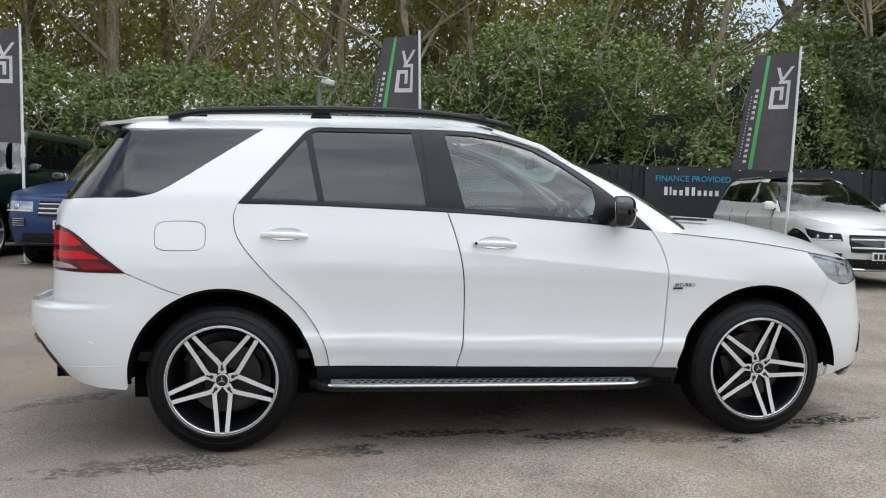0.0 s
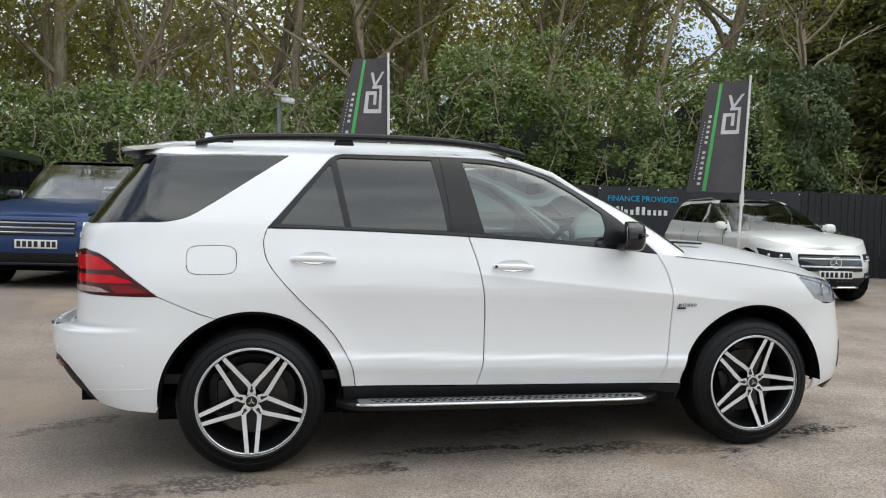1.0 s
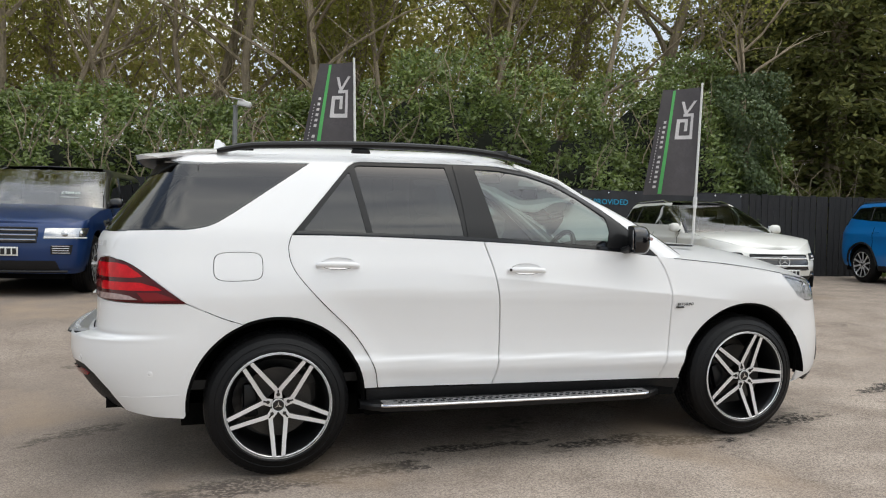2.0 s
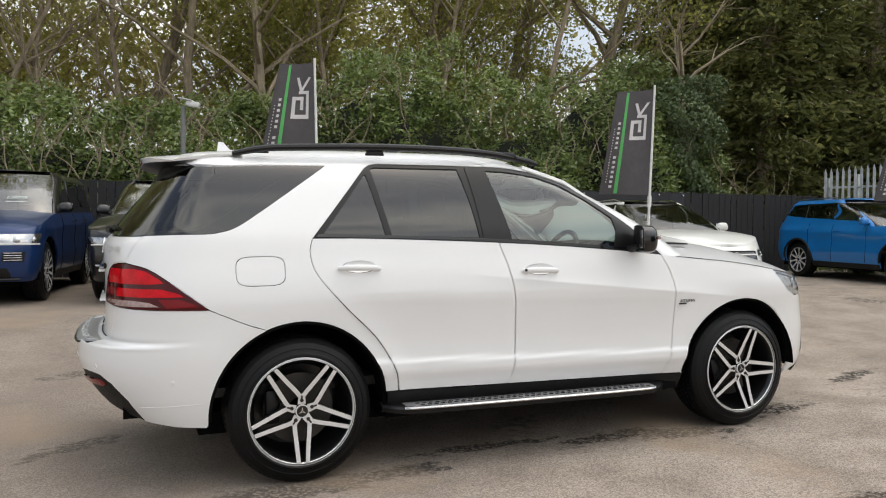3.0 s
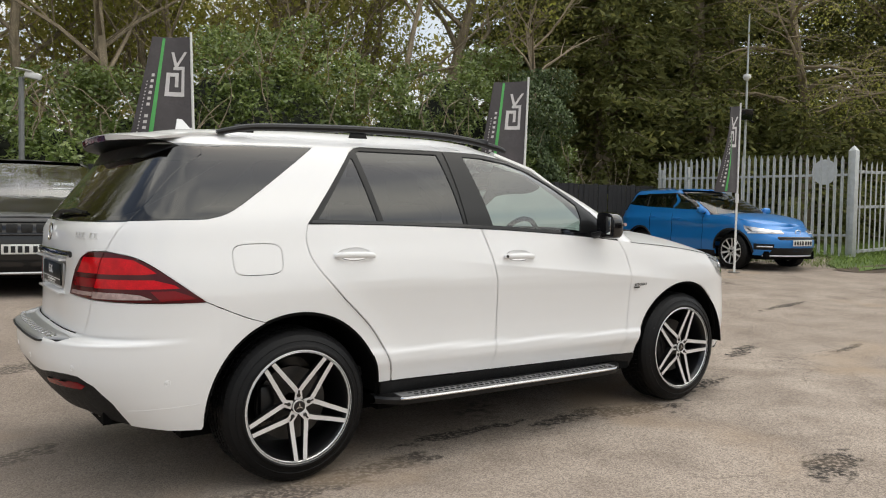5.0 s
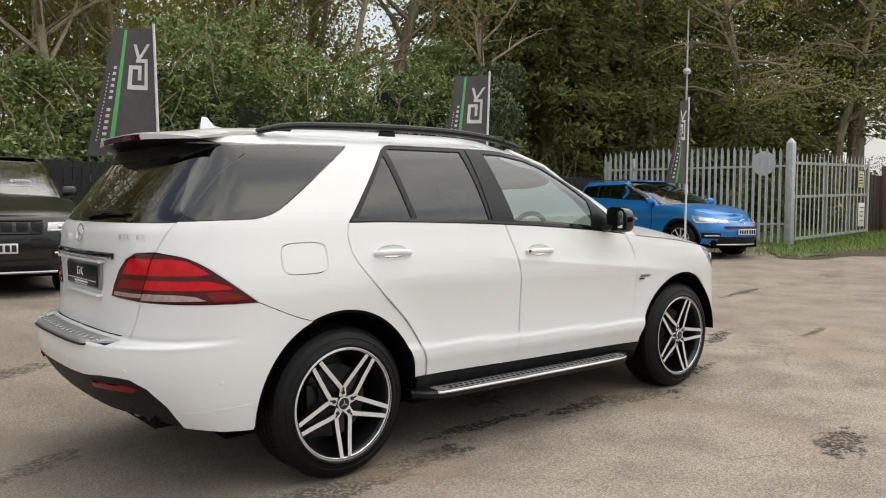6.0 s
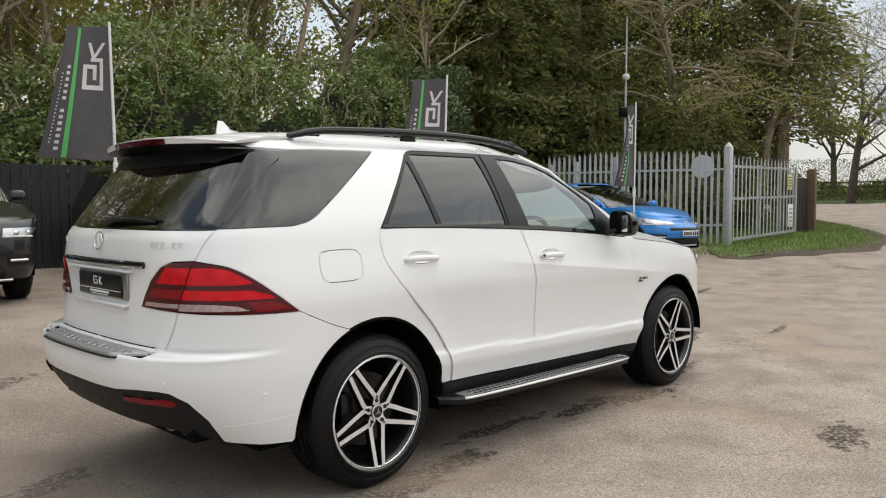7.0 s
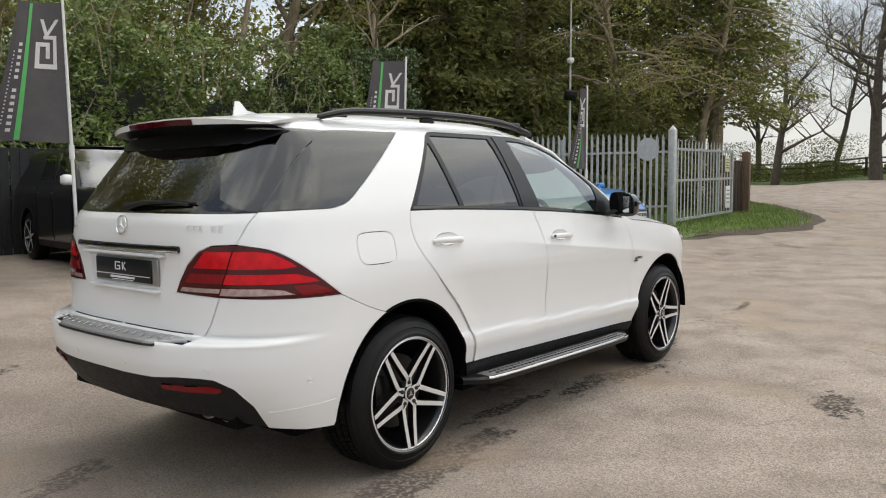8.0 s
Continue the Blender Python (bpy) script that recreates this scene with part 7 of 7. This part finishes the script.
M["twig"] = plain("bare_twigs", (0.30, 0.245, 0.17), 0.9, var=0.35, scale=3)
# near-black, so the shade inside the hedge is in the colour
M["core_shade"] = plain("hedge_shade_black", (0.010, 0.014, 0.007), 1.0, var=0.5, scale=3)


def quads(C, D, U, length, width):
    """Leaf blades: centres, directions, side vectors; each a folded diamond of two triangles."""
    a, b = C - D * length[:, None] * 0.5, C + D * length[:, None] * 0.5
    l, r = C + U * width[:, None] * 0.5, C - U * width[:, None] * 0.5
    n = len(C)
    V = np.stack((a, r, b, l), 1).reshape(-1, 3)
    F = np.arange(n * 4).reshape(n, 4)
    return V, F


def bulk(name, V, F, material, parent=None):
    me = bpy.data.meshes.new(name)
    me.vertices.add(len(V))
    me.vertices.foreach_set("co", np.asarray(V, np.float32).ravel())
    me.loops.add(F.size)
    me.loops.foreach_set("vertex_index", F.astype(np.int32).ravel())
    me.polygons.add(len(F))
    me.polygons.foreach_set("loop_start", (np.arange(len(F)) * F.shape[1]).astype(np.int32))
    me.update(calc_edges=True)
    me.validate()
    me.materials.append(M[material])
    ob = new(name, me)
    if parent:
        ob.parent = parent
    return ob


rs = np.random.RandomState(11)


def unit(n):
    v = rs.normal(size=(n, 3))
    return v / np.linalg.norm(v, axis=1)[:, None]


def cross_unit(D, N):
    U = np.cross(D, N)
    return U / (np.linalg.norm(U, axis=1)[:, None] + 1e-9)


hedge_top = pchip([-30, -8, -3, 1.2, 3.0, 4.6, 6.4, 7.8, 9.2, 10.6, 11.8, 13], [4.4, 4.3, 3.9, 3.95, 4.5, 5.3, 5.5, 4.6, 4.9, 5.7, 5.0, 2.6])


def build_hedge():
    n_clumps, per = 2500, 46
    x = rs.uniform(-24, 12.7, n_clumps)
    face = rs.rand(n_clumps)
    top = np.array([hedge_top(v) for v in x])
    lump = np.array([noise.noise((v * 0.55, 3.0, 0.0)) for v in x]) * 0.5
    z = 1.4 + (top - 1.4 + lump) * face**0.85
    bump_y = np.array([noise.noise((a * 0.8, b * 0.8, 7.0)) for a, b in zip(x, z)])
    fy = np.array([fence_y(v) for v in x])
    hollow = np.array([noise.noise((a * 0.45, b * 0.55, 21.0)) for a, b in zip(x, z)])
    y = fy + 0.75 + 0.9 * (face**3) + bump_y * 0.55 + hollow * 0.7 + rs.uniform(0, 0.35, n_clumps)
    C0 = np.stack((x, y, z), 1)
    r = rs.uniform(0.16, 0.40, n_clumps)
    C = np.repeat(C0, per, 0) + unit(n_clumps * per) * (np.repeat(r, per) * rs.rand(n_clumps * per) ** 0.5)[:, None] * np.array((1, 0.8, 1.1))
    n = len(C)
    D = unit(n) * np.array((1, 0.7, 0.6)) + np.array((0, -0.35, 0.28))
    D /= np.linalg.norm(D, axis=1)[:, None]
    N = unit(n) * 0.7 + np.array((0, -0.7, 0.6))
    V, F = quads(C, D, cross_unit(D, N), rs.uniform(0.085, 0.16, n), rs.uniform(0.036, 0.062, n))
    tagged(bulk("hedge_leaves", V, F, "laurel"), "tall dense evergreen laurel hedge behind the fence", "hedge", kind="stuff")
    # near-black sheet behind the leaves stands in for the shade inside the hedge
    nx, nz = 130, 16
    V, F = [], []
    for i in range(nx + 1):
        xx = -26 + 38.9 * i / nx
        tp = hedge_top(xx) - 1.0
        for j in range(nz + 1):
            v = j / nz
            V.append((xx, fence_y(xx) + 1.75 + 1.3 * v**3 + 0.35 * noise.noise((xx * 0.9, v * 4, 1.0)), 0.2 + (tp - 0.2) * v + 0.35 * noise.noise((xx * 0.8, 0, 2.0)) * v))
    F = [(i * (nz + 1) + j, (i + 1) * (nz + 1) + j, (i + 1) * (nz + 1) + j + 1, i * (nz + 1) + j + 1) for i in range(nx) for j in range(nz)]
    tagged(part("hedge_shade_sheet", (V, F), "core_shade", None), "near-black sheet standing in for the shade inside the hedge", "hedge", kind="stuff")
    # pale stems that show through
    stems = []
    for i in range(150):
        xx = rs.uniform(-10, 14)
        yy = fence_y(xx) + rs.uniform(0.25, 0.7)
        zz = rs.uniform(1.6, hedge_top(xx) - 0.8)
        pts = [(xx, yy, zz)]
        d = np.array((rs.uniform(-0.5, 0.5), rs.uniform(-0.15, 0.1), 1.0))
        for _ in range(5):
            d = d + rs.normal(size=3) * np.array((0.3, 0.08, 0.2))
            q = np.array(pts[-1]) + d / np.linalg.norm(d) * rs.uniform(0.15, 0.3)
            pts.append(tuple(q))
        stems.append(tube(pts, [0.013, 0.012, 0.010, 0.008, 0.006, 0.004], 4, False))
    tagged(part("hedge_stems", joined(*stems), "twig", None), "pale bare stems showing through the hedge", "hedge", kind="stuff")


def limbs(base, height, r0, rnd, spread=0.5, levels=3, first=0.35, lean=(0, 0), kids=(5, 4, 3), droop=0.0, reach=1.0):
    """A tapered trunk with limbs: the tubes, and the tips where leaves grow."""
    geos, tips = [], []

    def grow(p, d, length, r, level):
        n = 6 if level == 0 else 4
        pts, rad = [p], [r]
        for i in range(n):
            wob = 0.10 if level == 0 else 0.26
            d = (d + Vector((rnd.gauss(0, wob), rnd.gauss(0, wob), rnd.gauss(0, wob * 0.6) - droop * level * 0.12 + (0.05 if level else 0.12)))).normalized()
            p = p + d * length / n
            pts.append(p)
            rad.append(r * (1 - (i + 1) / n * (0.72 if level == 0 else 0.85)))
        geos.append(tube(pts, rad, 8 if level == 0 else (5 if level == 1 else 3), False))
        if level >= levels:
            tips.extend(pts[1:])
            return
        for k in range(kids[min(level, len(kids) - 1)]):
            t = first + (1 - first) * (k + rnd.random()) / kids[min(level, len(kids) - 1)] if level == 0 else 0.25 + 0.75 * rnd.random()
            i = min(n - 1, int(t * n))
            a = rnd.uniform(0, 2 * math.pi)
            out = Vector((math.cos(a), math.sin(a), rnd.uniform(0.15, 0.8) - droop * 0.6)) * spread + d * (1 - spread) * 0.8
            grow(pts[i].lerp(pts[i + 1], rnd.random()), out.normalized(), length * rnd.uniform(0.38, 0.62) * (1.0 if level else 0.75) * reach, rad[i] * 0.55, level + 1)
        if level > 0:
            tips.append(pts[-1])
    grow(Vector(base), Vector((lean[0], lean[1], 1)).normalized(), height, r0, 0)
    return joined(*geos), tips


def tree(name, x, y, height, r0, seed, label, leaves=None, per=0, size=(0.05, 0.09), blob=0.35, wood="bark", **k):
    rnd = random.Random(seed)
    z = ground_z(x, y) - 0.1
    t = thing(name, Matrix.Translation((x, y, z)), label, "tree", k.pop("group", "trees behind the fence"))
    g, tips = limbs((0, 0, 0), height, r0, rnd, **k)
    part("trunk", g, wood, t)
    if leaves and per:
        T = np.array([tuple(p) for p in tips])
        n = len(T) * per
        C = np.repeat(T, per, 0) + rs.normal(size=(n, 3)) * blob * np.array((1, 1, 0.7))
        D = unit(n)
        V, F = quads(C, D, cross_unit(D, unit(n)), rs.uniform(*size, n), rs.uniform(*size, n) * 0.6)
        bulk("crown", V, F, leaves, t)
    return t


def conifer(x, y, height, spread, seed, label, start=0.08):
    """A dense yew or cypress: drooping sprays on whorled limbs, with gaps and an uneven edge."""
    rnd = random.Random(seed)
    z0 = ground_z(x, y) - 0.1
    t = thing("conifer", Matrix.Translation((x, y, z0)), label, "tree", "conifers")
    part("trunk", tube([(0, 0, 0), (0.1, 0, height * 0.5), (0, 0.1, height)], [0.32, 0.22, 0.03], 8), "bark", t)
    limbs_, C, D = [], [], []
    n = int(height * 14)
    for i in range(n):
        h = height * (start + (0.98 - start) * (i + rnd.random()) / n)
        a = rnd.uniform(0, 2 * math.pi)
        L = spread * (1.05 - 0.75 * (h / height) ** 1.3) * rnd.uniform(0.55, 1.15)
        out = Vector((math.cos(a), math.sin(a), 0))
        if x < 15.5 and out.y < -0.1:
            L = min(L, max(0.4, (y - fence_y(x) - 0.9) / -out.y))
        pts = [Vector((0, 0, h)) + out * (L * s) + Vector((0, 0, 0.35 * L * s * (1 - 1.25 * s))) for s in (0, 0.35, 0.7, 1.0)]
        limbs_.append(tube(pts, [0.035, 0.025, 0.014, 0.004], 3, False))
        m = int(30 + 40 * L)
        for _ in range(m):
            s = rnd.random() ** 0.55
            p = Vector((0, 0, h)) + out * (L * s) + Vector((0, 0, 0.35 * L * s * (1 - 1.25 * s)))
            C.append((p.x + rnd.gauss(0, 0.22), p.y + rnd.gauss(0, 0.22), p.z + rnd.gauss(-0.12, 0.16)))
            D.append((out.x + rnd.gauss(0, 0.6), out.y + rnd.gauss(0, 0.6), -0.35 + rnd.gauss(0, 0.45)))
    part("limb_wood", joined(*limbs_), "bark", t)
    C, D = np.array(C), np.array(D)
    D /= np.linalg.norm(D, axis=1)[:, None]
    k = len(C)
    V, F = quads(C, D, cross_unit(D, unit(k)), rs.uniform(0.16, 0.34, k), rs.uniform(0.05, 0.11, k))
    bulk("crown", V, F, "conifer", t)
    return t


build_hedge()
rt = random.Random(5)
SPRING = "tall tree with bare limbs and thin yellow-green spring leaves"
for i in range(22):
    x = -22 + 1.6 * i + rt.uniform(-0.6, 0.6)
    y = fence_y(x) + rt.uniform(3.4, 8.5)
    tree("spring_tree", x, y, rt.uniform(10.5, 14.5), rt.uniform(0.13, 0.24), 100 + i, SPRING, "spring", 24, (0.07, 0.15), 0.60, spread=0.62, levels=3, first=0.22, kids=(11, 5, 3))
for i in range(10):
    x = -12 + 2.3 * i + rt.uniform(-0.5, 0.5)
    y = fence_y(x) + rt.uniform(2.2, 4.0)
    tree("bare_tree", x, y, rt.uniform(8, 12), rt.uniform(0.08, 0.14), 300 + i, "slim leafless tree with brown twigs", None, 0, wood="twig", spread=0.55, levels=3, first=0.2, kids=(12, 5, 4))
for i, (x, y, h, s) in enumerate(((15.2, 14.6, 13, 2.6), (15.7, 12.2, 13, 2.7), (16.6, 12.4, 14, 3.0), (18.6, 11.2, 13, 2.9), (20.6, 11.6, 14, 3.0), (22.6, 10.6, 13, 2.7), (24.6, 9.3, 12.5, 2.9), (15.6, 15.5, 15, 3.2), (19.5, 15.5, 15, 3.2), (23.2, 14.5, 15, 3.0))):
    conifer(x, y, h, s, 500 + i, "tall dark green conifer with drooping sprays")

conifer(24.9, 7.1, 11.5, 3.3, 577, "tall dark green conifer with a bare lower trunk", 0.27)

for i, (x, y, h, s) in enumerate(((17.6, 9.8, 4.6, 2.1), (19.6, 8.2, 4.2, 1.9), (21.6, 7.9, 4.4, 1.9), (23.4, 8.6, 4.8, 2.0), (20.6, 10.6, 5.2, 2.2))):
    conifer(x, y, h, s, 800 + i, "dense dark evergreen bush behind the steel gate", 0.03)


# an overhanging tree with long drooping twigs by the gate
tree("overhanging_tree", 21.8, 9.6, 9.5, 0.20, 611, "overhanging tree with drooping yellow-green twigs", "spring", 4, (0.05, 0.10), 0.30, wood="twig", spread=0.85, levels=3, first=0.38, kids=(16, 7, 4), droop=0.55, lean=(0.05, -0.18))
tree("overhanging_tree", 23.6, 7.4, 9.0, 0.18, 612, "overhanging tree with drooping yellow-green twigs", "spring", 4, (0.05, 0.10), 0.30, wood="twig", spread=0.85, levels=3, first=0.42, kids=(15, 7, 4), droop=0.5, lean=(0.05, -0.12))


def build_far_wood():
    # the depth of the wood: brown twigs and thin young leaf, with small gaps of sky
    n = 120000
    x = rs.uniform(-34, 16, n)
    y = 19 + rs.uniform(0, 16, n) - 0.1 * x
    z = 0.5 + 15.0 * rs.rand(n) ** 0.8
    keep = np.array([noise.noise((a * 0.35, b * 0.2, c * 0.45)) + 0.16 - 0.022 * max(0.0, c - 7) for a, b, c in zip(x, y, z)]) > 0
    C = np.stack((x, y, z), 1)[keep]
    k = len(C)
    D = unit(k)
    V, F = quads(C, D, cross_unit(D, unit(k)), rs.uniform(0.2, 0.5, k), rs.uniform(0.08, 0.22, k))
    tagged(bulk("far_wood", V, F, "wood_haze"), "thin brown and yellow-green depth of the wood", "woodland", kind="stuff")


M["wood_haze"] = leaf_mat("far_twigs_and_leaves", [(0.312, 0.252, 0.144), (0.408, 0.348, 0.156), (0.456, 0.420, 0.144), (0.336, 0.360, 0.108)], 0.8, 0.62, 0.2)
build_far_wood()


def build_ivy_stump():
    x, y = 11.6, fence_y(11.6) + 0.8
    t = thing("ivy_stump", Matrix.Translation((x, y, 0.3)), "broken tree trunk wrapped in ivy, with bare pale twigs on top", "tree")
    g, tips = limbs((0, 0, 0), 5.6, 0.16, random.Random(9), spread=0.5, levels=2, first=0.75, kids=(6, 4))
    part("trunk", g, "twig", t)
    n = 9000
    h = rs.uniform(0.8, 4.6, n)
    a = rs.uniform(0, 2 * math.pi, n)
    r = (0.55 + 0.35 * np.sin(h * 2.1) * 0.5 + 0.25 * np.sin(h * 5 + a * 2)) * rs.uniform(0.75, 1.1, n)
    C = np.stack((np.cos(a) * r, np.sin(a) * r, h), 1)
    D = unit(n) + np.array((0, 0, -0.6))
    D /= np.linalg.norm(D, axis=1)[:, None]
    N = np.stack((np.cos(a), np.sin(a), 0.3 + 0 * a), 1) + unit(n) * 0.5
    V, F = quads(C, D, cross_unit(D, N), rs.uniform(0.07, 0.11, n), rs.uniform(0.05, 0.08, n))
    bulk("ivy", V, F, "ivy", t)


build_ivy_stump()


# ---------- verge, road side and distance ----------
def build_verge():
    out = spline([(13.55, 3.55), (15.0, 3.05), (17.5, 2.55), (20.5, 2.70), (23.0, 3.6), (25.5, 5.4), (29.0, 8.2), (36.0, 12.5), (44.0, 16.5)], 6)
    poly = out + [(46, 30), (14.9, 30), (14.9, 9.0), (15.1, 4.7), (14.2, 4.35)]
    P2, T = filled(poly, (), 0.7)
    V = [(x, y, ground_z(x, y) + 0.025 + 0.03 * noise.noise((x * 1.3, y * 1.3, 0))) for x, y in P2]
    tagged(part("verge", (V, T), "grass", None), "rough green grass verge beside the gate", "grass", kind="structure")
    # ragged earth rim
    V, F = [], []
    for i, (x, y) in enumerate(out):
        wd = 0.35 + 0.25 * noise.noise((x, y, 4.0))
        V += [(x + 0.05, y - wd, ground_z(x, y - wd) + 0.010), (x, y + 0.35, ground_z(x, y + 0.35) + 0.045)]
    F = [(2 * i, 2 * i + 2, 2 * i + 3, 2 * i + 1) for i in range(len(out) - 1)]
    tagged(part("verge_rim", (V, F), "earth", None), "bare earth rim of the verge", "earth", kind="structure")
    n = 42000
    x, y = rs.uniform(13.7, 30, n), rs.uniform(2.4, 12, n)
    lim = np.interp(x, [p[0] for p in out], [p[1] for p in out]) + 0.05 + rs.uniform(-0.25, 0.3, n)
    keep = (y > lim)
    x, y = x[keep], y[keep]
    z = np.array([ground_z(a, b) for a, b in zip(x, y)]) + 0.06
    k = len(x)
    D = rs.normal(size=(k, 3)) * np.array((0.45, 0.45, 0.15)) + np.array((0, 0, 1.0))
    D /= np.linalg.norm(D, axis=1)[:, None]
    V, F = quads(np.stack((x, y, z), 1), D, cross_unit(D, unit(k)), rs.uniform(0.09, 0.20, k), rs.uniform(0.008, 0.018, k))
    tagged(bulk("grass_blades", V, F, "leaf_grass"), "tufts of spring grass on the verge", "grass", kind="stuff")
    # field side: bank, rail fence, shrubs and leafless trees
    V, F = [], []
    pts = [(34, -30), (40, -12), (43, 0), (45, 8), (47, 18), (50, 34)]
    for i, (x, y) in enumerate(spline(pts, 5)):
        V += [(x, y, ground_z(x, y) + 0.02), (x + 2.5, y, ground_z(x + 2.5, y) + 0.35), (x + 400, y * 6, 3.0)]
    m = len(V) // 3
    F = [(3 * i + j, 3 * i + 3 + j, 3 * i + 4 + j, 3 * i + 1 + j) for i in range(m - 1) for j in range(2)]
    tagged(part("field", (V, F), "grass", None), "green field and bank across the road", "field", kind="structure")
    rf = thing("rail_fence", Matrix.Identity(4), "weathered post and rail field fence", "fence")
    line = spline([(39, -22), (43.5, -8), (46, 2), (48, 12), (50, 24)], 6)
    for i, (x, y) in enumerate(line):
        z = ground_z(x, y) + 0.2
        part("rail_post", box((x, y, z + 0.55), (0.13, 0.13, 1.2), 0.01, 1), "timber_dark", rf)
        if i:
            q = line[i - 1]
            for h in (0.45, 0.8, 1.08):
                part("fence_rail", bar((q[0], q[1], ground_z(*q) + 0.2 + h), (x, y, z + h), (0.04, 0.09)), "timber_dark", rf)
    for i, (x, y, h, r) in enumerate(((44.2, 5.80, 9.5, 0.36), (44.9, 11.2, 7.5, 0.26), (46.0, -3.0, 8.5, 0.28), (50.0, 13.8, 8, 0.22), (52.0, 5.5, 11, 0.2), (49, 17.5, 9, 0.18), (55, 10.5, 12, 0.2))):
        tree("leafless_tree", x, y, h, r, 700 + i, "leafless roadside tree with fine spreading twigs", None, 0, wood="dark_bark", spread=0.70, levels=4, first=0.26, kids=(11, 8, 6, 4), reach=1.22, group="leafless trees across the road")
    n = 15000
    t = rs.rand(n)
    li = np.array(line)
    ix = (t * (len(li) - 1)).astype(int)
    C = np.stack((li[ix, 0] + rs.normal(size=n) * 0.9 + 2.0, li[ix, 1] + rs.normal(size=n) * 1.2, np.zeros(n)), 1)
    hgt = 0.6 + 1.3 * np.clip(np.array([noise.noise((c[1] * 0.35, 0, 9)) for c in C]) + 0.5, 0.1, 1.2)
    C[:, 2] = np.array([ground_z(c[0], c[1]) for c in C]) + rs.rand(n) * hgt
    D = unit(n)
    V, F = quads(C, D, cross_unit(D, unit(n)), rs.uniform(0.15, 0.3, n), rs.uniform(0.1, 0.2, n))
    tagged(bulk("field_shrubs", V, F, "far_green"), "loose green shrubs along the field fence", "shrubs", kind="stuff")


build_verge()


def build_far_hedgerow():
    # a low olive hedgerow on the far side of the field
    n = 70000
    a = rs.uniform(-0.35, 0.75, n)
    d = 78 + rs.uniform(0, 8, n)
    x, y = d * np.cos(a), d * np.sin(a)
    top = np.array([2.3 + 1.3 * noise.noise((v * 9, 0, 3)) + 0.9 * noise.noise((v * 40, 1, 3)) for v in a])
    z = 1.2 + top * rs.rand(n) ** 0.7
    D = unit(n)
    V, F = quads(np.stack((x, y, z), 1), D, cross_unit(D, unit(n)), rs.uniform(0.14, 0.34, n), rs.uniform(0.1, 0.2, n))
    tagged(bulk("far_hedgerow", V, F, "wood_haze"), "distant olive-brown hedgerow beyond the field", "hedgerow", kind="stuff")
    # young green shrubs that grow up through the rail fence
    n = 16000
    cy = np.array([14.0, 11.6, 9.4, 8.0, 3.2, -1.0])
    k = rs.randint(0, len(cy), n)
    C = np.stack((46.2 + rs.normal(size=n) * 0.9, cy[k] + rs.normal(size=n) * 0.8, np.zeros(n)), 1)
    C[:, 2] = np.array([ground_z(c[0], c[1]) for c in C]) + 0.2 + 2.4 * rs.rand(n) ** 1.5
    D = unit(n)
    V, F = quads(C, D, cross_unit(D, unit(n)), rs.uniform(0.06, 0.12, n), rs.uniform(0.04, 0.08, n))
    tagged(bulk("young_shrubs", V, F, "far_green"), "thin young green shrubs by the field fence", "shrubs", kind="stuff")


build_far_hedgerow()


# what stands behind the camera and shows only in the glass
def build_behind():
    b = thing("low_barn", pose(27, -17, ground_z(27, -17), 0, 0, 24), "low dark barn with a shallow pitched roof", "building")
    part("wall", box((0, 0, 1.5), (16, 8, 3.0)), "timber_dark", b)
    part("roof", ([(-8.4, -4.4, 2.9), (8.4, -4.4, 2.9), (8.4, 0, 5.2), (-8.4, 0, 5.2), (-8.4, 4.4, 2.9), (8.4, 4.4, 2.9)], [(0, 1, 2, 3), (3, 2, 5, 4), (0, 3, 4), (1, 5, 2)]), "board", b)


build_behind()
